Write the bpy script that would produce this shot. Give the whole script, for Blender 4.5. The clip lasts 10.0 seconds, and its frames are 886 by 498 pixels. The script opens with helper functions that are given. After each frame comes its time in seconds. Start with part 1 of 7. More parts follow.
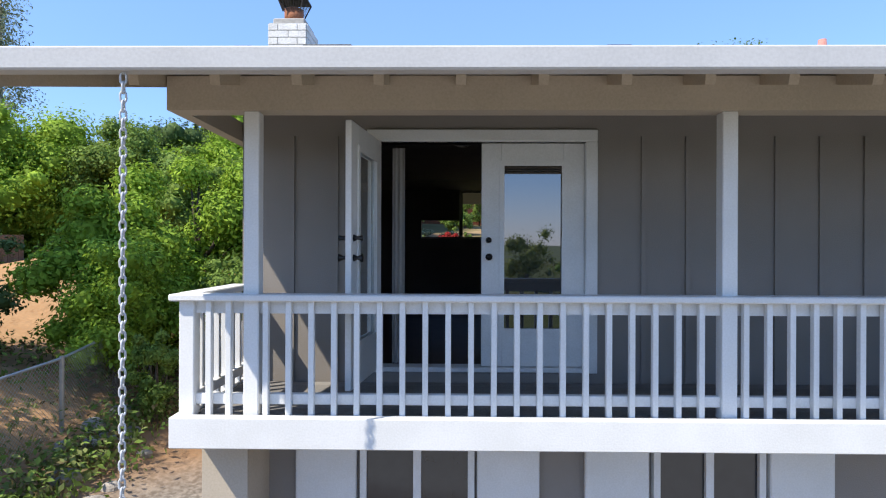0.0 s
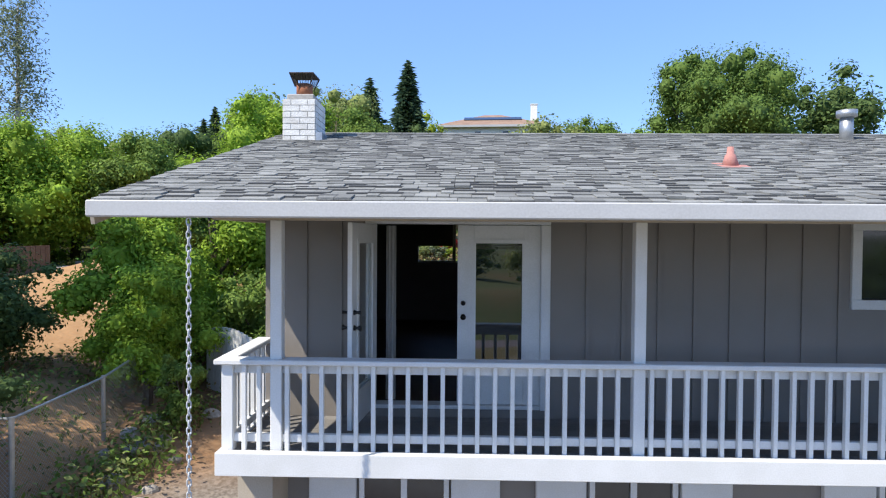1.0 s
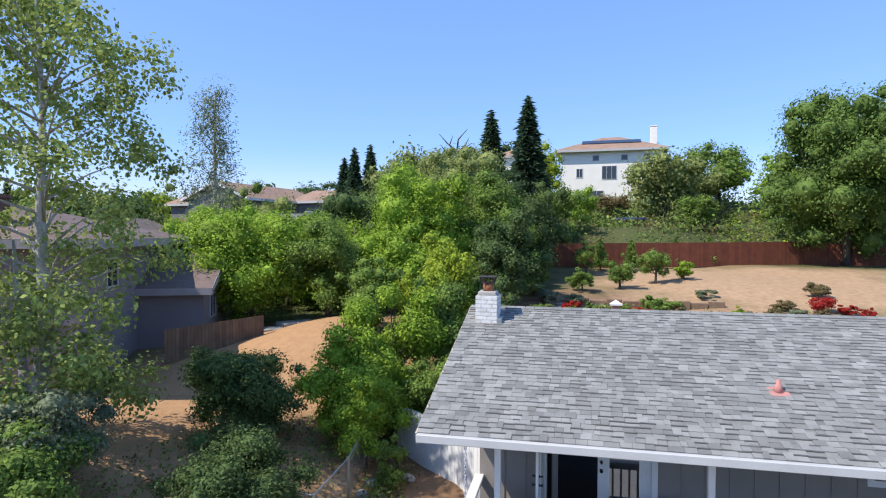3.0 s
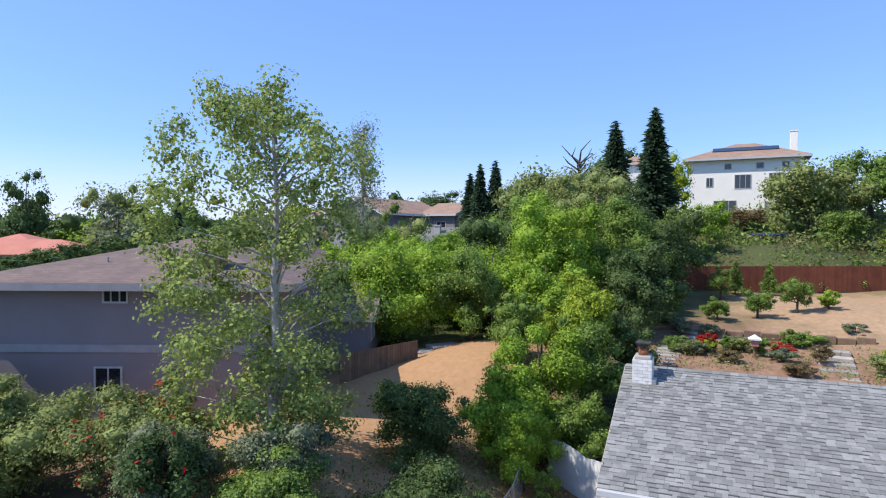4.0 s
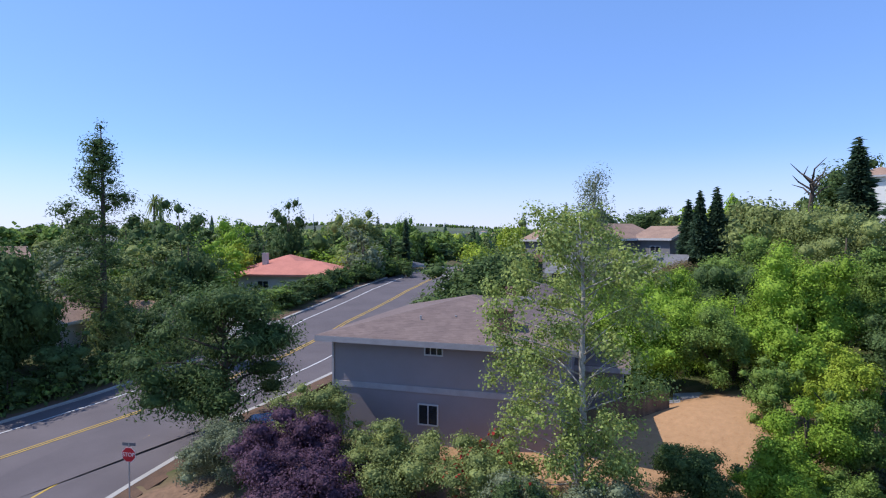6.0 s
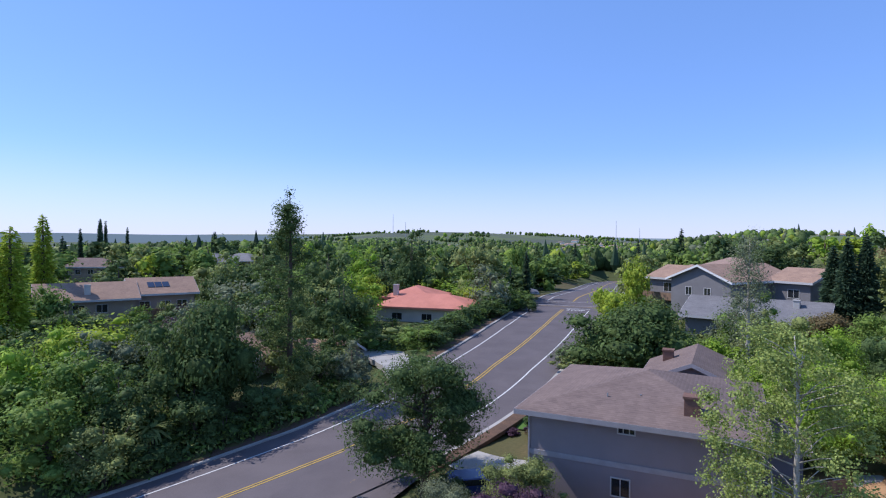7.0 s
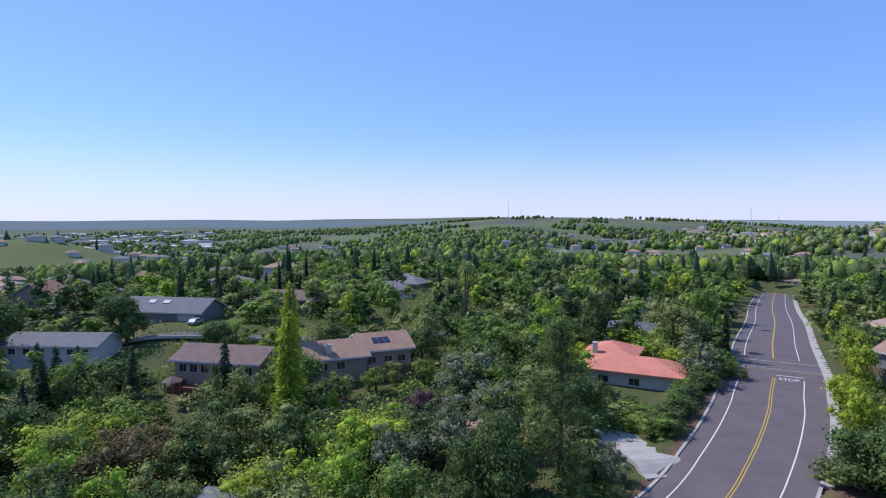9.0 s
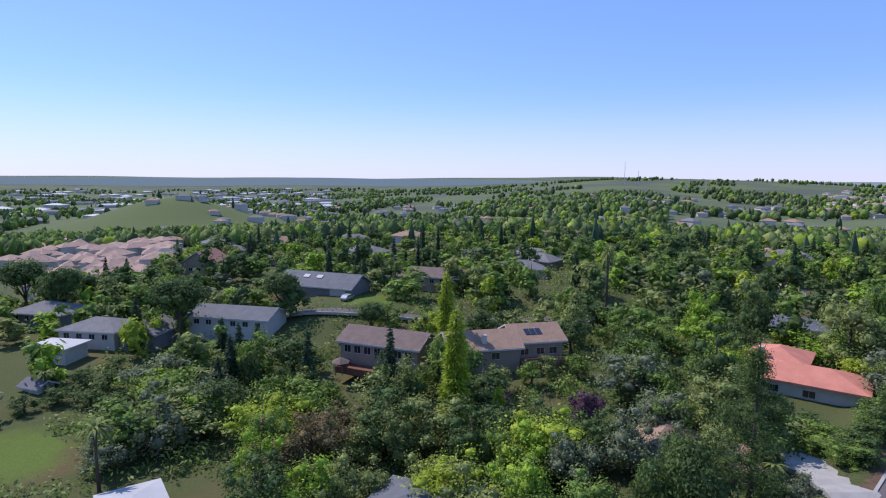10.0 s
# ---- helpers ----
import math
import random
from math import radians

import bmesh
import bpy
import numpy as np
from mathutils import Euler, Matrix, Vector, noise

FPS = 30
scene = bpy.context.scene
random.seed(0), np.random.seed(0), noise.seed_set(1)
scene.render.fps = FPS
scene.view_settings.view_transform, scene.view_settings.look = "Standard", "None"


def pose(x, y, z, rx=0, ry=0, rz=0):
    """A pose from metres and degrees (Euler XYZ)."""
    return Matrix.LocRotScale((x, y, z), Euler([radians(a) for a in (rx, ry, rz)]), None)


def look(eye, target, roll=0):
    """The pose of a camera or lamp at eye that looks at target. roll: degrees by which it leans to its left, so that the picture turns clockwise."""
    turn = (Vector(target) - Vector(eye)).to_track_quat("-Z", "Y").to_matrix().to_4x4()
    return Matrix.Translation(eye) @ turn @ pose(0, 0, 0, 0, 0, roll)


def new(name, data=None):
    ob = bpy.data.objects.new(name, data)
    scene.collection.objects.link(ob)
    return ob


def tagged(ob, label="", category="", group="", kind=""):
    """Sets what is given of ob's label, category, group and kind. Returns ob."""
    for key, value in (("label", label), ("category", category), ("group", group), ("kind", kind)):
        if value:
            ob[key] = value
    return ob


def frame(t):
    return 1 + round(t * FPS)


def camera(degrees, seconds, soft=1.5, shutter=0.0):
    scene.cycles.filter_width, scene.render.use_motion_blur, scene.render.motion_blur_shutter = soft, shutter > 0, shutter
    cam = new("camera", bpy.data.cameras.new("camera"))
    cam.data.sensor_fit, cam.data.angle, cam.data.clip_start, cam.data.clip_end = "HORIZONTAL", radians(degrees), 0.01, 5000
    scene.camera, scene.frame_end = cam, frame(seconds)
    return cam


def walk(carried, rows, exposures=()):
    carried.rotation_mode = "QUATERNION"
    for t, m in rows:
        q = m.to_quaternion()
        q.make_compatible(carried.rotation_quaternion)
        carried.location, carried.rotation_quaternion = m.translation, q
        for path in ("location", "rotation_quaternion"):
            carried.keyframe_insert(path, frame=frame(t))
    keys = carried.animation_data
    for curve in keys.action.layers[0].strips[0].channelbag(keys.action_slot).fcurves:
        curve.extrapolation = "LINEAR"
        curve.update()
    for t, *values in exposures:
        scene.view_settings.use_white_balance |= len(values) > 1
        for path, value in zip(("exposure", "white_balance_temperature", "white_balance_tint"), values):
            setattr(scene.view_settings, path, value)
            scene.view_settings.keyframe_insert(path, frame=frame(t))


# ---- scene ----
cam = camera(73.6, 10.0, soft=1.15)
PATH = [
    (0, (0.399, 0.388, 4.562), (0.37, 2.388, 4.561), 0.2),
    (0.5, (0.535, -0.072, 4.816), (0.492, 1.927, 4.776), 0.2),
    (1, (0.638, -0.803, 5.328), (0.592, 1.196, 5.286), 0.4),
    (1.5, (0.71, -1.73, 6.021), (0.617, 0.267, 5.976), 0.4),
    (2, (0.72, -2.785, 6.833), (0.56, -0.792, 6.786), 0.5),
    (2.2, (0.682, -3.258, 7.173), (0.478, -1.269, 7.125), 0.6),
    (3.3, (-0.04, -5.595, 8.995), (-0.562, -3.665, 8.948), 0.2),
    (3.5, (-0.171, -6.147, 9.399), (-0.764, -4.237, 9.348), 0.3),
    (4, (-0.394, -7.585, 10.217), (-1.179, -5.746, 10.164), 0.3),
    (4.5, (-0.575, -8.886, 11.036), (-1.529, -7.129, 10.981), 0.2),
    (5, (-0.78, -10.203, 11.844), (-1.862, -8.522, 11.788), 0.1),
    (5.5, (-1.045, -11.52, 12.616), (-2.233, -9.912, 12.559), 0.0),
    (6, (-1.29, -13.575, 13.64), (-2.599, -12.064, 13.584), 0.0),
    (6.2, (-1.672, -15.103, 14.375), (-3.043, -13.647, 14.32), 0.1),
    (7.3, (-3.369, -22.791, 20.141), (-4.918, -21.527, 20.109), 0.4),
    (7.5, (-3.822, -24.488, 21.543), (-5.392, -23.249, 21.508), 0.4),
    (8, (-5.421, -28.578, 24.949), (-7.041, -27.405, 24.916), 0.3),
    (8.5, (-6.306, -32.285, 28.423), (-7.98, -31.19, 28.389), 0.0),
    (9, (-8.26, -36.602, 32.247), (-9.989, -35.601, 32.15), 0.0),
    (9.5, (-9.964, -40.774, 35.894), (-11.756, -39.903, 35.727), -0.0),
    (10, (-11.844, -44.649, 38.415), (-13.712, -43.976, 38.177), 0.5),
]
walk(cam, [(t, look(eye, target, roll)) for t, eye, target, roll in PATH],
     exposures=[(0, .72, 6950, 9), (1.0, .60, 6850, 9), (2.2, .50, 6750, 10), (4, .38, 6600, 12), (6, .18, 6250, 14), (8, .04, 6050, 18), (10, .06, 6350, 18)])

# ---- daylight ----
SUN_TO = Vector((-0.83, -0.56, 1.24)).normalized()      # towards the sun
world = bpy.data.worlds.new("sky")
scene.world = world
world.use_nodes = True
wn = world.node_tree.nodes
sky = wn.new("ShaderNodeTexSky")
sky.sky_type = 'NISHITA'
sky.sun_disc = False
sky.sun_elevation = math.asin(SUN_TO.z)
sky.sun_rotation = math.atan2(SUN_TO.x, SUN_TO.y)
sky.altitude = 1200
sky.air_density = 1.0
sky.dust_density = 0.25
sky.ozone_density = 4.0
tint = wn.new("ShaderNodeMix")
tint.data_type, tint.blend_type = 'RGBA', 'MULTIPLY'
tint.inputs[0].default_value = 1.0
tint.inputs[7].default_value = (0.92, 0.97, 1.13, 1)
world.node_tree.links.new(sky.outputs[0], tint.inputs[6])
even = wn.new("ShaderNodeMix")
even.data_type = 'RGBA'
even.inputs[0].default_value = 0.4
even.inputs[7].default_value = (1.45, 3.0, 6.5, 1)
world.node_tree.links.new(tint.outputs[2], even.inputs[6])
# pale haze that thins out above the horizon
way = wn.new("ShaderNodeTexCoord")
axes = wn.new("ShaderNodeSeparateXYZ")
thin = wn.new("ShaderNodeMapRange")
thin.interpolation_type = 'SMOOTHSTEP'
thin.inputs[1].default_value, thin.inputs[2].default_value = -0.02, 0.15
thin.inputs[3].default_value, thin.inputs[4].default_value = 0.6, 0.0
haze = wn.new("ShaderNodeMix")
haze.data_type = 'RGBA'
haze.inputs[7].default_value = (4.9, 4.9, 6.1, 1)
world.node_tree.links.new(way.outputs["Generated"], axes.inputs[0])
world.node_tree.links.new(axes.outputs[2], thin.inputs[0])
world.node_tree.links.new(thin.outputs[0], haze.inputs[0])
world.node_tree.links.new(even.outputs[2], haze.inputs[6])
world.node_tree.links.new(haze.outputs[2], wn["Background"].inputs[0])
wn["Background"].inputs[1].default_value = 0.15
sun = new("sun", bpy.data.lights.new("sun", 'SUN'))
sun.data.energy = 4.2
sun.data.angle = radians(0.5)
sun.data.color = (1.0, 0.95, 0.87)
sun.matrix_world = look(SUN_TO * 60, (0, 0, 0))

# ---- materials ----


def mat(name, a, b=None, rough=0.8, scale=6.0, fine=60.0, bump=0.0, vary=0.0, metal=0.0, leafy=0.0, island=False, spec=0.3):
    """Two-scale noise between colours a and b, with bump, a random shift per object or island, and light through leaves."""
    m = bpy.data.materials.new(name)
    m.use_nodes = True
    nt = m.node_tree
    N, L = nt.nodes, nt.links
    p = N["Principled BSDF"]
    p.inputs["Roughness"].default_value = rough
    p.inputs["Metallic"].default_value = metal
    p.inputs["Specular IOR Level"].default_value = spec
    b = b or tuple(c * 0.8 for c in a)
    geo = N.new("ShaderNodeNewGeometry")
    big = N.new("ShaderNodeTexNoise")
    big.inputs["Scale"].default_value = scale
    big.inputs["Detail"].default_value = 3
    small = N.new("ShaderNodeTexNoise")
    small.inputs["Scale"].default_value = fine
    small.inputs["Detail"].default_value = 2
    for n in (big, small):
        L.new(geo.outputs["Position"], n.inputs["Vector"])
    mean = N.new("ShaderNodeMath")
    mean.operation = 'ADD'
    L.new(big.outputs[0], mean.inputs[0])
    L.new(small.outputs[0], mean.inputs[1])
    ramp = N.new("ShaderNodeMapRange")
    ramp.inputs[1].default_value = 0.75
    ramp.inputs[2].default_value = 1.25
    L.new(mean.outputs[0], ramp.inputs[0])
    mix = N.new("ShaderNodeMix")
    mix.data_type = 'RGBA'
    mix.inputs[6].default_value = (*a, 1)
    mix.inputs[7].default_value = (*b, 1)
    L.new(ramp.outputs[0], mix.inputs[0])
    out = mix.outputs[2]
    if vary:
        hsv = N.new("ShaderNodeHueSaturation")
        mr = N.new("ShaderNodeMapRange")
        mr.inputs[3].default_value = 1 - vary
        mr.inputs[4].default_value = 1 + vary
        if island:
            L.new(geo.outputs["Random Per Island"], mr.inputs[0])
        else:
            L.new(N.new("ShaderNodeObjectInfo").outputs["Random"], mr.inputs[0])
        L.new(mr.outputs[0], hsv.inputs["Value"])
        L.new(out, hsv.inputs["Color"])
        out = hsv.outputs[0]
    L.new(out, p.inputs["Base Color"])
    if bump:
        bn = N.new("ShaderNodeBump")
        bn.inputs["Strength"].default_value = bump
        bn.inputs["Distance"].default_value = 0.02
        L.new(small.outputs[0], bn.inputs["Height"])
        L.new(bn.outputs[0], p.inputs["Normal"])
    if leafy:
        tr = N.new("ShaderNodeBsdfTranslucent")
        L.new(out, tr.inputs["Color"])
        ms = N.new("ShaderNodeMixShader")
        ms.inputs[0].default_value = leafy
        L.new(p.outputs[0], ms.inputs[1])
        L.new(tr.outputs[0], ms.inputs[2])
        L.new(ms.outputs[0], N["Material Output"].inputs[0])
    return m


def leaf_mat(name, a, b):
    return mat(name, a, b, rough=0.65, scale=0.9, fine=7.0, vary=0.32, leafy=0.34, island=True, spec=0.12)


WHITE = mat("white_paint", (0.74, 0.74, 0.73), (0.66, 0.66, 0.64), 0.5, 3, 80, 0.08)
FASCIA = mat("fascia_paint", (0.52, 0.515, 0.505), (0.46, 0.455, 0.445), 0.5, 2, 60, 0.06)
TAUPE = mat("taupe_siding", (0.275, 0.248, 0.222), (0.235, 0.212, 0.190), 0.75, 1.5, 120, 0.15)
SOFFIT = mat("soffit_paint", (0.50, 0.43, 0.34), (0.43, 0.37, 0.29), 0.8, 2, 70, 0.1)
SHINGLE = mat("grey_shingle", (0.275, 0.275, 0.258), (0.19, 0.19, 0.178), 0.9, 2.2, 90, 0.4, vary=0.22)
SHINGLE_I = mat("grey_shingle_field", (0.28, 0.28, 0.262), (0.195, 0.195, 0.182), 0.9, 2.2, 90, 0.4, vary=0.24, island=True)
SHINGLE_D = mat("printed_shadow_band", (0.115, 0.115, 0.115), (0.085, 0.085, 0.085), 0.9, 3, 90, 0.3)
UNDERLAY = mat("roof_underlay", (0.06, 0.06, 0.06), None, 0.95, 4, 80, 0.2)
BRICKW = mat("white_brick", (0.80, 0.79, 0.76), (0.62, 0.60, 0.56), 0.8, 8, 60, 0.3, vary=0.07)
MORTARW = mat("white_mortar", (0.55, 0.54, 0.51), None, 0.9, 8, 60, 0.2)
TERRA = mat("terracotta", (0.40, 0.16, 0.08), (0.28, 0.11, 0.06), 0.8, 12, 90, 0.2)
RUST = mat("weathered_steel", (0.10, 0.08, 0.07), (0.05, 0.045, 0.04), 0.6, 10, 80, 0.2, metal=0.5)
PINK = mat("pink_flashing", (0.52, 0.25, 0.21), (0.43, 0.20, 0.17), 0.7, 8, 60, 0.1)
GALV = mat("galvanised_steel", (0.50, 0.51, 0.52), (0.38, 0.39, 0.40), 0.4, 8, 90, 0.1, metal=0.7)
CHAINSTEEL = mat("pale_zinc", (0.60, 0.61, 0.62), (0.46, 0.47, 0.48), 0.5, 8, 90, 0.1)
CURTAIN = mat("sheer_curtain", (0.62, 0.60, 0.56), (0.55, 0.53, 0.50), 0.9, 4, 60, leafy=0.4)
CHROME = mat("dark_bronze", (0.05, 0.05, 0.05), None, 0.3, 9, 60, metal=0.9)
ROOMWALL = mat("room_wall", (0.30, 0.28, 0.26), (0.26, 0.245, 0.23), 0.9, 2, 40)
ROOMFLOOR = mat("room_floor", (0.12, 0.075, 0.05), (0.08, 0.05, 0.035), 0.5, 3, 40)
BLIND = mat("window_blind", (0.55, 0.55, 0.54), None, 0.6, 3, 40)
DECK = mat("deck_boards", (0.22, 0.21, 0.20), (0.15, 0.145, 0.14), 0.8, 2, 70, 0.2, vary=0.12)
LAMP = mat("frosted_glass", (0.85, 0.84, 0.80), None, 0.3, 3, 30)
DIRT = mat("orange_dirt", (0.42, 0.24, 0.12), (0.30, 0.165, 0.085), 0.95, 0.5, 14, 0.6)
MULCH = mat("brown_soil", (0.16, 0.095, 0.06), (0.085, 0.055, 0.04), 0.95, 1.2, 30, 0.7)
ASPHALT = mat("asphalt", (0.1380, 0.1184, 0.1220), (0.1030, 0.0882, 0.0921), 0.9, 0.35, 60, 0.3)
CONCRETE = mat("concrete", (0.42, 0.40, 0.37), (0.32, 0.305, 0.28), 0.9, 0.8, 30, 0.2)
YELLOW = mat("yellow_line", (0.55, 0.36, 0.06), (0.42, 0.28, 0.06), 0.8, 3, 50)
LINEW = mat("white_line", (0.66, 0.66, 0.64), (0.50, 0.50, 0.49), 0.8, 3, 50)
LAWN = mat("lawn", (0.085, 0.17, 0.03), (0.055, 0.12, 0.022), 0.9, 0.5, 20, 0.5)
BARK = mat("bark", (0.13, 0.10, 0.075), (0.07, 0.055, 0.042), 0.95, 4, 40, 0.6)
PALEBARK = mat("pale_bark", (0.52, 0.48, 0.42), (0.30, 0.27, 0.23), 0.9, 3, 25, 0.4)
REDWOOD = mat("red_brown_fence", (0.20, 0.065, 0.035), (0.14, 0.045, 0.026), 0.85, 2, 40, 0.3, vary=0.12)
OLDWOOD = mat("weathered_wood", (0.24, 0.16, 0.105), (0.15, 0.10, 0.07), 0.9, 2, 40, 0.4, vary=0.15)
STONE = mat("pale_stone", (0.42, 0.38, 0.33), (0.28, 0.25, 0.22), 0.9, 3, 30, 0.5, vary=0.25)
MAUVE = mat("mauve_stucco", (0.285, 0.240, 0.245), (0.25, 0.212, 0.216), 0.9, 0.8, 50, 0.2)
MAUVETRIM = mat("pale_trim", (0.40, 0.365, 0.365), None, 0.7, 2, 40)
BROWNROOF = mat("brown_roof", (0.205, 0.150, 0.130), (0.150, 0.110, 0.098), 0.95, 0.7, 26, 0.5)
TANROOF = mat("tan_roof", (0.36, 0.235, 0.165), (0.26, 0.17, 0.125), 0.9, 0.6, 20, 0.5)
GREYROOF = mat("grey_roof", (0.20, 0.195, 0.20), (0.145, 0.142, 0.148), 0.9, 0.6, 20, 0.5)
BLUEROOF = mat("slate_roof", (0.14, 0.145, 0.165), (0.10, 0.105, 0.12), 0.8, 0.6, 20, 0.4)
REDROOF = mat("salmon_roof", (0.60, 0.235, 0.17), (0.46, 0.175, 0.125), 0.85, 0.5, 20, 0.3)
PINKROOF = mat("clay_roof", (0.37, 0.255, 0.205), (0.27, 0.185, 0.15), 0.9, 0.5, 15, 0.5, vary=0.15)
CLAYROOF = mat("red_brown_roof", (0.34, 0.17, 0.125), (0.25, 0.125, 0.09), 0.9, 0.6, 20, 0.5)
WHITEROOF = mat("white_roof", (0.50, 0.50, 0.51), (0.36, 0.36, 0.38), 0.6, 0.2, 20, 0.1)


def courses(m, period, dark):
    """Shingle courses on a roof: level lines and uneven tabs in colour and relief."""
    nt = m.node_tree
    N, L = nt.nodes, nt.links
    p = N["Principled BSDF"]
    src = p.inputs["Base Color"].links[0].from_socket
    geo = N.new("ShaderNodeNewGeometry")
    wave = N.new("ShaderNodeTexWave")
    wave.bands_direction = 'Z'
    wave.wave_profile = 'SAW'
    wave.inputs["Scale"].default_value = 0.314 / period
    wave.inputs["Distortion"].default_value = 0.6
    wave.inputs["Detail Scale"].default_value = 3
    L.new(geo.outputs["Position"], wave.inputs["Vector"])
    scl = N.new("ShaderNodeVectorMath")
    scl.operation = 'MULTIPLY'
    scl.inputs[1].default_value = (3.2, 3.2, 1 / period)
    L.new(geo.outputs["Position"], scl.inputs[0])
    tabs = N.new("ShaderNodeTexVoronoi")
    tabs.inputs["Scale"].default_value = 1
    L.new(scl.outputs[0], tabs.inputs["Vector"])
    bw = N.new("ShaderNodeSeparateColor")
    L.new(tabs.outputs["Color"], bw.inputs[0])
    add_ = N.new("ShaderNodeMath")
    add_.operation = 'ADD'
    L.new(wave.outputs["Fac"], add_.inputs[0])
    L.new(bw.outputs[0], add_.inputs[1])
    mr = N.new("ShaderNodeMapRange")
    mr.inputs[2].default_value = 2
    mr.inputs[3].default_value = 1 - dark
    mr.inputs[4].default_value = 1 + dark
    L.new(add_.outputs[0], mr.inputs[0])
    hsv = N.new("ShaderNodeHueSaturation")
    L.new(mr.outputs[0], hsv.inputs["Value"])
    L.new(src, hsv.inputs["Color"])
    L.new(hsv.outputs[0], p.inputs["Base Color"])
    bn = N.new("ShaderNodeBump")
    bn.inputs["Strength"].default_value = 0.6
    bn.inputs["Distance"].default_value = 0.02
    L.new(wave.outputs["Fac"], bn.inputs["Height"])
    L.new(bn.outputs[0], p.inputs["Normal"])


courses(BROWNROOF, .052, .22)
courses(TANROOF, .075, .2)
courses(GREYROOF, .075, .2)
courses(CLAYROOF, .1, .2)
CREAM = mat("cream_stucco", (0.88, 0.85, 0.78), (0.82, 0.79, 0.72), 0.9, 0.8, 40, 0.15)
TANWALL = mat("tan_stucco", (0.33, 0.265, 0.205), (0.27, 0.215, 0.165), 0.9, 0.8, 40, 0.15)
GREYWALL = mat("grey_siding", (0.20, 0.195, 0.20), (0.165, 0.16, 0.165), 0.9, 0.8, 40, 0.15)
PALEWALL = mat("pale_stucco", (0.55, 0.52, 0.48), (0.46, 0.44, 0.41), 0.9, 0.8, 40, 0.15)
REDDECK = mat("red_deck", (0.22, 0.09, 0.06), (0.16, 0.065, 0.045), 0.9, 2, 40, 0.3)
SIGNRED = mat("sign_red", (0.55, 0.02, 0.03), None, 0.4, 5, 40)
CARBLUE = mat("blue_car_paint", (0.04, 0.06, 0.20), None, 0.25, 5, 40, spec=0.6)
CARSILVER = mat("silver_car_paint", (0.45, 0.47, 0.50), None, 0.25, 5, 40, metal=0.4, spec=0.6)
CARWHITE = mat("white_car_paint", (0.80, 0.80, 0.80), None, 0.25, 5, 40, spec=0.6)
RUBBER = mat("rubber", (0.02, 0.02, 0.02), None, 0.9, 5, 40)
SOLAR = mat("solar_panel", (0.02, 0.025, 0.045), None, 0.15, 5, 40, spec=0.7)
L_BRIGHT = leaf_mat("bright_leaf", (.330, .470, .058), (.190, .310, .036))
L_LIME = leaf_mat("lime_leaf", (0.40, 0.47, 0.055), (0.26, 0.36, 0.04))
L_GREEN = leaf_mat("green_leaf", (0.235, 0.335, 0.072), (0.13, 0.21, 0.046))
L_DEEP = leaf_mat("deep_green_needle", (0.175, 0.265, 0.06), (0.10, 0.165, 0.042))
L_DARK = leaf_mat("dark_leaf", (0.13, 0.195, 0.062), (0.074, 0.118, 0.042))
L_OLIVE = leaf_mat("olive_leaf", (0.30, 0.345, 0.115), (0.20, 0.24, 0.08))
L_GREY = leaf_mat("grey_leaf", (0.25, 0.285, 0.165), (0.16, 0.19, 0.11))
L_PURPLE = leaf_mat("purple_leaf", (0.165, 0.09, 0.13), (0.09, 0.05, 0.075))
L_CONIFER = leaf_mat("conifer_needle", (0.085, 0.14, 0.072), (0.05, 0.088, 0.05))
L_PINE = leaf_mat("pine_needle", (0.135, 0.2, 0.06), (0.075, 0.12, 0.04))
L_BROWN = leaf_mat("brown_leaf", (0.235, 0.185, 0.085), (0.16, 0.125, 0.062))
L_RED = leaf_mat("red_flower", (0.480, 0.040, 0.030), (0.300, 0.030, 0.025))
L_SYC = leaf_mat("sycamore_leaf", (0.36, 0.43, 0.12), (0.24, 0.30, 0.085))
L_GRASS = leaf_mat("dry_grass", (0.260, 0.200, 0.080), (0.160, 0.130, 0.050))

GLASS = bpy.data.materials.new("window_glass")
GLASS.use_nodes = True
gp = GLASS.node_tree.nodes["Principled BSDF"]
gp.inputs["Base Color"].default_value = (0.9, 0.95, 0.95, 1)
gp.inputs["Roughness"].default_value = 0.02
gp.inputs["Transmission Weight"].default_value = 1.0
gp.inputs["IOR"].default_value = 1.45
COATED = mat("coated_glazing", (0.02, 0.022, 0.025), (0.018, 0.02, 0.022), 0.015, 1, 10)
COATED.node_tree.nodes["Principled BSDF"].inputs["IOR"].default_value = 2.7
COATED.node_tree.nodes["Principled BSDF"].inputs["Specular IOR Level"].default_value = 0.5
DARKGLASS = mat("dark_glazing", (0.025, 0.028, 0.032), (0.02, 0.022, 0.026), 0.06, 1, 10, spec=0.8)

# ---- building helpers ----


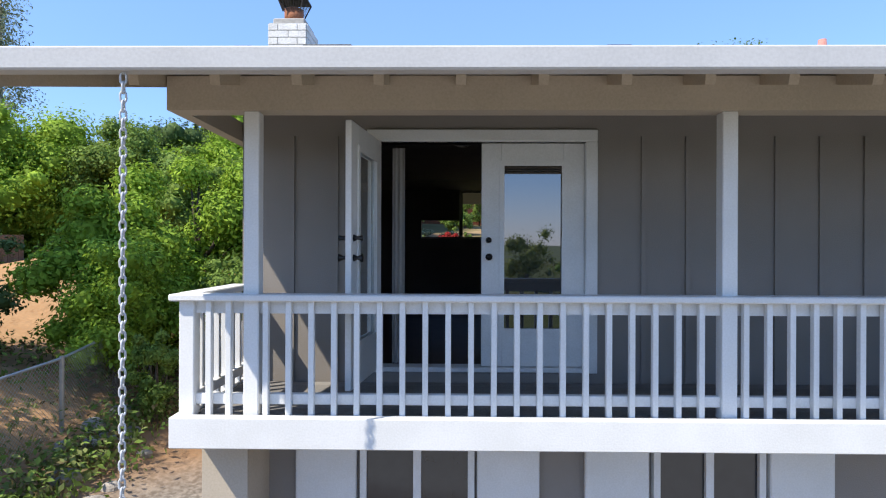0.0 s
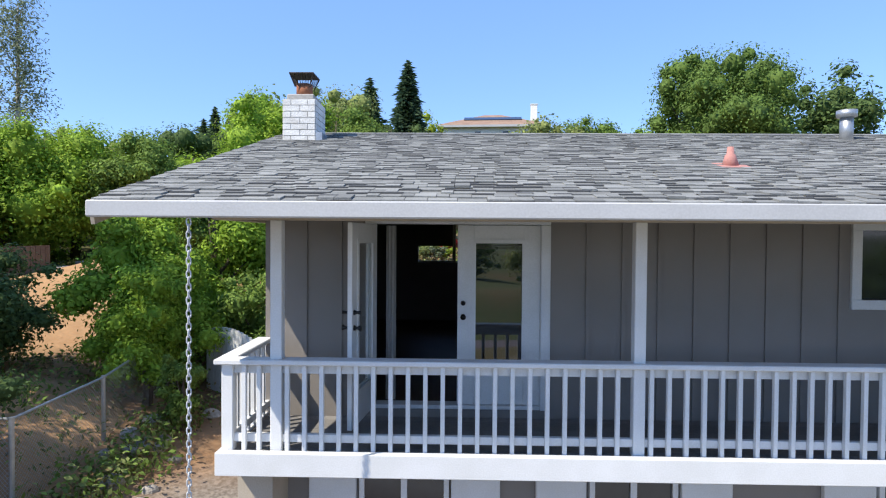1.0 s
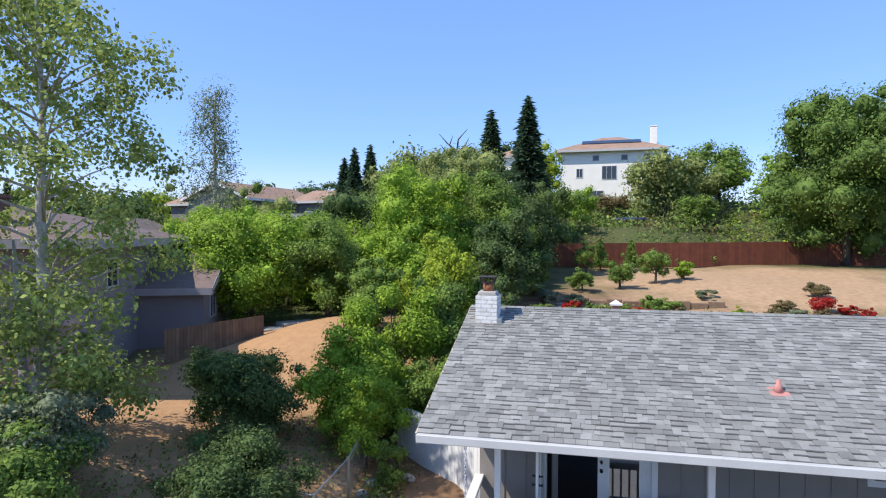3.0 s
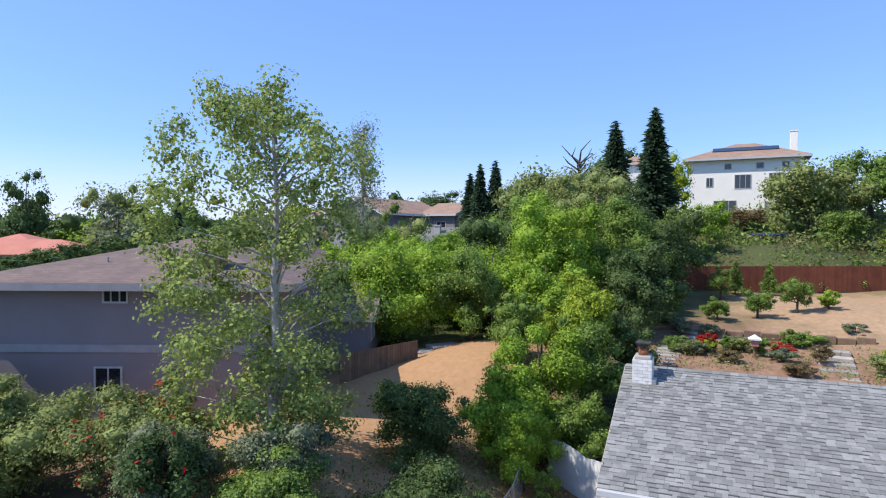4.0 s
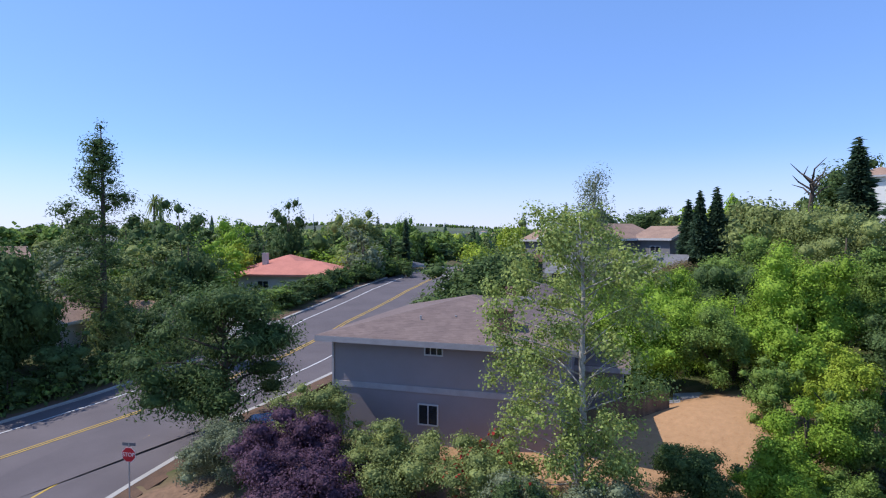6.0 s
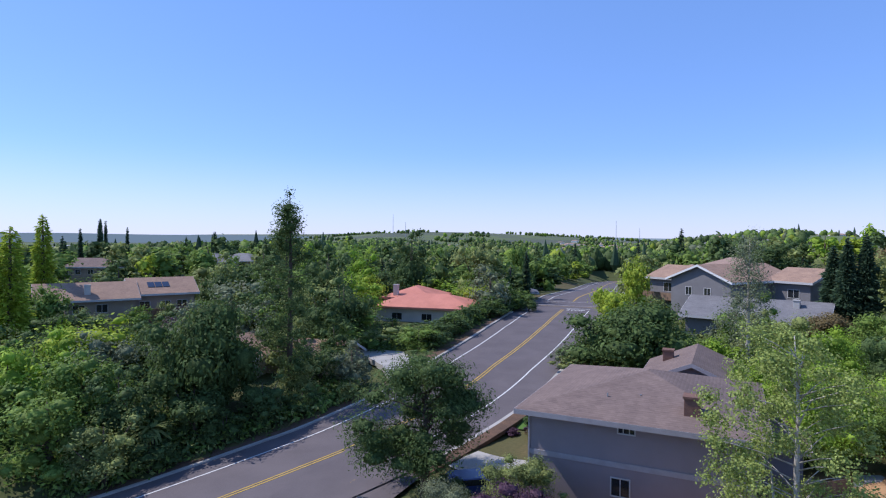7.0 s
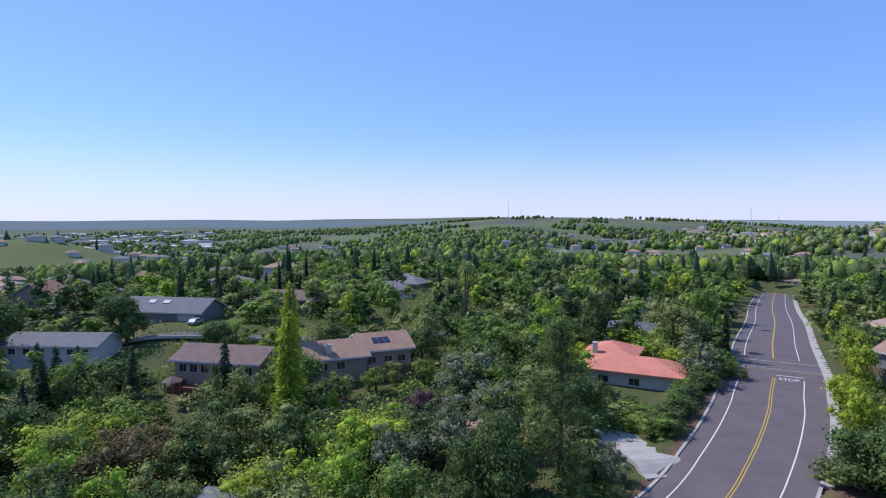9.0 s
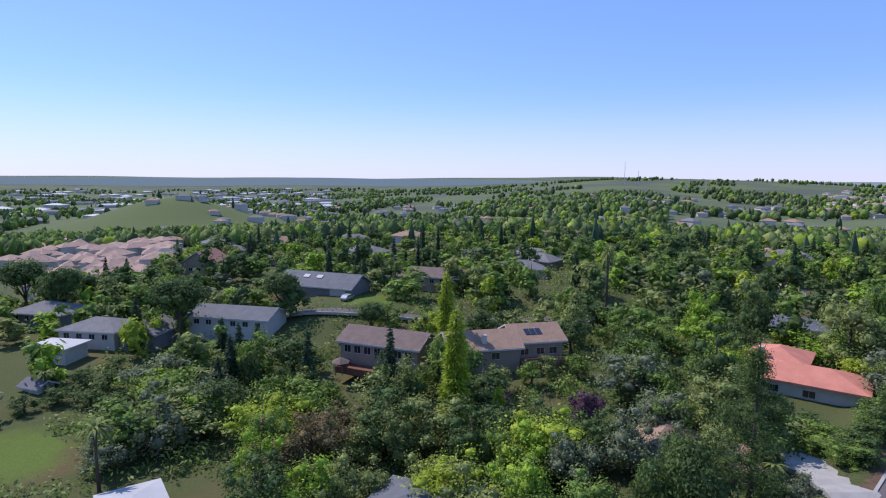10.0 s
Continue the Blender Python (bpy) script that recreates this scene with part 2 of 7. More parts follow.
class Geo:
    """Collects simple solids into one mesh."""

    def __init__(self):
        self.v, self.f = [], []

    def add(self, verts, faces):
        n = len(self.v)
        self.v += [tuple(p) for p in verts]
        self.f += [tuple(n + i for i in f) for f in faces]
        return self

    def box(self, x0, x1, y0, y1, z0, z1, m=None):
        c = [(x, y, z) for z in (z0, z1) for x, y in ((x0, y0), (x1, y0), (x1, y1), (x0, y1))]
        if m is not None:
            c = [m @ Vector(p) for p in c]
        return self.add(c, [(3, 2, 1, 0), (4, 5, 6, 7), (0, 1, 5, 4), (1, 2, 6, 5), (2, 3, 7, 6), (3, 0, 4, 7)])

    def tube(self, points, radii, n=8):
        """A tapered tube along points, closed at both ends."""
        start = len(self.v)
        pts = [Vector(p) for p in points]
        for i, p in enumerate(pts):
            d = (pts[min(i + 1, len(pts) - 1)] - pts[max(i - 1, 0)]).normalized()
            a = d.cross(Vector((0.31, 0.95, 0.05))).normalized()
            b = d.cross(a)
            r = radii[i] if isinstance(radii, (list, tuple)) else radii
            for k in range(n):
                t = 2 * math.pi * k / n
                self.v.append(tuple(p + r * (math.cos(t) * a + math.sin(t) * b)))
        for i in range(len(pts) - 1):
            for k in range(n):
                q = start + i * n
                self.f.append((q + k, q + (k + 1) % n, q + n + (k + 1) % n, q + n + k))
        self.f.append(tuple(start + k for k in range(n))[::-1])
        self.f.append(tuple(start + (len(pts) - 1) * n + k for k in range(n)))
        return self

    def prism(self, poly, z0, z1, m=None):
        """A flat polygon (x, y) raised from z0 to z1."""
        n = len(poly)
        c = [(x, y, z0) for x, y in poly] + [(x, y, z1) for x, y in poly]
        if m is not None:
            c = [m @ Vector(p) for p in c]
        return self.add(c, [tuple(range(n))[::-1], tuple(range(n, 2 * n))] + [(k, (k + 1) % n, n + (k + 1) % n, n + k) for k in range(n)])

    def mesh(self, name, material, smooth=False, bevel=0.0):
        me = bpy.data.meshes.new(name)
        me.from_pydata(self.v, [], self.f)
        if bevel:
            bm = bmesh.new()
            bm.from_mesh(me)
            bmesh.ops.recalc_face_normals(bm, faces=bm.faces)
            bmesh.ops.bevel(bm, geom=list(bm.edges), offset=bevel, segments=1, affect='EDGES')
            bm.to_mesh(me)
            bm.free()
        me.materials.append(material)
        if smooth:
            me.shade_smooth()
        me.update()
        return me


def thing(name, label, category, m=None, group="", kind=""):
    ob = tagged(new(name), label, category, group, kind)
    if m is not None:
        ob.matrix_basis = m
    return ob


def part(name, geo, material, parent, label="", smooth=False, bevel=0.0):
    me = geo if isinstance(geo, bpy.types.Mesh) else geo.mesh(name, material, smooth, bevel)
    ob = new(name, me)
    ob.parent = parent
    if label:
        tagged(ob, label)
    return ob


def np_mesh(name, verts, quads, material):
    """A mesh of quads from arrays."""
    me = bpy.data.meshes.new(name)
    verts = np.ascontiguousarray(verts, dtype=np.float32)
    quads = np.ascontiguousarray(quads, dtype=np.int32)
    me.vertices.add(len(verts))
    me.vertices.foreach_set("co", verts.ravel())
    me.loops.add(quads.size)
    me.loops.foreach_set("vertex_index", quads.ravel())
    me.polygons.add(len(quads))
    me.polygons.foreach_set("loop_start", np.arange(0, quads.size, 4, dtype=np.int32))
    me.update(calc_edges=True)
    me.materials.append(material)
    return me


# ---- ground ----
SPOTS = np.array([(0, -3, .3), (6, 4, .6), (-3, 4, .9), (-3, 8, 1.3), (-5, 11, 1.7), (0, 14, 3.3), (8, 15, 3.6), (2, 24, 4.3), (0, 32, 5.4), (8, 37, 5.9),
                  (-1, 40, 6.2), (17, 45, 6.3), (6, 55, 9.4), (3, 72, 12), (12, 80, 13.5), (30, 62, 12), (-30, 72, 8.5), (-9.6, 20.5, 4.7), (-15.7, 21.4, 3.9),
                  (-12, 6.3, 3.6), (-7.5, 9.5, 2.9), (-20, 3, 2.7), (-26, -4, 1.2), (-26, 8, 3.0), (-31, 18, 3.2), (-20, 20, 3.6)], float)
WEST = np.array([(-59, 4, 2.6), (-66, 22, 3.9), (-82, 42, 5), (-110, 5, 4.5), (-118, -28, 1.5), (-108, -44, -1.5), (-162, -18, 7.6), (-172, -45, 1),
                 (-78, -30, -2.5), (-88, -36, -.5), (-40, -45, -4), (-170, 40, 8.5), (-104, 70, 4), (-220, -30, 4), (-260, 90, 6), (-250, -150, -14),
                 (-20, -25, -1.5), (-30, 120, 14), (-100, 200, 2), (60, 20, 4), (40, -60, -4)], float)
SPOTS = np.vstack([SPOTS, WEST])
ROAD = [(-60, -60), (-47.5, -30), (-44.3, -12), (-43.3, 0), (-43.4, 8), (-45.3, 18.9), (-49.2, 29.5), (-54.5, 41), (-59.5, 50), (-64.4, 59), (-72, 71.5),
        (-82, 88), (-104, 126), (-131, 170), (-175, 246)]
ROAD_RISE = np.array([(-60, -5), (-40, -3), (-14, -.9), (0, 1.0), (15, 3.0), (25, 4.7), (41, 6.2), (57, 6.8), (80, 6.3), (125, 3.8), (193, .2), (246, -3)], float)
SIDE = [(-39.9, 8), (-37.4, -1.0), (-35.0, -7), (-30.5, -13), (-21, -19), (-4, -24), (30, -30)]


def spline(points, step=1.0):
    p = [Vector((*q[:2], 0)) for q in points]
    p = [p[0] * 2 - p[1]] + p + [p[-1] * 2 - p[-2]]
    out = []
    for i in range(1, len(p) - 2):
        n = max(2, int((p[i + 1] - p[i]).length / step))
        for k in range(n):
            t = k / n
            a, b, c, d = p[i - 1], p[i], p[i + 1], p[i + 2]
            out.append(0.5 * (2 * b + (c - a) * t + (2 * a - 5 * b + 4 * c - d) * t * t + (3 * b - a - 3 * c + d) * t ** 3))
    return out + [p[-2]]


ROAD_LINE = [Vector((q.x, q.y, np.interp(q.y, ROAD_RISE[:, 0], ROAD_RISE[:, 1]))) for q in spline(ROAD, 1.5)]
SIDE_LINE = [Vector((q.x, q.y, np.interp(q.y, ROAD_RISE[:, 0], ROAD_RISE[:, 1]))) for q in spline(SIDE, 1.5)]
LANES = [(np.array([tuple(q) for q in ROAD_LINE]), 7.2), (np.array([tuple(q) for q in SIDE_LINE]), 4.2)]


def land(x, y):
    """Height of the natural ground, before the road is cut into it (arrays)."""
    x, y = np.atleast_1d(np.asarray(x, float)), np.atleast_1d(np.asarray(y, float))
    d2 = (x[:, None] - SPOTS[:, 0]) ** 2 + (y[:, None] - SPOTS[:, 1]) ** 2 + 4
    w = d2 ** -1.7
    r = np.hypot(x + 60, y - 10)
    w0 = (120.0 ** 2) ** -1.7
    z = (w @ SPOTS[:, 2] + w0 * np.where(r > 150, -8, 1)) / (w.sum(1) + w0)
    far = np.clip((r - 260) / 500, 0, 1)
    far = far * far * (3 - 2 * far)
    ang = np.degrees(np.arctan2(y, x))                     # 180: west, 90: north
    plain = -24 + 3 * np.sin(x * .004) + 3 * np.sin(y * .005)
    plain += 26 * np.exp(-((ang - 146) / 12) ** 2) * np.clip((r - 300) / 300, 0, 1)
    plain += 48 * np.exp(-((ang - 135) / 22) ** 2) * np.exp(-((r - 2100) / 700) ** 2)
    plain += 55 * np.exp(-((ang - 108) / 18) ** 2) * np.exp(-((r - 900) / 500) ** 2)
    plain += 52 * np.clip((r - 2300) / 2200, 0, 1) ** 1.5
    plain += 38 * np.exp(-((x + 800) / 110) ** 2 - ((y + 110) / 95) ** 2)
    return z * (1 - far) + plain * far


def ground_z(x, y):
    """Height of the finished ground, with the roads cut in."""
    x, y = np.atleast_1d(np.asarray(x, float)), np.atleast_1d(np.asarray(y, float))
    z = land(x, y)
    for line, half in LANES:
        near = (np.abs(x + 90) < 150) & (np.abs(y - 90) < 190)
        if near.any():
            d = np.hypot(x[near][:, None] - line[:, 0], y[near][:, None] - line[:, 1])
            k = d.argmin(1)
            d = d.min(1)
            t = np.clip((d - half - 1.4) / 8, 0, 1)
            t = t * t * (3 - 2 * t)
            z[near] = (line[k, 2] + 0.13) * (1 - t) + z[near] * t
    for line, half in LANES:
        near = (np.abs(x + 90) < 150) & (np.abs(y - 90) < 190)
        if near.any():
            d = np.hypot(x[near][:, None] - line[:, 0], y[near][:, None] - line[:, 1])
            k = d.argmin(1)
            z[near] = np.where(d.min(1) < half + 0.3, line[k, 2] - 0.3, z[near])
    return z


def gz(x, y):
    return float(ground_z(x, y)[0])


def spread(n, near, far_, power):
    u = np.linspace(-1, 1, n)
    return near * u + (far_ - near) * np.sign(u) * np.abs(u) ** power


gx = -55 + spread(300, 150, 4700, 7)
gy = 20 + spread(300, 130, 4700, 7)
GX, GY = np.meshgrid(gx, gy)
GZ = np.concatenate([ground_z(a, b) for a, b in zip(GX, GY)])
rough_ = 0.06 * np.sin(GX.ravel() * 2.1 + 1.3 * np.sin(GY.ravel())) * np.sin(GY.ravel() * 1.7)
idx = np.arange(300 * 300).reshape(300, 300)
quads = np.stack([idx[:-1, :-1], idx[:-1, 1:], idx[1:, 1:], idx[1:, :-1]], -1).reshape(-1, 4)

ground = new("ground", np_mesh("ground", np.stack([GX.ravel(), GY.ravel(), GZ + rough_], 1), quads, LAWN))
ground.data.shade_smooth()
tagged(ground, "rolling ground of dry grass, bare orange dirt and brown garden soil", "ground", kind="structure")


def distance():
    """Hills and plain at the edge of sight, a plain far backdrop. The blue-grey is haze painted into a glowing colour.
    """
    m = bpy.data.materials.new("glowing_haze")
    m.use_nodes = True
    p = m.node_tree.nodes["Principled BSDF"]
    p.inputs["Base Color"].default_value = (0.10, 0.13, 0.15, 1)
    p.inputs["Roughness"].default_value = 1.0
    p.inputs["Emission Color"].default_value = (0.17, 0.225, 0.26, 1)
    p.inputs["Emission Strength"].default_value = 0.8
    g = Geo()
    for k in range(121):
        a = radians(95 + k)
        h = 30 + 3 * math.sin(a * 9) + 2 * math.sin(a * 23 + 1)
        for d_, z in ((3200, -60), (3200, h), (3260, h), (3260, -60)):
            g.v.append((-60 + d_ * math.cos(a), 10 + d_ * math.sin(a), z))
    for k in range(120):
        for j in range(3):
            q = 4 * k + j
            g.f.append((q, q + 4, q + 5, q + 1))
    tagged(new("backdrop", g.mesh("backdrop", m, True)), "distant plain along the horizon, its blue-grey haze painted as a glow", "backdrop", kind="structure")


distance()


def ground_material():
    m = bpy.data.materials.new("ground_cover")
    m.use_nodes = True
    N, L = m.node_tree.nodes, m.node_tree.links
    p = N["Principled BSDF"]
    p.inputs["Roughness"].default_value = 0.95
    p.inputs["Specular IOR Level"].default_value = 0.1
    geo = N.new("ShaderNodeNewGeometry")

    def noise_(scale, detail=4):
        n = N.new("ShaderNodeTexNoise")
        n.inputs["Scale"].default_value = scale
        n.inputs["Detail"].default_value = detail
        L.new(geo.outputs["Position"], n.inputs["Vector"])
        return n.outputs[0]

    def blend(f, a, b):
        x = N.new("ShaderNodeMix")
        x.data_type = 'RGBA'
        L.new(f, x.inputs[0])
        for sock, val in ((x.inputs[6], a), (x.inputs[7], b)):
            if isinstance(val, tuple):
                sock.default_value = (*val, 1)
            else:
                L.new(val, sock)
        return x.outputs[2]

    def mapr(v, a, b, c=0.0, d=1.0):
        x = N.new("ShaderNodeMapRange")
        for i, q in enumerate((a, b, c, d)):
            x.inputs[i + 1].default_value = q
        L.new(v, x.inputs[0])
        return x.outputs[0]

    wob = noise_(0.35)

    def zone(cx, cy, rx, ry, soft=0.25):
        """1 inside a wobbling ellipse, 0 outside."""
        mp = N.new("ShaderNodeMapping")
        mp.vector_type = 'POINT'
        mp.inputs["Location"].default_value = (-cx / rx, -cy / ry, 0)
        mp.inputs["Scale"].default_value = (1 / rx, 1 / ry, 0)
        L.new(geo.outputs["Position"], mp.inputs["Vector"])
        ln = N.new("ShaderNodeVectorMath")
        ln.operation = 'LENGTH'
        L.new(mp.outputs[0], ln.inputs[0])
        ad = N.new("ShaderNodeMath")
        ad.operation = 'ADD'
        L.new(ln.outputs["Value"], ad.inputs[0])
        L.new(mapr(wob, 0.2, 0.8, -0.25, 0.25), ad.inputs[1])
        return mapr(ad.outputs[0], 1 - soft, 1 + soft, 1.0, 0.0)

    patch = mapr(noise_(0.05), 0.50, 0.68)
    fine = mapr(noise_(3.0), 0.3, 0.7)
    grit = mapr(noise_(14.0, 2), 0.35, 0.65)
    grass = blend(fine, (0.060, 0.085, 0.028), (0.100, 0.100, 0.045))
    dry = blend(fine, (0.16, 0.115, 0.060), (0.085, 0.075, 0.035))
    base = blend(patch, grass, dry)
    plain = blend(mapr(noise_(0.006), 0.42, 0.58), (0.120, 0.150, 0.070), (0.095, 0.110, 0.080))
    base = blend(zone(-70, 20, 330, 330, 0.3), plain, base)
    base = blend(zone(-800, -110, 190, 170, 0.3), base, blend(fine, (0.12, 0.15, 0.06), (0.095, 0.12, 0.05)))
    dirt = blend(fine, (0.48, 0.28, 0.145), (0.36, 0.20, 0.10))
    dirt = blend(grit, dirt, (0.40, 0.245, 0.13))
    soil = blend(fine, (0.20, 0.115, 0.07), (0.10, 0.065, 0.045))
    soil = blend(grit, soil, (0.13, 0.085, 0.06))
    tan = blend(fine, (0.44, 0.30, 0.18), (0.34, 0.22, 0.13))
    base = blend(zone(3, -3, 13, 6), base, blend(grit, (0.40, 0.38, 0.35), (0.30, 0.285, 0.26)))
    base = blend(zone(-8, 7, 14, 7), base, soil)
    base = blend(zone(-12, 8.8, 9, 4.4), base, dirt)
    base = blend(zone(-11, 17.0, 5.5, 6), base, dirt)
    base = blend(zone(3, 24, 9, 6), base, blend(fine, (0.34, 0.20, 0.125), (0.22, 0.135, 0.09)))
    base = blend(zone(11, 35, 10, 8), base, tan)
    base = blend(zone(-28, -2.5, 5, 4), base, blend(fine, (0.26, 0.165, 0.105), (0.17, 0.11, 0.075)))
    base = blend(zone(-40, 26, 4, 8), base, soil)
    gravel = blend(grit, (0.32, 0.29, 0.25), (0.15, 0.135, 0.115))
    base = blend(zone(-2.6, 6.5, 1.8, 2.2), base, gravel)
    for c in ((-105.5, -75, 8.5, 7.5), (-77, 4, 7, 6), (-158, -12, 6, 7), (-147, 2, 5, 4), (-39.0, 21, 2.6, 5), (-66, 24, 5, 4), (7, 66, 4, 6)):
        base = blend(zone(*c), base, blend(fine, (0.120, 0.165, 0.035), (0.085, 0.125, 0.028)))
    L.new(base, p.inputs["Base Color"])
    bn = N.new("ShaderNodeBump")
    bn.inputs["Strength"].default_value = 0.7
    bn.inputs["Distance"].default_value = 0.06
    L.new(noise_(5.0, 6), bn.inputs["Height"])
    L.new(bn.outputs[0], p.inputs["Normal"])
    return m


ground.data.materials[0] = ground_material()

# ---- roads ----


def ribbon(line, a, b, lift, thick=0.0):
    """A strip along line between the sideways offsets a and b."""
    g = Geo()
    rows = []
    for i, q in enumerate(line):
        d = line[min(i + 1, len(line) - 1)] - line[max(i - 1, 0)]
        side = Vector((d.y, -d.x, 0)).normalized()
        rows.append((q + side * a + Vector((0, 0, lift)), q + side * b + Vector((0, 0, lift))))
    n = len(rows)
    for p, q in rows:
        g.v += [tuple(p), tuple(q)]
    for i in range(n - 1):
        g.f.append((2 * i, 2 * i + 1, 2 * i + 3, 2 * i + 2))
    if thick:
        for p, q in rows:
            g.v += [(p.x, p.y, p.z - thick), (q.x, q.y, q.z - thick)]
        m = 2 * n
        for i in range(n - 1):
            g.f.append((2 * i, 2 * i + 2, m + 2 * i + 2, m + 2 * i))
            g.f.append((2 * i + 1, m + 2 * i + 1, m + 2 * i + 3, 2 * i + 3))
        g.f += [(0, m, m + 1, 1), (2 * n - 2, 2 * n - 1, m + 2 * n - 1, m + 2 * n - 2)]
    return g


road = tagged(new("road", ribbon(ROAD_LINE, -7.0, 7.0, 0).mesh("road", ASPHALT)), "two-lane grey asphalt road curving uphill", "road", kind="structure")
side_road = tagged(new("side_road", ribbon(SIDE_LINE, -3.9, 3.9, 0.006).mesh("side_road", ASPHALT)), "grey asphalt side street joining the road", "road", kind="structure")
near_i = next(i for i, q in enumerate(ROAD_LINE) if q.y > 8)
junction = next(i for i, q in enumerate(ROAD_LINE) if q.y > 58)
after = next(i for i, q in enumerate(ROAD_LINE) if q.y > 71)
for name, a, b, mtl, i0, i1 in (("edge_line", -4.95, -4.8, LINEW, 0, junction), ("edge_line", 4.1, 4.25, LINEW, near_i - 4, junction),
                                ("centre_line", -.22, -.10, YELLOW, 0, junction), ("centre_line", .10, .22, YELLOW, 0, junction),
                                ("edge_line", -4.95, -4.8, LINEW, after, 999), ("edge_line", 4.1, 4.25, LINEW, after, 999),
                                ("centre_line", -.12, .12, YELLOW, after, 999), ("kerb", -7.35, -7.0, CONCRETE, 0, junction - 3), ("kerb", 7.0, 7.35, CONCRETE, near_i - 3, 999),
                                ("kerb", -7.35, -7.0, CONCRETE, after + 3, 999),
                                ("verge", 7.35, 8.5, MULCH, near_i - 3, near_i + 10), ("pavement", 7.35, 8.4, CONCRETE, near_i + 10, 999), ("verge", -8.6, -7.35, MULCH, 0, junction - 3)):
    seg = ROAD_LINE[i0:i1]
    high = 0.13 if name in ("kerb", "pavement", "verge") else 0.014
    part(name, ribbon(seg, a, b, high, 0.3 if high > .1 else 0), mtl, road)
part("centre_line", ribbon(SIDE_LINE[4:14], -.06, .08, 0.022), YELLOW, side_road)
part("kerb", ribbon(SIDE_LINE[5:], -4.25, -3.9, 0.14, 0.3), CONCRETE, side_road)
part("verge", ribbon(SIDE_LINE[5:], -5.4, -4.25, 0.13, 0.3), MULCH, side_road)
# stop bar, cross street edge lines and the word on the road
jd = (ROAD_LINE[junction + 1] - ROAD_LINE[junction - 1]).normalized()
jr = Vector((jd.y, -jd.x, 0)).normalized()
jp = ROAD_LINE[junction]
for along, x0, x1, wd, mtl in ((-.1, .3, 4.2, .3, LINEW), (3.0, -5, 7, .14, YELLOW), (4.4, -5, 7, .14, LINEW), (10.5, -5, 7, .14, LINEW)):
    a, b = jp + jd * along + jr * x0, jp + jd * along + jr * x1
    g = Geo().add([(*(p + jd * o).xy, jp.z + 0.022) for p, o in ((a, 0), (b, 0), (b, wd), (a, wd))], [(0, 1, 2, 3)])
    part("stop_line", g, mtl, road)


def lettering(text, size, m, material, parent, depth=0.004):
    cu = bpy.data.curves.new(text, 'FONT')
    cu.body, cu.size, cu.align_x, cu.align_y, cu.extrude = text, size, 'CENTER', 'CENTER', depth
    tmp = new("lettering_source", cu)
    me = bpy.data.meshes.new_from_object(tmp.evaluated_get(bpy.context.evaluated_depsgraph_get()))
    bpy.data.objects.remove(tmp)
    me.materials.clear()
    me.materials.append(material)
    ob = new("lettering", me)
    ob.parent = parent
    ob.matrix_basis = m
    return ob


sp = jp + jd * -2.6 + jr * 2.1
wm = Matrix(((jr.x, jd.x, 0, sp.x), (jr.y, jd.y, 0, sp.y), (0, jd.z, 1, sp.z + .03), (0, 0, 0, 1)))
lettering("STOP", 1.5, wm @ Matrix.Diagonal((0.8, 1.7, 1, 1)), LINEW, road)
drive_line = [Vector((q.x, q.y, gz(q.x, q.y) + .30)) for q in spline([(-51.6, 17.8), (-53.5, 18.4), (-57, 19.4), (-61.5, 20.2), (-65, 18.5)], .8)]
drive_line[0].z = gz(-52.5, 18) + .1
drive_line[1].z = gz(-52.5, 18) + .18
tagged(new("driveway", ribbon(drive_line, -2.9, 2.9, 0, .6).mesh("driveway", CONCRETE)), "pale concrete driveway sloping down to the road", "driveway", kind="structure")



def drape(name, label, material, lo, hi, s0, s1, lift):
    """A patch of ground beside the road, between two offsets from its middle."""
    g = Geo()
    seg = [q for q in ROAD_LINE if s0 <= q.y <= s1]
    k = max(4, int((hi - lo) / .5))
    for i, q in enumerate(seg):
        d = seg[min(i + 1, len(seg) - 1)] - seg[max(i - 1, 0)]
        side = Vector((d.y, -d.x, 0)).normalized()
        for j in range(k + 1):
            p = q + side * (lo + (hi - lo) * j / k)
            g.v.append((p.x, p.y, max(gz(p.x, p.y), gz(p.x + .5, p.y), gz(p.x, p.y + .5)) + lift))
    for i in range(len(seg) - 1):
        for j in range(k):
            u = i * (k + 1) + j
            g.f.append((u, u + 1, u + k + 2, u + k + 1))
    return tagged(new(name, g.mesh(name, material)), label, name, kind="structure")


drape("lawn", "small mown green lawn beside the road", LAWN, 8.5, 12.5, 13.5, 19.0, .10)
drape("drive", "pale concrete drive beside the mauve house", CONCRETE, 8.9, 15.0, 5.5, 10.8, .10)

# ---- trees ----
RNG = np.random.RandomState(7)


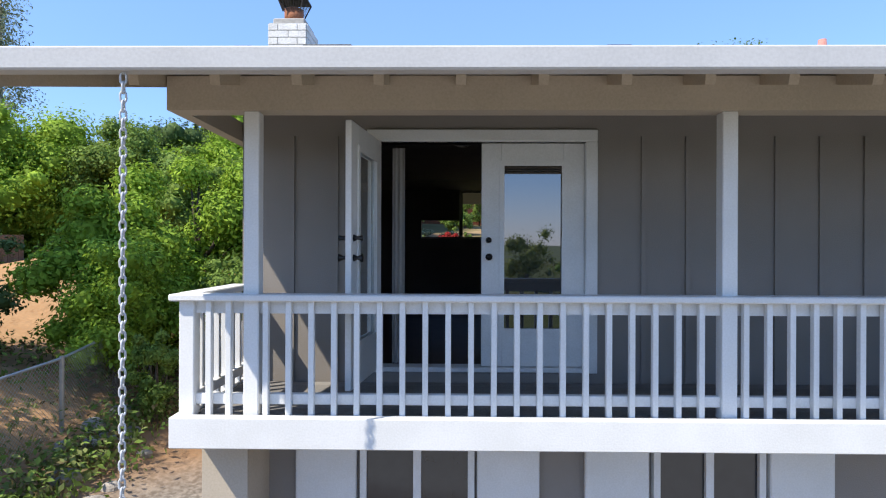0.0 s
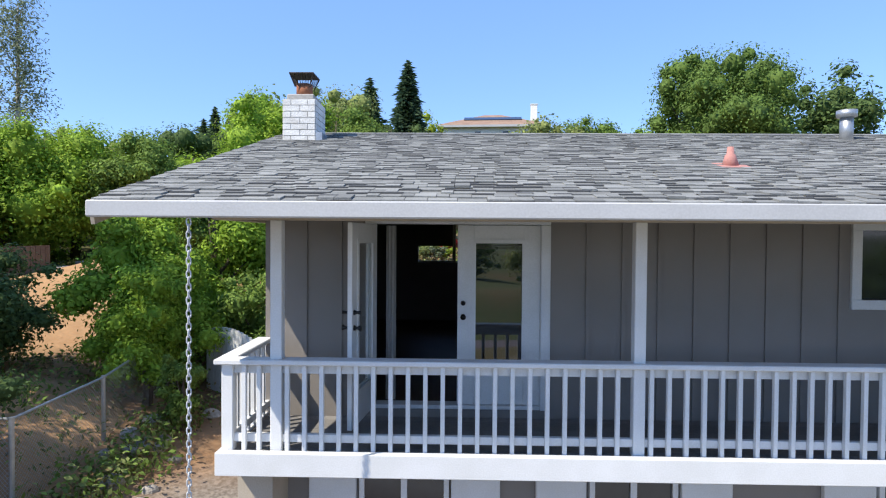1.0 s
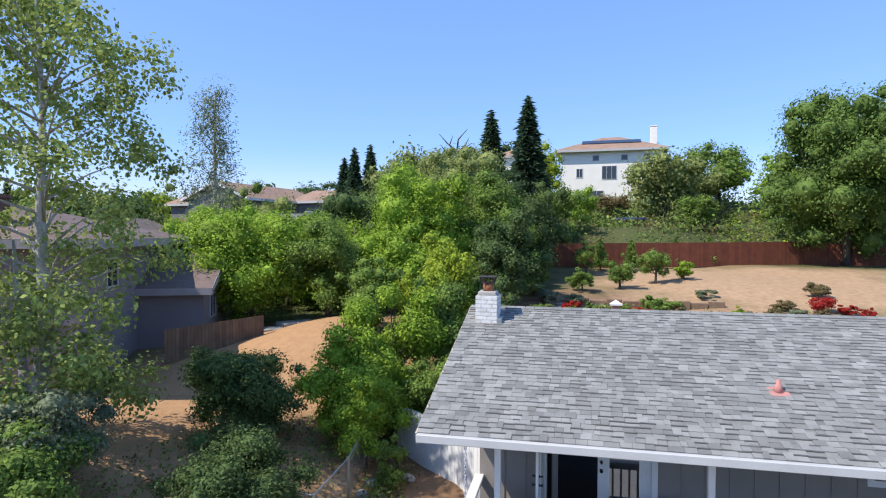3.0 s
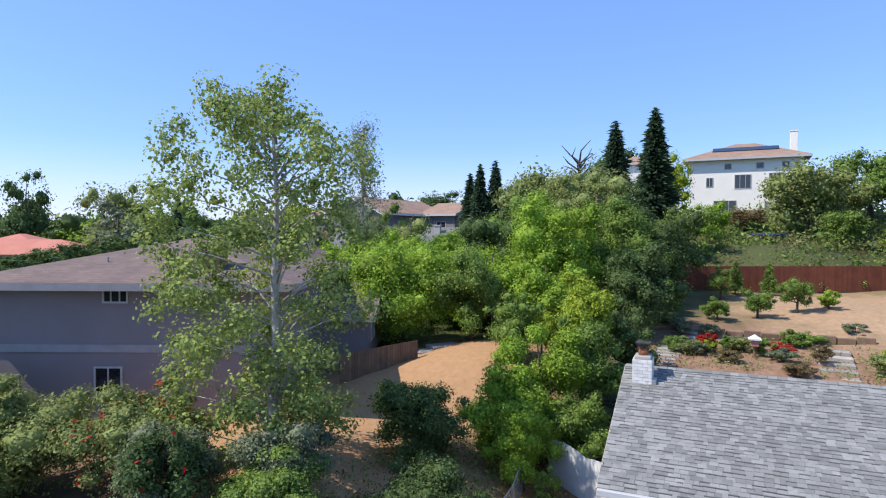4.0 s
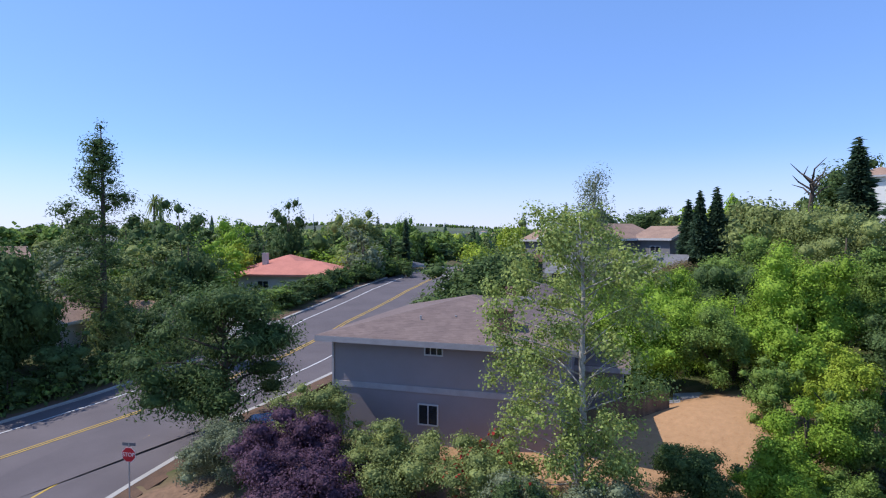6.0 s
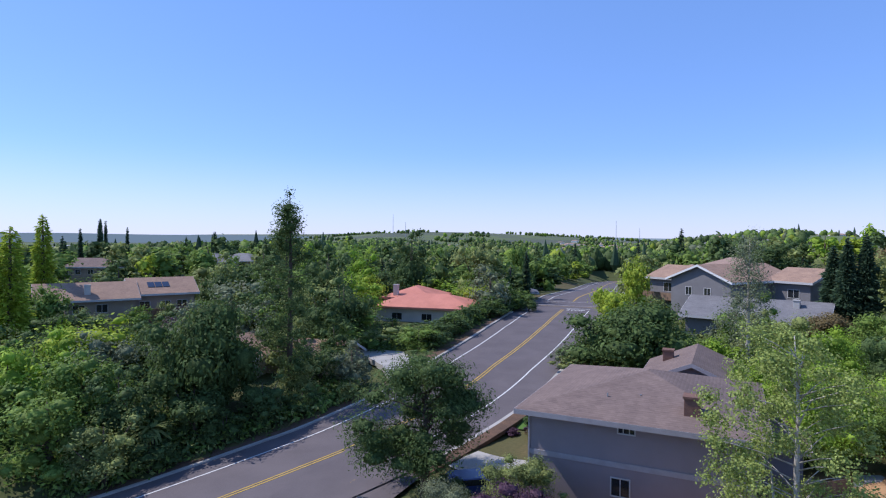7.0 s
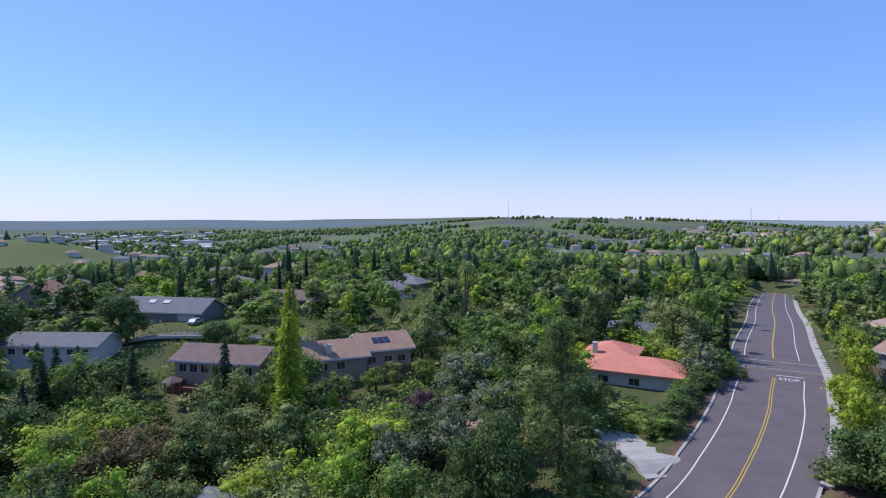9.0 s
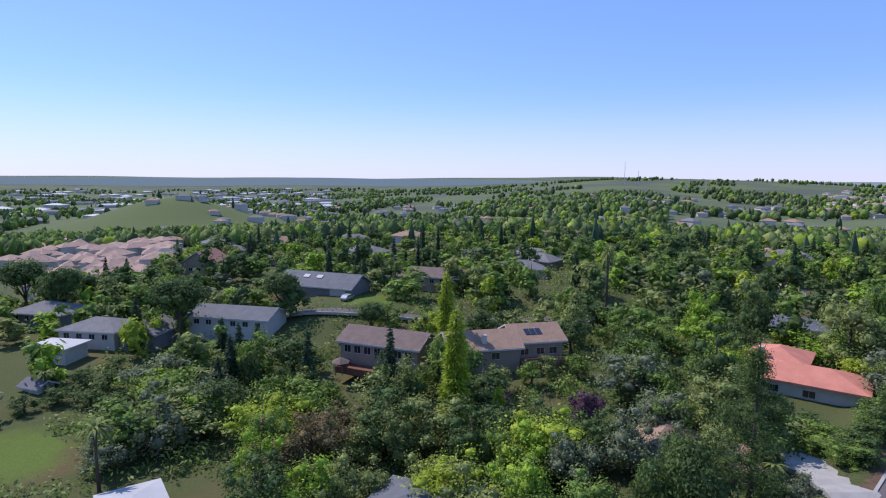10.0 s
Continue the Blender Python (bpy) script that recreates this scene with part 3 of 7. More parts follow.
def leaves(centres, radii, n, size, rng, shell=0.55, aspect=0.55, droop=0.0):
    """Leaf or clump quads round ellipsoid lobes: vertices and faces."""
    centres, radii = np.asarray(centres, float), np.asarray(radii, float)
    w = (radii ** 2).sum(1)
    k = rng.choice(len(centres), n, p=w / w.sum())
    d = rng.normal(size=(n, 3))
    d /= np.linalg.norm(d, axis=1)[:, None]
    rad = np.clip(rng.normal(.93, .5 * (1.08 - shell), n), .25, 1.45)
    pos = centres[k] + d * radii[k] * rad[:, None]
    nor = d + rng.normal(size=(n, 3)) * 0.5 + (0, 0, 0.4)
    nor /= np.linalg.norm(nor, axis=1)[:, None]
    t = np.cross(nor, rng.normal(size=(n, 3)))
    t /= np.linalg.norm(t, axis=1)[:, None] + 1e-9
    t[:, 2] -= droop
    b = np.cross(nor, t)
    s = size * (0.6 + 0.8 * rng.rand(n))[:, None]
    v = np.stack([pos - t * s, pos - b * s * aspect + nor * s * .15, pos + t * s, pos + b * s * aspect + nor * s * .15], 1)
    return v.reshape(-1, 3), np.arange(4 * n).reshape(-1, 4)


def cores(centres, radii, scale, rng):
    """Lumpy solid hearts of the lobes, as quads."""
    vs, fs, n = [], [], 0
    a, b = 6, 4
    for c, r in zip(centres, radii):
        th = np.linspace(0, 2 * np.pi, a, endpoint=False)
        ph = np.linspace(0.25, np.pi - 0.25, b)
        T, P = np.meshgrid(th, ph)
        d = np.stack([np.sin(P) * np.cos(T), np.sin(P) * np.sin(T), np.cos(P)], -1).reshape(-1, 3)
        vs.append(c + d * r * scale * (0.8 + 0.4 * rng.rand(a * b))[:, None])
        for i in range(b - 1):
            for k in range(a):
                fs.append((n + i * a + k, n + i * a + (k + 1) % a, n + (i + 1) * a + (k + 1) % a, n + (i + 1) * a + k))
        n += a * b
    return np.concatenate(vs), np.array(fs)


def crown_mesh(name, centres, radii, n, size, material, seed, core=0.72, shell=0.55, aspect=0.55):
    rng = np.random.RandomState(seed)
    v, f = leaves(centres, radii, n, size, rng, shell, aspect)
    if core:
        v2, f2 = cores(centres, radii, core, rng)
        f = np.vstack([f, f2 + len(v)])
        v = np.vstack([v, v2])
    return np_mesh(name, v, f, material)


def lobes_round(h, r, n, rng, low=0.28, flat=1.0, small=1.0):
    """Lobes that fill an uneven rounded crown on a trunk."""
    c, q = [], []
    mid, half = h * (low + 1) / 2, h * (1 - low) / 2
    for i in range(n):
        d = rng.normal(size=3)
        d /= np.linalg.norm(d)
        s = small * (0.20 + 0.24 * rng.rand())
        k = rng.rand() ** 0.4 * (0.98 - s)
        if i % 4 == 3 and n < 60:
            s, k = s * .75, rng.uniform(.72, .94)
        c.append((d[0] * r * k, d[1] * r * k, mid + d[2] * half * k * flat))
        q.append((r * s * rng.uniform(.8, 1.15), r * s * rng.uniform(.8, 1.15), min(half, r) * s * rng.uniform(.75, .95)))
    return np.array(c), np.array(q)


def trunk_geo(h, top, r, lobes, seed, limbs=6, lean=0.05):
    rng = random.Random(seed)
    g = Geo()
    fork = h * 0.3
    r = min(r, .28)
    pts = [(0, 0, -0.4), (lean * h * .1, 0, fork * .5), (lean * h * .3, lean * h * .2, fork), (lean * h * .4, lean * h * .1, top)]
    g.tube(pts, [r * 1.25, r, r * .85, r * .15], 7)
    for i in range(min(limbs, len(lobes))):
        c = Vector(lobes[i])
        z0 = fork * (0.7 + 0.5 * rng.random())
        a = Vector((lean * h * .2, lean * h * .1, z0))
        m = a.lerp(c, 0.5) + Vector((rng.uniform(-.1, .1) * h * .3, rng.uniform(-.1, .1) * h * .3, -0.03 * h))
        g.tube([a, m, c], [r * .5, r * .32, r * .08], 5)
    return g


PROTO = {}


def broad_proto(key, material, h, r, n, size, lobes=14, low=0.25, seed=1, bark=None, core=0.55, shell=0.5, trunk=0.03, small=1.0):
    """A broadleaf tree, built once per key: its trunk and crown meshes."""
    if key not in PROTO:
        rng = np.random.RandomState(seed)
        c, q = lobes_round(h, r, lobes, rng, low, 1.0, small)
        PROTO[key] = (trunk_geo(h, h * .75, h * trunk, c, seed).mesh("trunk", bark or BARK, True), crown_mesh("crown", c, q, n, size, material, seed, core, shell), h, r)
    return PROTO[key]


def conifer_proto(key, material, h, r, n, size, seed=1, power=1.0, low=0.12):
    if key not in PROTO:
        rng = np.random.RandomState(seed)
        g = Geo().tube([(0, 0, -.4), (0, 0, h * .5), (0, 0, h * .99)], [h * .022, h * .014, h * .003], 7)
        k = int(n)
        z = h * (low + (1 - low) * (1 - np.sqrt(rng.rand(k))) ** 0.9)
        tier = 0.80 + 0.20 * np.sin(z / h * 70 + 3.2 * rng.rand(k)) * rng.rand(k)
        rr = r * (1 - (z / h - low) / (1 - low)) ** power * tier * (0.35 + 0.7 * rng.rand(k) ** 0.5) + 0.03
        a = rng.rand(k) * 2 * np.pi
        rr *= 0.8 + 0.35 * np.sin(a * 3 + z * 2.0) * rng.rand(k)
        pos = np.stack([rr * np.cos(a), rr * np.sin(a), z - 0.12 * rr], 1)
        out = np.stack([np.cos(a), np.sin(a), -0.25 + 0 * a], 1) + rng.normal(size=(k, 3)) * .3
        sd = np.cross(out, rng.normal(size=(k, 3)))
        sd /= np.linalg.norm(sd, axis=1)[:, None]
        s = size * (0.6 + .8 * rng.rand(k))[:, None]
        v = np.stack([pos - out * s, pos + sd * s * .4, pos + out * s, pos - sd * s * .4], 1).reshape(-1, 3)
        PROTO[key] = (g.mesh("trunk", BARK, True), np_mesh("crown", v, np.arange(4 * k).reshape(-1, 4), material), h, r)
    return PROTO[key]


def plant(proto, x, y, h, r, label, name="tree", category="tree", turn=None, z=None, group=""):
    """Stand a tree of a given height and crown radius on the ground."""
    tm, cm, h0, r0 = proto
    ang = RNG.rand() * 360 if turn is None else turn
    z = gz(x, y) if z is None else z
    t = thing(name, label, category, pose(x, y, z, 0, 0, ang) @ Matrix.Diagonal((r / r0, r / r0, h / h0, 1)), group)
    for nm, me in (("trunk", tm), ("crown", cm)):
        if me:
            part(nm, me, None, t)
    return t


def kinds(label, mats, h, r, n, size, count=2, **kw):
    return [broad_proto((label, m.name, i), m, h, r, n, size, seed=11 + 7 * i + len(label), **kw) for m in mats for i in range(count)]

# ---- the house with the balcony ----
WALL_Y, POST_Y, EAVE_Y, RIDGE_Y = 5.35, 4.3, 3.42, 8.2
EAVE_Z, RIDGE_Z, DECK_Z, RAIL_Z = 5.57, 6.86, 3.45, 4.26
XL, XR = -1.36, 13.6
BACK_Y = 12.3
house = thing("house", "two-storey taupe board-and-batten house with white trim and grey shingle roof", "house", pose(0, 0, 0))
DOOR = (-0.31, 1.61, DECK_Z + .08, 5.455)
WIN = (4.77, 6.2, 4.71, 5.42)


def pierced_wall(x0, x1, z0, z1, y, thick, holes):
    """One solid wall along x with rectangular openings (xa, xb, za, zb)."""
    xs = sorted({x0, x1} | {h[0] for h in holes} | {h[1] for h in holes})
    zs = sorted({z0, z1} | {h[2] for h in holes} | {h[3] for h in holes})
    nx, nz = len(xs), len(zs)
    g = Geo()
    g.v = [(x, yy, z) for yy in (y, y + thick) for z in zs for x in xs]
    full = {(i, k) for i in range(nx - 1) for k in range(nz - 1)
            if not any(h[0] <= xs[i] < h[1] and h[2] <= zs[k] < h[3] for h in holes)}
    at = lambda i, k, s: s * nx * nz + k * nx + i
    for i, k in full:
        g.f.append((at(i, k, 0), at(i + 1, k, 0), at(i + 1, k + 1, 0), at(i, k + 1, 0)))
        g.f.append((at(i, k, 1), at(i, k + 1, 1), at(i + 1, k + 1, 1), at(i + 1, k, 1)))
        for di, dk, (a, b) in ((-1, 0, ((i, k + 1), (i, k))), (1, 0, ((i + 1, k), (i + 1, k + 1))), (0, -1, ((i, k), (i + 1, k))), (0, 1, ((i + 1, k + 1), (i, k + 1)))):
            if (i + di, k + dk) not in full:
                g.f.append((at(*a, 0), at(*a, 1), at(*b, 1), at(*b, 0)))
    return g


part("front_wall", pierced_wall(XL, XR, 3.1, 5.95, WALL_Y, .15, (DOOR, WIN)), TAUPE, house)
for x0 in (XL, XR - .15):
    side = Geo()
    side.add([(x0 + o, y, z) for o in (0, .15) for y, z in ((WALL_Y + .15, .4), (BACK_Y, 2.2), (BACK_Y, 5.75), (RIDGE_Y, 6.72), (WALL_Y + .15, 5.95))],
             [(0, 1, 2, 3, 4), (9, 8, 7, 6, 5)] + [(k, 5 + k, 5 + (k + 1) % 5, (k + 1) % 5) for k in range(5)])
    part("side_wall", side, TAUPE, house)
BW = (-0.2, 1.9, 4.75, 5.72)
back = pierced_wall(XL + .15, XR - .15, 2.2, 5.75, BACK_Y - .15, .15, (BW,))
part("back_wall", back, TAUPE, house)
bats = Geo().box(-.02, .02, -.02, 0, 3.3, 5.5)
bat = bats.mesh("batten", TAUPE)
x = XL + .42
while x < XR:
    if not (DOOR[0] - .14 < x < DOOR[1] + .14) and not (WIN[0] - .1 < x < WIN[1] + .1):
        part("batten", bat, None, house).location = (x, WALL_Y, 0)
    x += 0.367
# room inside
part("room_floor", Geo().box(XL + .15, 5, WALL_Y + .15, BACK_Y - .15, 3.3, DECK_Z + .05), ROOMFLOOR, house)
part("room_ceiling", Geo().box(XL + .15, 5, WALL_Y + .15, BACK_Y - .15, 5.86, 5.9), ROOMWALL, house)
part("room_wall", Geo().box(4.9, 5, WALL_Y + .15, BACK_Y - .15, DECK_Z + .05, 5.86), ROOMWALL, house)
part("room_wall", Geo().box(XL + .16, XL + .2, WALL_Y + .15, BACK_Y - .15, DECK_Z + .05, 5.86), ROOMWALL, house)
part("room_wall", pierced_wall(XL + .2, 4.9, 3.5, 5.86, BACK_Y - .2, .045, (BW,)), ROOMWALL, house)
bwin = part("back_window", Geo().box(BW[0], BW[1], BACK_Y - .12, BACK_Y - .06, BW[2], BW[2] + .05).box(.55, .62, BACK_Y - .12, BACK_Y - .06, BW[2] + .05, BW[3] - .05).box(1.15, 1.2, BACK_Y - .12, BACK_Y - .06, BW[2] + .05, BW[3] - .05).box(BW[0], BW[1], BACK_Y - .12, BACK_Y - .06, BW[3] - .05, BW[3]), WHITE, house)
part("blind", Geo().box(BW[0], .55, BACK_Y - .18, BACK_Y - .16, 5.12, BW[3]).box(1.0, BW[1], BACK_Y - .18, BACK_Y - .16, 5.12, BW[3]), ROOMWALL, bwin)
lampg = Geo()
for i in range(5):
    a0, a1 = i * 18, (i + 1) * 18
    lampg.tube([(0.52, 7.2, 5.86 - .13 * math.sin(radians(a0))), (0.52, 7.2, 5.86 - .13 * math.sin(radians(a1)))], [.17 * math.cos(radians(a0)), max(.01, .17 * math.cos(radians(a1)))], 14)
part("ceiling_lamp", lampg, LAMP, house, "white frosted glass dome lamp", True)

# double door
frame_ = Geo().box(DOOR[0], DOOR[0] + .1, WALL_Y - .04, WALL_Y + .15, DOOR[2], DOOR[3]).box(DOOR[1] - .1, DOOR[1], WALL_Y - .04, WALL_Y + .15, DOOR[2], DOOR[3])
frame_.box(DOOR[0], DOOR[1], WALL_Y - .04, WALL_Y + .15, DOOR[3], DOOR[3] + .1).box(DOOR[0] + .1, DOOR[1] - .1, WALL_Y - .02, WALL_Y + .15, DOOR[2], DOOR[2] + .04)
part("door_frame", frame_, WHITE, house, bevel=.006)


def glazed_door(w, h, closed):
    """A glazed leaf hinged at x = 0, in the plane y = 0."""
    d = Geo()
    d.box(0, .17, -.022, .022, 0, h).box(w - .17, w, -.022, .022, 0, h).box(.17, w - .17, -.022, .022, 0, .30).box(.17, w - .17, -.022, .022, h - .17, h)
    leaf = part("door", d, WHITE, house, "white glazed door leaf standing " + ("shut" if closed else "wide open"), bevel=.004)
    b = Geo()
    for y0 in (-.034, .022):
        b.box(.15, .19, y0, y0 + .012, .28, h - .15).box(w - .19, w - .15, y0, y0 + .012, .28, h - .15).box(.19, w - .19, y0, y0 + .012, .28, .32).box(.19, w - .19, y0, y0 + .012, h - .19, h - .15)
    part("glazing_bead", b, WHITE, leaf)
    part("pane", Geo().box(.17, w - .17, -.005, .005, .30, h - .17), COATED if closed else GLASS, leaf).visible_shadow = False
    if closed:
        s = Geo()
        for i in range(4):
            z = h - .25 + i * .018
            s.box(.19, w - .19, .010, .022, z, z + .009)
        part("blind", s, RUST, leaf, "raised slatted blind in the glass")
    for z in (.92, 1.06):
        for sg in (-1, 1):
            kn = Geo().tube([(w - .06, sg * .02, z), (w - .06, sg * .05, z), (w - .06, sg * .085, z)], [.028, .012, .03 if z < 1 else .02], 10)
            part("door_knob", kn, CHROME, leaf, "dark metal knob", True)
    return leaf


LW = (DOOR[1] - DOOR[0] - .2) / 2
right_leaf = glazed_door(LW, DOOR[3] - DOOR[2] - .05, True)
right_leaf.matrix_basis = pose(DOOR[1] - .1, WALL_Y + .04, DOOR[2] + .045, 0, 0, 180)
left_leaf = glazed_door(LW, DOOR[3] - DOOR[2] - .05, False)
left_leaf.matrix_basis = pose(DOOR[0] + .1, WALL_Y - .03, DOOR[2] + .045, 0, 0, -97)
cu_ = Geo()
n_ = 13
for k in range(n_):
    cu_.v += [(-.12 + .11 * k / (n_ - 1), 5.57 + .02 * math.sin(k * 1.5), z) for z in (3.56, 5.44)]
cu_.f = [(2 * k, 2 * k + 2, 2 * k + 3, 2 * k + 1) for k in range(n_ - 1)]
part("curtain", cu_, CURTAIN, house, "pale sheer curtain drawn aside", True)
# upstairs window
wf = Geo()
for a, b, c, d in ((WIN[0] - .1, WIN[1] + .1, WIN[3], WIN[3] + .1), (WIN[0] - .1, WIN[1] + .1, WIN[2] - .1, WIN[2]), (WIN[0] - .1, WIN[0], WIN[2], WIN[3]), (WIN[1], WIN[1] + .1, WIN[2], WIN[3]),
                   (5.45, 5.53, WIN[2], WIN[3])):
    wf.box(a, b, WALL_Y - .035, WALL_Y + .05, c, d)
win = part("window", wf, WHITE, house, bevel=.005)
part("pane", Geo().box(WIN[0], WIN[1], WALL_Y + .06, WALL_Y + .068, WIN[2], WIN[3]), DARKGLASS, win)

# lower storey under the balcony
low = Geo().box(-1.02, XR, 5.0, 5.19, .2, 3.27)
part("lower_wall", low, TAUPE, house)
part("corner_wall", Geo().box(-1.34, -1.02, 4.5, 5.19, .2, 3.27), SOFFIT, house)
for x0, x1 in ((-.80, -.33), (.60, 1.08), (1.43, 1.92), (2.84, 3.33), (4.2, 4.7), (5.6, 6.1)):
    part("white_panel", Geo().box(x0, x1, 4.94, 5.0, .3, 3.265), WHITE, house, bevel=.008)
for x0, x1 in ((-.30, .58), (1.95, 2.80), (4.72, 5.58)):
    f = Geo()
    for a, b in ((x0, x0 + .05), ((x0 + x1) / 2 - .03, (x0 + x1) / 2 + .03), (x1 - .05, x1)):
        f.box(a, b, 4.93, 5.0, .9, 3.2)
    f.box(x0, x1, 4.93, 5.0, 3.2, 3.26).box(x0, x1, 4.93, 5.0, .84, .9)
    w_ = part("window", f, WHITE, house)
    part("pane", Geo().box(x0 + .02, x1 - .02, 4.965, 4.975, .9, 3.2), DARKGLASS, w_)

# balcony
deck = part("balcony", Geo().box(-1.41, XR, 4.15, 4.23, 3.275, 3.475).box(-1.41, -1.33, 4.23, WALL_Y, 3.275, 3.475), WHITE, house, "white balcony edge board", bevel=.006)
brd = Geo().box(-1.33, XR, -.065, .065, 0, .03).mesh("deck_board", DECK)
for i in range(8):
    part("deck_board", brd, None, deck).location = (0, 4.298 + i * .135, DECK_Z - .03)
part("joist", Geo().box(-1.32, XR, 4.24, WALL_Y - .02, 3.29, 3.41), SOFFIT, deck)

railing = thing("balcony_railing", "white painted wooden railing with square balusters", "railing", pose(0, 0, 0))
POSTS = [-0.915, 2.205, 4.97, 7.8, 10.6, 13.4]
pm = Geo().box(-.05, .05, -.05, .05, DECK_Z, 5.46).mesh("post", WHITE, bevel=.006)
for px_ in POSTS:
    part("post", pm, None, railing).location = (px_, POST_Y, 0)
part("corner_post", Geo().box(-1.39, -1.29, 4.25, 4.35, DECK_Z, RAIL_Z - .04), WHITE, railing, bevel=.006)
part("top_rail", Geo().box(-1.44, XR, 4.20, 4.36, RAIL_Z - .045, RAIL_Z), WHITE, railing, bevel=.008)
part("top_rail", Geo().box(-1.44, -1.28, 4.36, WALL_Y, RAIL_Z - .043, RAIL_Z + .002), WHITE, railing, bevel=.008)
part("rail", Geo().box(-1.29, XR, 4.29, 4.33, RAIL_Z - .13, RAIL_Z - .045), WHITE, railing)
part("bottom_rail", Geo().box(-1.29, XR, 4.28, 4.33, 3.53, 3.60), WHITE, railing, bevel=.004)
part("bottom_rail", Geo().box(-1.37, -1.31, 4.35, WALL_Y, 3.53, 3.60), WHITE, railing, bevel=.004)
bal = Geo().box(-.0185, .0185, 4.235, 4.278, 3.46, RAIL_Z - .045).mesh("baluster", WHITE, bevel=.003)
for x in [-1.19, -1.06] + [p + .10 + .1492 * k for p, q in zip(POSTS, POSTS[1:]) for k in range(int((q - p - .15) / .1492) + 1)]:
    part("baluster", bal, None, railing).location = (x, 0, 0)
sb = Geo().box(-1.365, -1.325, -.0185, .0185, 3.46, RAIL_Z - .045).mesh("baluster", WHITE, bevel=.003)
for i in range(6):
    part("baluster", sb, None, railing).location = (0, 4.49 + i * .145, 0)
part("beam", Geo().box(-1.46, XR, 4.22, 4.38, 5.46, 5.68), SOFFIT, house)
part("beam", Geo().box(-1.46, -1.37, 4.38, BACK_Y, 5.46, 5.62), SOFFIT, house)

# roof
slope = math.atan2(RIDGE_Z - EAVE_Z, RIDGE_Y - EAVE_Y)
run = math.hypot(RIDGE_Z - EAVE_Z, RIDGE_Y - EAVE_Y)
RX0, RX1 = -1.99, 14.4
ROOF_F = pose(0, EAVE_Y, EAVE_Z, math.degrees(slope))
ROOF_B = pose(0, 2 * RIDGE_Y - EAVE_Y, EAVE_Z, math.degrees(slope), 0, 180)
roof = part("roof", Geo().box(RX0, RX1, 0, run, -.05, 0, ROOF_F).box(-RX1, -RX0, 0, run, -.05, 0, ROOF_B), UNDERLAY, house)
part("soffit", Geo().box(RX0 + .02, RX1, .04, run, -.08, -.052, ROOF_F).box(-RX1, -RX0 - .02, .04, run, -.08, -.052, ROOF_B), SOFFIT, roof)
raf = Geo().box(-.03, .03, .45, 2.2, -.16, -.082).mesh("rafter", SOFFIT)
for i in range(33):
    ob = part("rafter", raf, None, roof)
    ob.matrix_basis = ROOF_F @ pose(-1.5 + i * .488, 0, 0)
part("gutter", Geo().box(RX0, RX1, EAVE_Y - .10, EAVE_Y, 5.452, 5.572), FASCIA, roof, "pale grey metal gutter", bevel=.01)
rake = Geo().box(RX0 - .03, RX0, -.02, run, -.17, .005, ROOF_F).box(-RX0, -RX0 + .03, -.02, run, -.17, .005, ROOF_B)
part("rake_board", rake, SOFFIT, roof)
# white brick chimney
CX, CY, CW, CD = -1.53, 7.58, .44, .56
chimney = part("chimney", Geo().box(CX - CW / 2, CX + CW / 2, CY - CD / 2, CY + CD / 2, 5.9, 7.2), MORTARW, house, "white painted brick chimney")
for row in range(9):
    z = 6.49 + row * .083
    for face in range(4):
        w = CW if face % 2 == 0 else CD
        cuts = (0, .52, 1) if row % 2 else (0, .24, .76, 1)
        for c, d in zip(cuts, cuts[1:]):
            bk = Geo().box(w * (c - .5) + .005, w * (d - .5) - .005, -.012, .012, -.036, .036).mesh("brick", BRICKW)
            q = ((CX, CY - CD / 2), (CX + CW / 2, CY), (CX, CY + CD / 2), (CX - CW / 2, CY))[face]
            part("brick", bk, None, chimney).matrix_basis = pose(q[0], q[1], z, 0, 0, 90 * face)
part("chimney_cap", Geo().box(CX - .19, CX + .19, CY - .23, CY + .23, 7.2, 7.28), CONCRETE, chimney, bevel=.015)
part("flue_pipe", Geo().tube([(CX, CY, 7.28), (CX, CY, 7.46)], .115, 14), TERRA, chimney, "orange clay flue pipe", True)
guard = part("spark_guard", Geo().box(CX - .17, CX + .17, CY - .19, CY + .19, 7.575, 7.59), RUST, chimney, "weathered steel spark guard lid")
for u, v_ in ((-1, -1), (1, -1), (1, 1), (-1, 1)):
    part("strut", Geo().tube([(CX + .10 * u, CY + .12 * v_, 7.40), (CX + .165 * u, CY + .185 * v_, 7.58)], .008, 5), RUST, guard)
for k in range(9):
    o = -.15 + .0375 * k
    for u in (-1, 1):
        part("wire", Geo().tube([(CX + o * .7, CY + .12 * u, 7.42), (CX + o, CY + .185 * u, 7.575)], .0035, 4), RUST, guard)
        part("wire", Geo().tube([(CX + .10 * u, CY + o * .8, 7.42), (CX + .165 * u, CY + o * 1.1, 7.575)], .0035, 4), RUST, guard)
part("flashing", Geo().box(CX + CW / 2 + .014, CX + CW / 2 + .10, CY - .32, CY + .32, 6.55, 6.74).box(CX - .25, CX + .28, CY - .36, CY - .293, 6.5, 6.60), GALV, chimney)
# vents on the roof


def roof_z(y):
    return EAVE_Z + (y - EAVE_Y) * math.tan(slope)


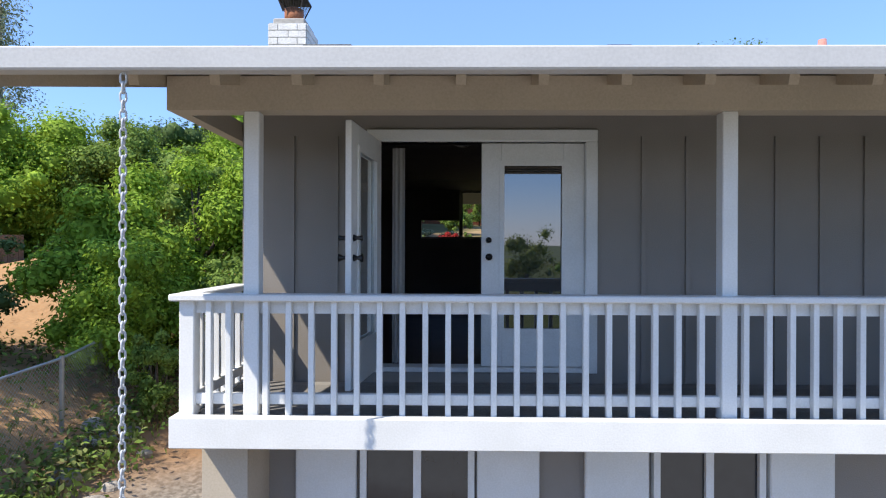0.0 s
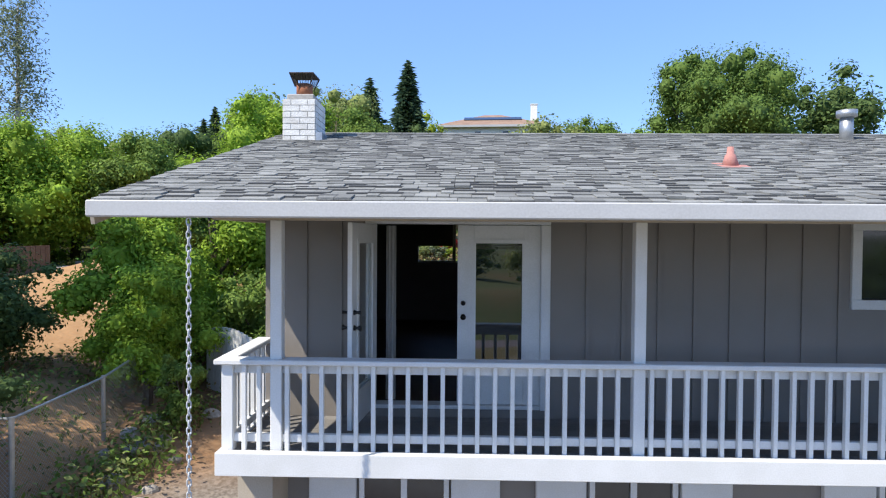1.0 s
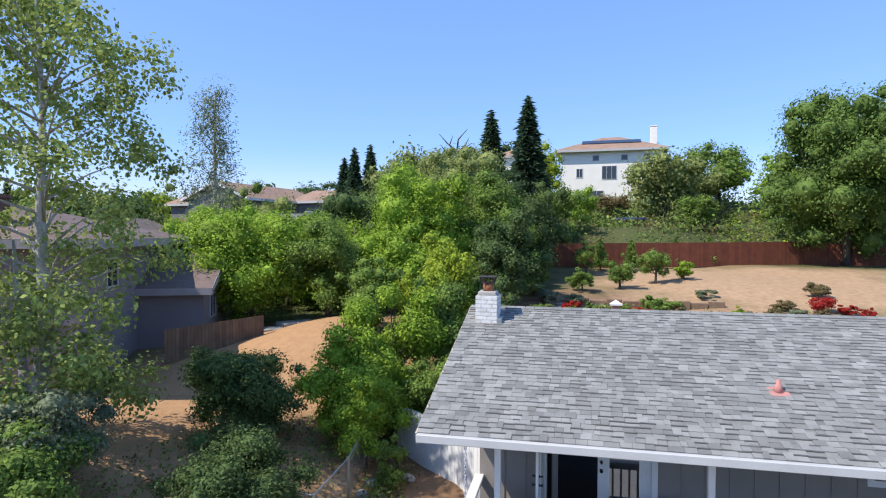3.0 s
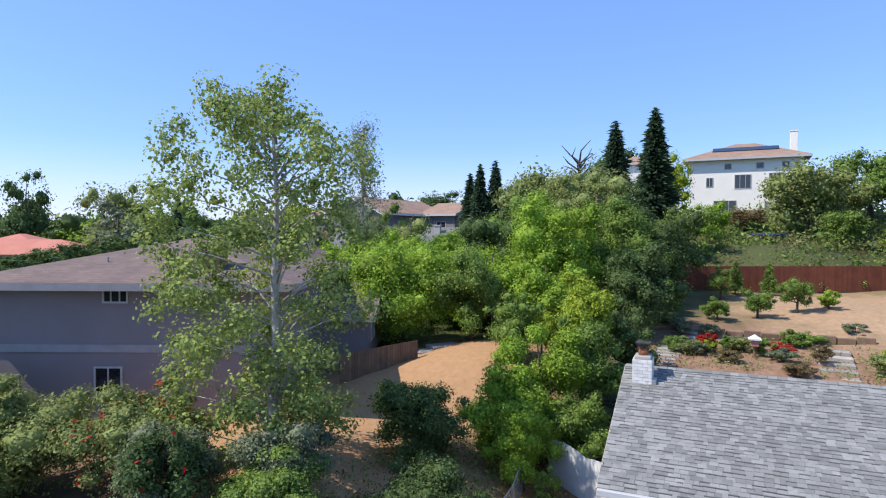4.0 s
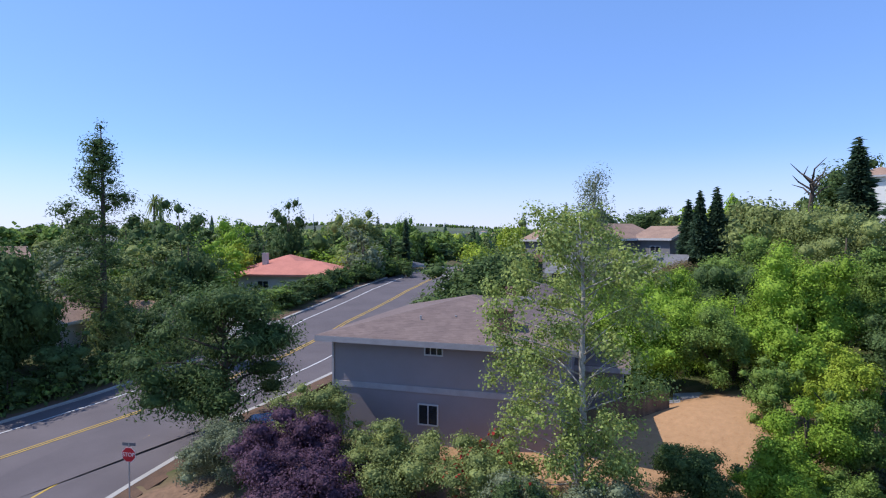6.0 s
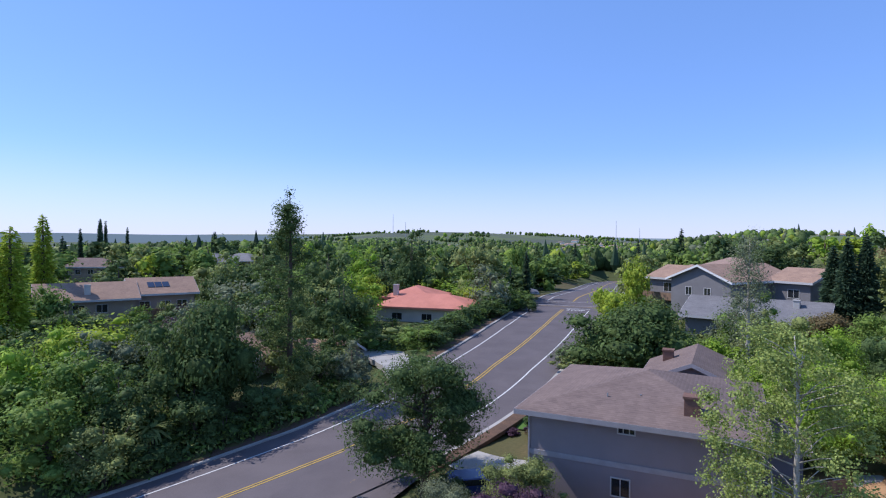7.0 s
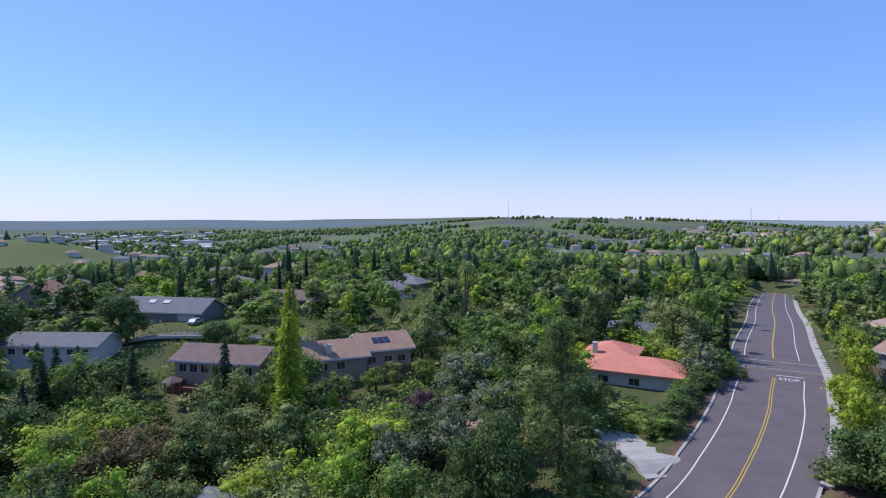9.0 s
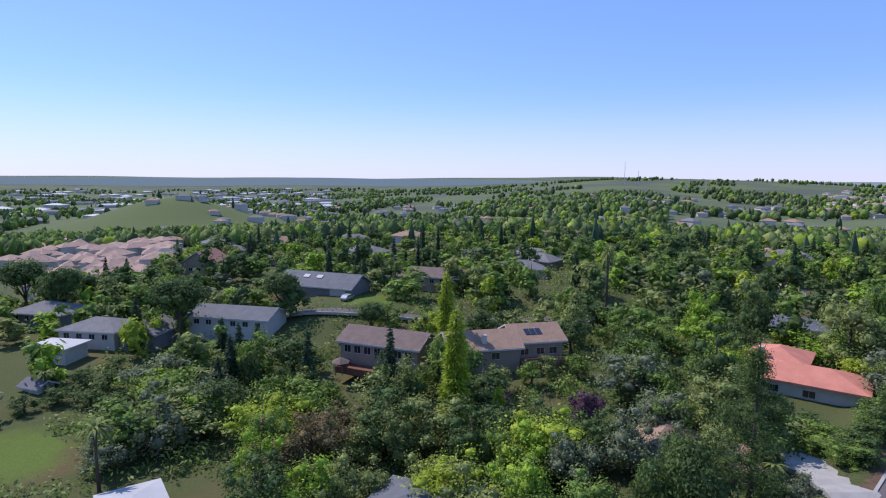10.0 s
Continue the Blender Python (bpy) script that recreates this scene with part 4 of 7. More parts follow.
for vx, vy in ((3.34, 5.14), (5.6, 5.55)):
    z = roof_z(vy)
    v = part("vent_flashing", Geo().box(vx - .14, vx + .14, -.16, .16, 0, .025, pose(0, vy, z, math.degrees(slope))), PINK, roof, "faded pink vent flashing with pipe")
    part("vent_pipe", Geo().tube([(vx, vy, z), (vx, vy, z + .12), (vx, vy, z + .13), (vx, vy, z + .20)], [.085, .05, .036, .03], 12), PINK, v, smooth=True)
z = roof_z(7.6)
v = part("vent_pipe", Geo().tube([(6.05, 7.6, z - .02), (6.05, 7.6, z + .32)], .085, 14), GALV, roof, "grey metal vent pipe with cap", True)
part("vent_cap", Geo().tube([(6.05, 7.6, z + .32), (6.05, 7.6, z + .33), (6.05, 7.6, z + .42)], [.09, .13, .13], 14), GALV, v, smooth=True)

# rain chain
chain = thing("rain_chain", "galvanised steel rain chain hanging from the gutter", "chain", pose(-1.27, 3.37, 5.45))
lk = Geo()
ring = []
for k in range(13):
    a = 2 * math.pi * k / 12
    ring.append((.0145 * math.cos(a), 0, .021 * math.sin(a) + (.008 if math.sin(a) > 0 else -.008)))
lk.tube(ring, .0062, 6)
lm = lk.mesh("link", CHAINSTEEL, True)
for k in range(96):
    ob = part("link", lm, None, chain)
    ob.matrix_basis = pose(0, 0, -.03 - k * .0468, 0, 0, 90 * (k % 2) + 12)

# ---- neighbouring houses ----


def win_part(parent, m, w, h, frame_mat=None, bars=1):
    """A framed window on a wall; local x along the wall, -y outwards."""
    g = Geo()
    t = .07
    for a, b, c, d in ((-w / 2, w / 2, h - t, h), (-w / 2, w / 2, 0, t), (-w / 2, -w / 2 + t, t, h - t), (w / 2 - t, w / 2, t, h - t)):
        g.box(a, b, -.05, .03, c, d)
    for k in range(bars):
        x = -w / 2 + w * (k + 1) / (bars + 1)
        g.box(x - .025, x + .025, -.04, .02, t, h - t)
    ob = part("window", g, frame_mat or FASCIA, parent)
    ob.matrix_basis = m
    part("pane", Geo().box(-w / 2 + .03, w / 2 - .03, -.012, .0, .03, h - .03), DARKGLASS, ob)
    return ob


def block(parent, w, d, z0, z1, rise, wall_mat, roof_mat, kind="hip", over=.6, m=None, trim=None):
    """Walls and roof of one wing; origin at the front left corner, x along the front, y back."""
    m = m or Matrix.Identity(4)
    wl = Geo()
    if kind == "gable_y":       # ridge runs back, gable faces the front
        wl.add([m @ Vector(p) for p in [(0, y, z0) for y in (0, d)] + [(w, y, z0) for y in (0, d)] + [(0, y, z1) for y in (0, d)] + [(w, y, z1) for y in (0, d)] + [(w / 2, y, z1 + rise) for y in (0, d)]],
               [(0, 2, 6, 8, 4), (1, 5, 9, 7, 3), (0, 4, 5, 1), (2, 3, 7, 6)])
    elif kind == "gable_x":
        wl.add([m @ Vector(p) for p in [(x, 0, z0) for x in (0, w)] + [(x, d, z0) for x in (0, w)] + [(x, 0, z1) for x in (0, w)] + [(x, d, z1) for x in (0, w)] + [(x, d / 2, z1 + rise) for x in (0, w)]],
               [(0, 4, 8, 6, 2), (1, 3, 7, 9, 5), (0, 1, 5, 4), (2, 6, 7, 3)])
    else:
        wl.box(0, w, 0, d, z0, z1, m)
    wall_ = part("wall", wl, wall_mat, parent)
    e = over
    drop = rise * e / (min(w, d) / 2 if kind == "hip" else (w / 2 if kind == "gable_y" else d / 2))
    zc, zr = z1 - drop, z1 + rise
    if kind == "hip":
        if w >= d:
            r0, r1 = (d / 2, d / 2), (w - d / 2, d / 2)
        else:
            r0, r1 = (w / 2, w / 2), (w / 2, d - w / 2)
    elif kind == "gable_x":
        r0, r1 = (-e, d / 2), (w + e, d / 2)
    else:
        r0, r1 = (w / 2, -e), (w / 2, d + e)
    c = [(-e, -e, zc), (w + e, -e, zc), (w + e, d + e, zc), (-e, d + e, zc), (*r0, zr), (*r1, zr)]
    if kind == "gable_y" or (kind == "hip" and w < d):
        f = [(0, 1, 4), (1, 2, 5, 4), (2, 3, 5), (3, 0, 4, 5)]
    else:
        f = [(0, 1, 5, 4), (1, 2, 5), (2, 3, 4, 5), (3, 0, 4)]
    if kind == "gable_x":
        f = [(0, 1, 5, 4), (2, 3, 4, 5)]
    elif kind == "gable_y":
        f = [(1, 2, 5, 4), (3, 0, 4, 5)]
    v = [m @ Vector(p) for p in c]
    up = [p + Vector((0, 0, .16)) for p in v]
    g = Geo().add(v + up, [tuple(k + 6 for k in q) for q in f] + [q[::-1] for q in f])
    rim = [(0, 1), (1, 2), (2, 3), (3, 0)] if kind == "hip" else ([(0, 1), (1, 5), (5, 2), (2, 3), (3, 4), (4, 0)] if kind == "gable_x" else [(0, 4), (4, 1), (1, 2), (2, 5), (5, 3), (3, 0)])
    g.f += [(a, b, b + 6, a + 6) for a, b in rim]
    rf = part("roof", g, roof_mat, parent)
    for a, b in rim:
        tg = Geo()
        p, q = v[a], v[b]
        dn = Vector((0, 0, -.14))
        o = (q - p).cross(Vector((0, 0, 1))).normalized() * .03
        tg.add([p + dn + o, q + dn + o, q + Vector((0, 0, .15)) + o, p + Vector((0, 0, .15)) + o, p + dn - o, q + dn - o, q + Vector((0, 0, .15)) - o, p + Vector((0, 0, .15)) - o],
               [(0, 1, 2, 3), (7, 6, 5, 4), (0, 4, 5, 1), (3, 2, 6, 7), (0, 3, 7, 4), (1, 5, 6, 2)])
        part("fascia", tg, trim or FASCIA, rf)
    return wall_, rf


def chimney_part(parent, x, y, z0, z1, material, s=.8):
    c = part("chimney", Geo().box(x - s / 2, x + s / 2, y - s / 2, y + s / 2, z0, z1 - .12), material, parent, bevel=.02)
    part("chimney_cap", Geo().box(x - s / 2 - .06, x + s / 2 + .06, y - s / 2 - .06, y + s / 2 + .06, z1 - .12, z1), material, c)
    return c


BRICKRED = mat("brown_brick", (0.22, 0.12, 0.09), (0.14, 0.08, 0.06), 0.9, 4, 30, 0.4)

# mauve two-storey house next door
nb = thing("house", "two-storey mauve stucco house with brown shingle roof and pale band", "house", pose(-26.1, 6.2, 0, 0, 0, 23.4))
block(nb, 12.0, 12.5, 2.4, 8.3, 1.45, MAUVE, BROWNROOF, "hip", .7, trim=MAUVETRIM)
block(nb, 6.5, 8, 2.4, 7.9, 1.4, MAUVE, BROWNROOF, "gable_y", .6, pose(5.0, 12.5, 0), trim=MAUVETRIM)
block(nb, 2.6, 7, 2.4, 6.2, 1.2, MAUVE, BROWNROOF, "gable_x", .4, pose(12.0, 6.0, 0), trim=MAUVETRIM)
part("band", Geo().box(-.04, 12.04, -.05, 0, 5.55, 5.85).box(-.05, 0, 0, 12.5, 5.55, 5.85), MAUVETRIM, nb, "pale painted band between the storeys")
win_part(nb, pose(5.6, 0, 7.45), 1.0, .6, bars=2)
win_part(nb, pose(5.3, 0, 3.9), 1.1, 1.1)
win_part(nb, pose(12.0, 3.0, 6.5, 0, 0, 90), 1.2, 1.1)
win_part(nb, pose(14.6, 8.0, 4.7, 0, 0, 90), 1.4, 1.1)
part("downpipe", Geo().box(-.02, .07, -.1, 0, 2.6, 8.1), MAUVETRIM, nb)
chimney_part(nb, 8.9, 1.3, 8.0, 9.75, BRICKRED, .85)
chimney_part(nb, 6.2, 17.5, 8.0, 9.4, BRICKRED, .8)
for u, v_ in ((4.2, 2.0), (6.0, 2.6)):
    part("vent_pipe", Geo().tube([(u, v_, 8.5), (u, v_, 9.15)], .05, 8), GALV, nb)

# tan and grey houses up the road
tan_house = thing("house", "tan-roofed grey house with gabled front on the slope", "house", pose(-46.3, 60.3, 0, 0, 0, -12))
block(tan_house, 9.5, 14, 5.0, 12.9, 1.9, GREYWALL, TANROOF, "gable_y", .6, trim=WHITE)
block(tan_house, 7.0, 9, 5.0, 12.6, 1.6, GREYWALL, TANROOF, "gable_x", .6, pose(-7.0, 3.5, 0), trim=FASCIA)
block(tan_house, 5.2, 9, 5.0, 12.9, 1.5, GREYWALL, TANROOF, "gable_x", .6, pose(9.5, 8.8, 0), trim=FASCIA)
for u in (3.0, 6.0):
    win_part(tan_house, pose(u, 0, 10.6), 1.1, 1.2)
win_part(tan_house, pose(12.5, 8.8, 10.6), 1.6, 1.2)
win_part(tan_house, pose(-3.5, 3.5, 10.4), 1.8, 1.4)
part("balcony", Geo().box(-6.8, -.2, 1.6, 3.5, 9.3, 9.5).box(-6.8, -.2, 1.6, 1.7, 9.5, 10.4), OLDWOOD, tan_house)
grey_house = thing("house", "low grey house with grey shingle roof", "house", pose(-40.3, 52.8, 0, 0, 0, 10))
block(grey_house, 15, 9, 4.0, 8.9, 1.9, GREYWALL, GREYROOF, "gable_x", .7, trim=FASCIA)
win_part(grey_house, pose(4, 0, 6.2), 1.4, 1.1)
win_part(grey_house, pose(11, 0, 6.2), 1.4, 1.1)
chimney_part(grey_house, 12, 3, 9.5, 11.2, PALEWALL, .7)
pink_house = thing("house", "two-storey house with pale clay tile roof", "house", pose(-62, 96, 0, 0, 0, -20))
block(pink_house, 16, 11, 5, 12.5, 2.3, PALEWALL, PINKROOF, "hip", .7)
block(pink_house, 9, 9, 5, 11, 2.0, PALEWALL, PINKROOF, "hip", .7, pose(-9, 1, 0))
for u in (2, 6, 10, 14):
    win_part(pink_house, pose(u, 0, 10.2), 1.2, 1.2)

# red-roofed house by the road
red_house = thing("house", "pale single-storey house with bright salmon-red roof", "house", pose(-83.0, 33.5, 0, 0, 0, 33))
block(red_house, 16.0, 9.5, 3.6, 7.5, 1.5, PALEWALL, REDROOF, "hip", .8, trim=REDROOF)
block(red_house, 8.5, 10, 3.6, 8.2, 1.5, PALEWALL, REDROOF, "hip", .7, pose(-1.0, 7.0, 0), trim=REDROOF)
win_part(red_house, pose(4, 0, 5.2), 1.8, 1.2)
win_part(red_house, pose(9, 0, 5.2), 1.8, 1.2)
win_part(red_house, pose(16, 5, 5.2, 0, 0, 90), 1.8, 1.2)
chimney_part(red_house, 1.0, 7.5, 8, 10.3, PALEWALL, .8)

# small tan house among the pines
pine_house = thing("house", "tan stucco house with ribbed tan tile roof", "house", pose(-70.5, 1.0, 0, 0, 0, 36))
block(pine_house, 7, 8, .8, 5.3, 1.6, PALEWALL, TANROOF, "gable_y", .6)
block(pine_house, 7, 6.5, 1.2, 5.0, 1.4, TANWALL, TANROOF, "gable_x", .6, pose(9, 3.0, 0))
block(pine_house, 2, 5, 1.2, 4.6, .8, TANWALL, TANROOF, "gable_x", .2, pose(7, 3.6, 0))
for u in (2.0, 5.0):
    win_part(pine_house, pose(u, 0, 3.0), 1.2, 1.3)

brown_house = thing("house", "long house with brown shingle roof and solar panels", "house", pose(-104.5, -9.5, 0, 0, 0, 84))
block(brown_house, 12.5, 9, 3.5, 9.0, 2.0, TANWALL, TANROOF, "gable_x", .7)
block(brown_house, 9, 9, 3.5, 9.4, 2.0, TANWALL, TANROOF, "gable_x", .7, pose(12.4, 1.5, 0))
for k in range(3):
    part("solar_panel", Geo().box(-.5, .5, -.9, .9, 0, .06, pose(15.2 + 1.1 * k, 3.6, 10.5, 22)), SOLAR, brown_house)
for u in (2, 5, 8, 14, 17, 19.5):
    win_part(brown_house, pose(u, 0 if u < 12 else 1.5, 6.8), 1.6, 1.3)
part("terrace", Geo().box(12.6, 21, -2.0, 1.5, 3.0, 6.3).box(12.6, 21, -2.0, -1.9, 6.3, 7.2), BRICKRED, brown_house)
chimney_part(brown_house, 6.2, 1.2, 8.5, 11.0, PALEWALL, .8)

deck_house = thing("house", "long tan house with brown roof and red timber deck", "house", pose(-121.0, -25.8, -1.0, 0, 0, 48))
block(deck_house, 16, 9, 1.5, 9.0, 1.8, TANWALL, BROWNROOF, "gable_x", .7)
for k in range(7):
    win_part(deck_house, pose(1.6 + 2.1 * k, 0, 6.7), 1.5, 1.5, bars=1)
part("deck", Geo().box(2, 10, -5, 0, 4.3, 4.6).box(2, 10, -5, -4.9, 4.6, 5.5).box(2, 2.1, -5, 0, 4.6, 5.5), REDDECK, deck_house, "red-stained timber deck")
part("stair", Geo().box(10, 11.2, -6.5, -.5, 3.2, 3.4).box(10, 11.2, -6.5, -6.4, 3.4, 4.5), REDDECK, deck_house)
gaz = thing("gazebo", "small wooden gazebo with pointed roof on the deck", "gazebo", pose(-114.4, -26.9, 3.6))
gt = Geo()
for k in range(6):
    a = radians(60 * k)
    gt.tube([(1.3 * math.cos(a), 1.3 * math.sin(a), 0), (1.3 * math.cos(a), 1.3 * math.sin(a), 2.1)], .07, 6)
    part("post", gt, OLDWOOD, gaz)
    gt = Geo()
part("roof", Geo().tube([(0, 0, 2.05), (0, 0, 2.1), (0, 0, 3.0)], [1.75, 1.75, .05], 6), BROWNROOF, gaz)

slate_house = thing("house", "long dark slate-roofed house with two skylights", "house", pose(-175.5, -33.0, 0, 0, 0, 50))
block(slate_house, 22, 11, 6.5, 10.0, 2.6, GREYWALL, BLUEROOF, "gable_x", .8)
for u in (7, 11):
    part("skylight", Geo().box(u - .9, u + .9, -.7, .7, 0, .18, pose(0, 3.4, 11.75, 25)), WHITEROOF, slate_house)
part("garage_door", Geo().box(16, 20.5, -.06, 0, 7.3, 9.5), PALEWALL, slate_house)
win_part(slate_house, pose(5, 0, 8), 1.8, 1.2)

LANE_PTS = [(-178, -62), (-160, -38), (-149, -17), (-143, 4), (-136, 26), (-128, 45)]
LANE = [Vector((q.x, q.y, gz(q.x, q.y) + .12)) for q in spline(LANE_PTS, 2)]
lane = tagged(new("lane", ribbon(LANE, -3.6, 3.6, 0, .5).mesh("lane", ASPHALT)), "grey asphalt residential street behind the houses", "road", kind="structure")
for a_, b_ in ((-3.9, -3.6), (3.6, 3.9)):
    part("kerb", ribbon(LANE, a_, b_, .12, .6), CONCRETE, lane)
far_bend = [Vector((q.x, q.y, gz(q.x, q.y) + .6)) for q in spline([(-205, 88), (-216, 109), (-232, 122), (-252, 130)], 3)]
tagged(new("far_street", ribbon(far_bend, -4, 4, 0, 1.2).mesh("far_street", ASPHALT)), "bend of a distant grey street", "road", kind="structure")

MID = (("tan house with steep red-brown gable roof", -228, -62, 62, 15, 11, 8.5, 4.6, TANWALL, CLAYROOF, "gable_y"),
       ("two-storey grey house with slate roof", -153.5, -54, 58, 19, 9, 7.4, 1.7, PALEWALL, BLUEROOF, "gable_x"),
       ("pale house with dark grey shingle roof above a terrace", -156, -80, 62, 13, 10, 5.6, 1.7, PALEWALL, GREYROOF, "hip"),
       ("grey house with dark gabled roof", -150, -67.5, 62, 8, 9, 5.4, 1.9, GREYWALL, GREYROOF, "gable_y"),
       ("low white-roofed terrace house", -146.5, -83, 62, 8, 6, 4.6, .3, PALEWALL, WHITEROOF, "hip"),
       ("grey house with shallow hipped roof", -177, -95, 60, 14, 10, 5.8, 1.8, GREYWALL, GREYROOF, "hip"),
       ("pale bungalow with low grey roof", -335, -60, 40, 16, 11, 5, 2.0, PALEWALL, GREYROOF, "hip"),
       ("pale bungalow with weathered grey roof", -262, -42, 30, 14, 10, 6, 2.0, PALEWALL, GREYROOF, "hip"),
       ("grey-roofed house beside the street bend", -172, 30, 70, 15, 10, 11.5, 2.0, PALEWALL, GREYROOF, "hip"),
       ("tan-roofed bungalow in the valley", -178, -2, 74, 13, 9, 10, 1.8, PALEWALL, BROWNROOF, "hip"),
       ("tan house with pale roof beyond the trees", -240, 20, 60, 14, 10, 8, 2.0, CREAM, TANROOF, "hip"),
       ("cream house with tan roof in the far valley", -290, 60, 60, 16, 11, 7, 2.0, CREAM, TANROOF, "hip"),
       ("grey house in the far valley", -300, 130, 40, 16, 11, 6, 2.0, PALEWALL, GREYROOF, "hip"),
       ("low house with dark roof among trees", -72, -33, 45, 16, 9, 1.9, 1.3, TANWALL, BLUEROOF, "hip"),
       ("low house with white flat-pitched roof", -86.5, -60, 15, 11, 6, 1.2, .4, PALEWALL, WHITEROOF, "hip"),
       ("low house with slate-blue hip roof", -110, 65, 45, 14, 10, 6.6, 1.4, PALEWALL, BLUEROOF, "hip"),
       ("low house with slate-blue roof and carport", -98, 76, 45, 10, 8, 6.2, 1.0, PALEWALL, BLUEROOF, "hip"),
       ("grey hip-roofed house in the valley", -196, 48, 30, 14, 10, 11, 2.0, TANWALL, GREYROOF, "hip"),
       ("brown-roofed house behind trees", -172, 2, 50, 16, 9, 11, 1.8, TANWALL, BROWNROOF, "gable_x"),
       ("tan house with clay roof", -140, 96, 40, 13, 10, 7.0, 1.8, CREAM, PINKROOF, "hip"),
       ("cream house at the end of the road", -186, 262, 10, 20, 10, 2.0, 2.0, CREAM, TANROOF, "hip"),
       ("grey-green roofed house among tall trees", -250, -2, 40, 16, 10, 9, 2.0, PALEWALL, GREYROOF, "hip"),
       ("pale house with grey roof behind trees", -225, 62, 20, 16, 10, 9, 2.0, PALEWALL, GREYROOF, "gable_x"),
       ("small garden shed with grey roof", -131, -80, 50, 4, 3, 1.8, .8, PALEWALL, BLUEROOF, "gable_x"))
for lab, hx, hy, rot, w, d, top, rise, wm_, rm_, kd in MID:
    hh = thing("house" if w > 5 else "shed", lab, "house" if w > 5 else "shed", pose(hx, hy, 0, 0, 0, rot))
    block(hh, w, d, gz(hx, hy) - 2, top, rise, wm_, rm_, kd, .6)
    if w > 5:
        for k in range(int(w / 3)):
            win_part(hh, pose(1.8 + 3 * k, 0, top - 1.9), 1.4, 1.2)

# white house on the hill
white_house = thing("house", "three-storey white stucco house with tan hip roof on the hill", "house", pose(-1.4, 80.5, 0, 0, 0, -4))
block(white_house, 13.5, 11, 10, 20.6, 2.2, CREAM, TANROOF, "hip", .8, trim=FASCIA)
for u, z, w, h, b in ((2.6, 16.6, .9, 1.3, 1), (6.6, 16.3, 2.0, 1.9, 2), (10.5, 16.8, 1.8, 1.5, 1), (4.8, 18.9, .9, .8, 0), (8.6, 18.9, .9, .8, 0), (11.5, 18.9, .9, .8, 0), (4.5, 13.0, 2.8, 1.8, 2)):
    win_part(white_house, pose(u, 0, z), w, h, bars=b)
part("wing", Geo().box(-1.6, 0, 1.5, 8, 9, 14.4), CREAM, white_house)
part("solar_panel", Geo().box(-4, 4, -.8, .8, 0, .08, pose(6.8, 2.6, 21.85, 22)), SOLAR, white_house)
chimney_part(white_house, 12.6, 4.5, 19.5, 24.2, CREAM, .9)
cupola = thing("house", "cream house with tan roof partly hidden by conifers", "house", pose(-13.5, 100, 0, 0, 0, 0))
block(cupola, 6, 6, 12, 22.6, 1.3, CREAM, TANROOF, "hip", .6)

# ---- fences ----


def board_fence(name, a, b, height, material, label, width=.14, step=None, cap=True, scallop=0.0):
    a, b = Vector(a), Vector(b)
    n = max(1, int((b - a).length / width))
    ang = math.degrees(math.atan2(b.y - a.y, b.x - a.x))
    f = thing(name, label, "fence", pose(a.x, a.y, 0, 0, 0, ang))
    w = (b - a).length / n
    me = Geo().box(.004, w - .004, -.012, .012, 0, height).mesh("board", material)
    for i in range(n):
        q = a.lerp(b, i / n)
        z = gz(q.x, q.y) if step is None else a.z + (b.z - a.z) * i / n
        ob = part("board", me, None, f)
        ob.location = (i * w, 0, z - .05 + scallop * math.sin(math.pi * ((i * w) % 1.8) / 1.8))
    if cap:
        za, zb = (gz(a.x, a.y), gz(b.x, b.y)) if step is None else (a.z, b.z)
        L_ = (b - a).length
        for hgt in (.35, height - .3):
            part("rail", Geo().add([(0, .014, za + hgt), (L_, .014, zb + hgt), (L_, .06, zb + hgt), (0, .06, za + hgt), (0, .014, za + hgt + .09), (L_, .014, zb + hgt + .09), (L_, .06, zb + hgt + .09), (0, .06, za + hgt + .09)],
                                   [(3, 2, 1, 0), (4, 5, 6, 7), (0, 1, 5, 4), (1, 2, 6, 5), (2, 3, 7, 6), (3, 0, 4, 7)]), material, f)
    return f


board_fence("fence", (-2.2, 38.8, 6.1), (17.6, 45.2, 6.3), 1.85, REDWOOD, "red-brown stained board fence along the back garden", .16, step=1)
board_fence("fence", (17.6, 45.2, 6.3), (24, 44.0, 5.8), 1.85, REDWOOD, "red-brown stained board fence turning downhill", .16, step=1)
board_fence("white_fence", (-4.9, 12.2, 1.55), (-1.4, 9.3, 1.5), 1.75, WHITE, "white scalloped board fence beside the house", .15, step=1, scallop=.12)
board_fence("fence", (-14.8, 14.6, 3.6), (-12.9, 18.6, 3.7), 1.3, OLDWOOD, "short brown wooden fence beside the neighbour's house", .15, step=1)

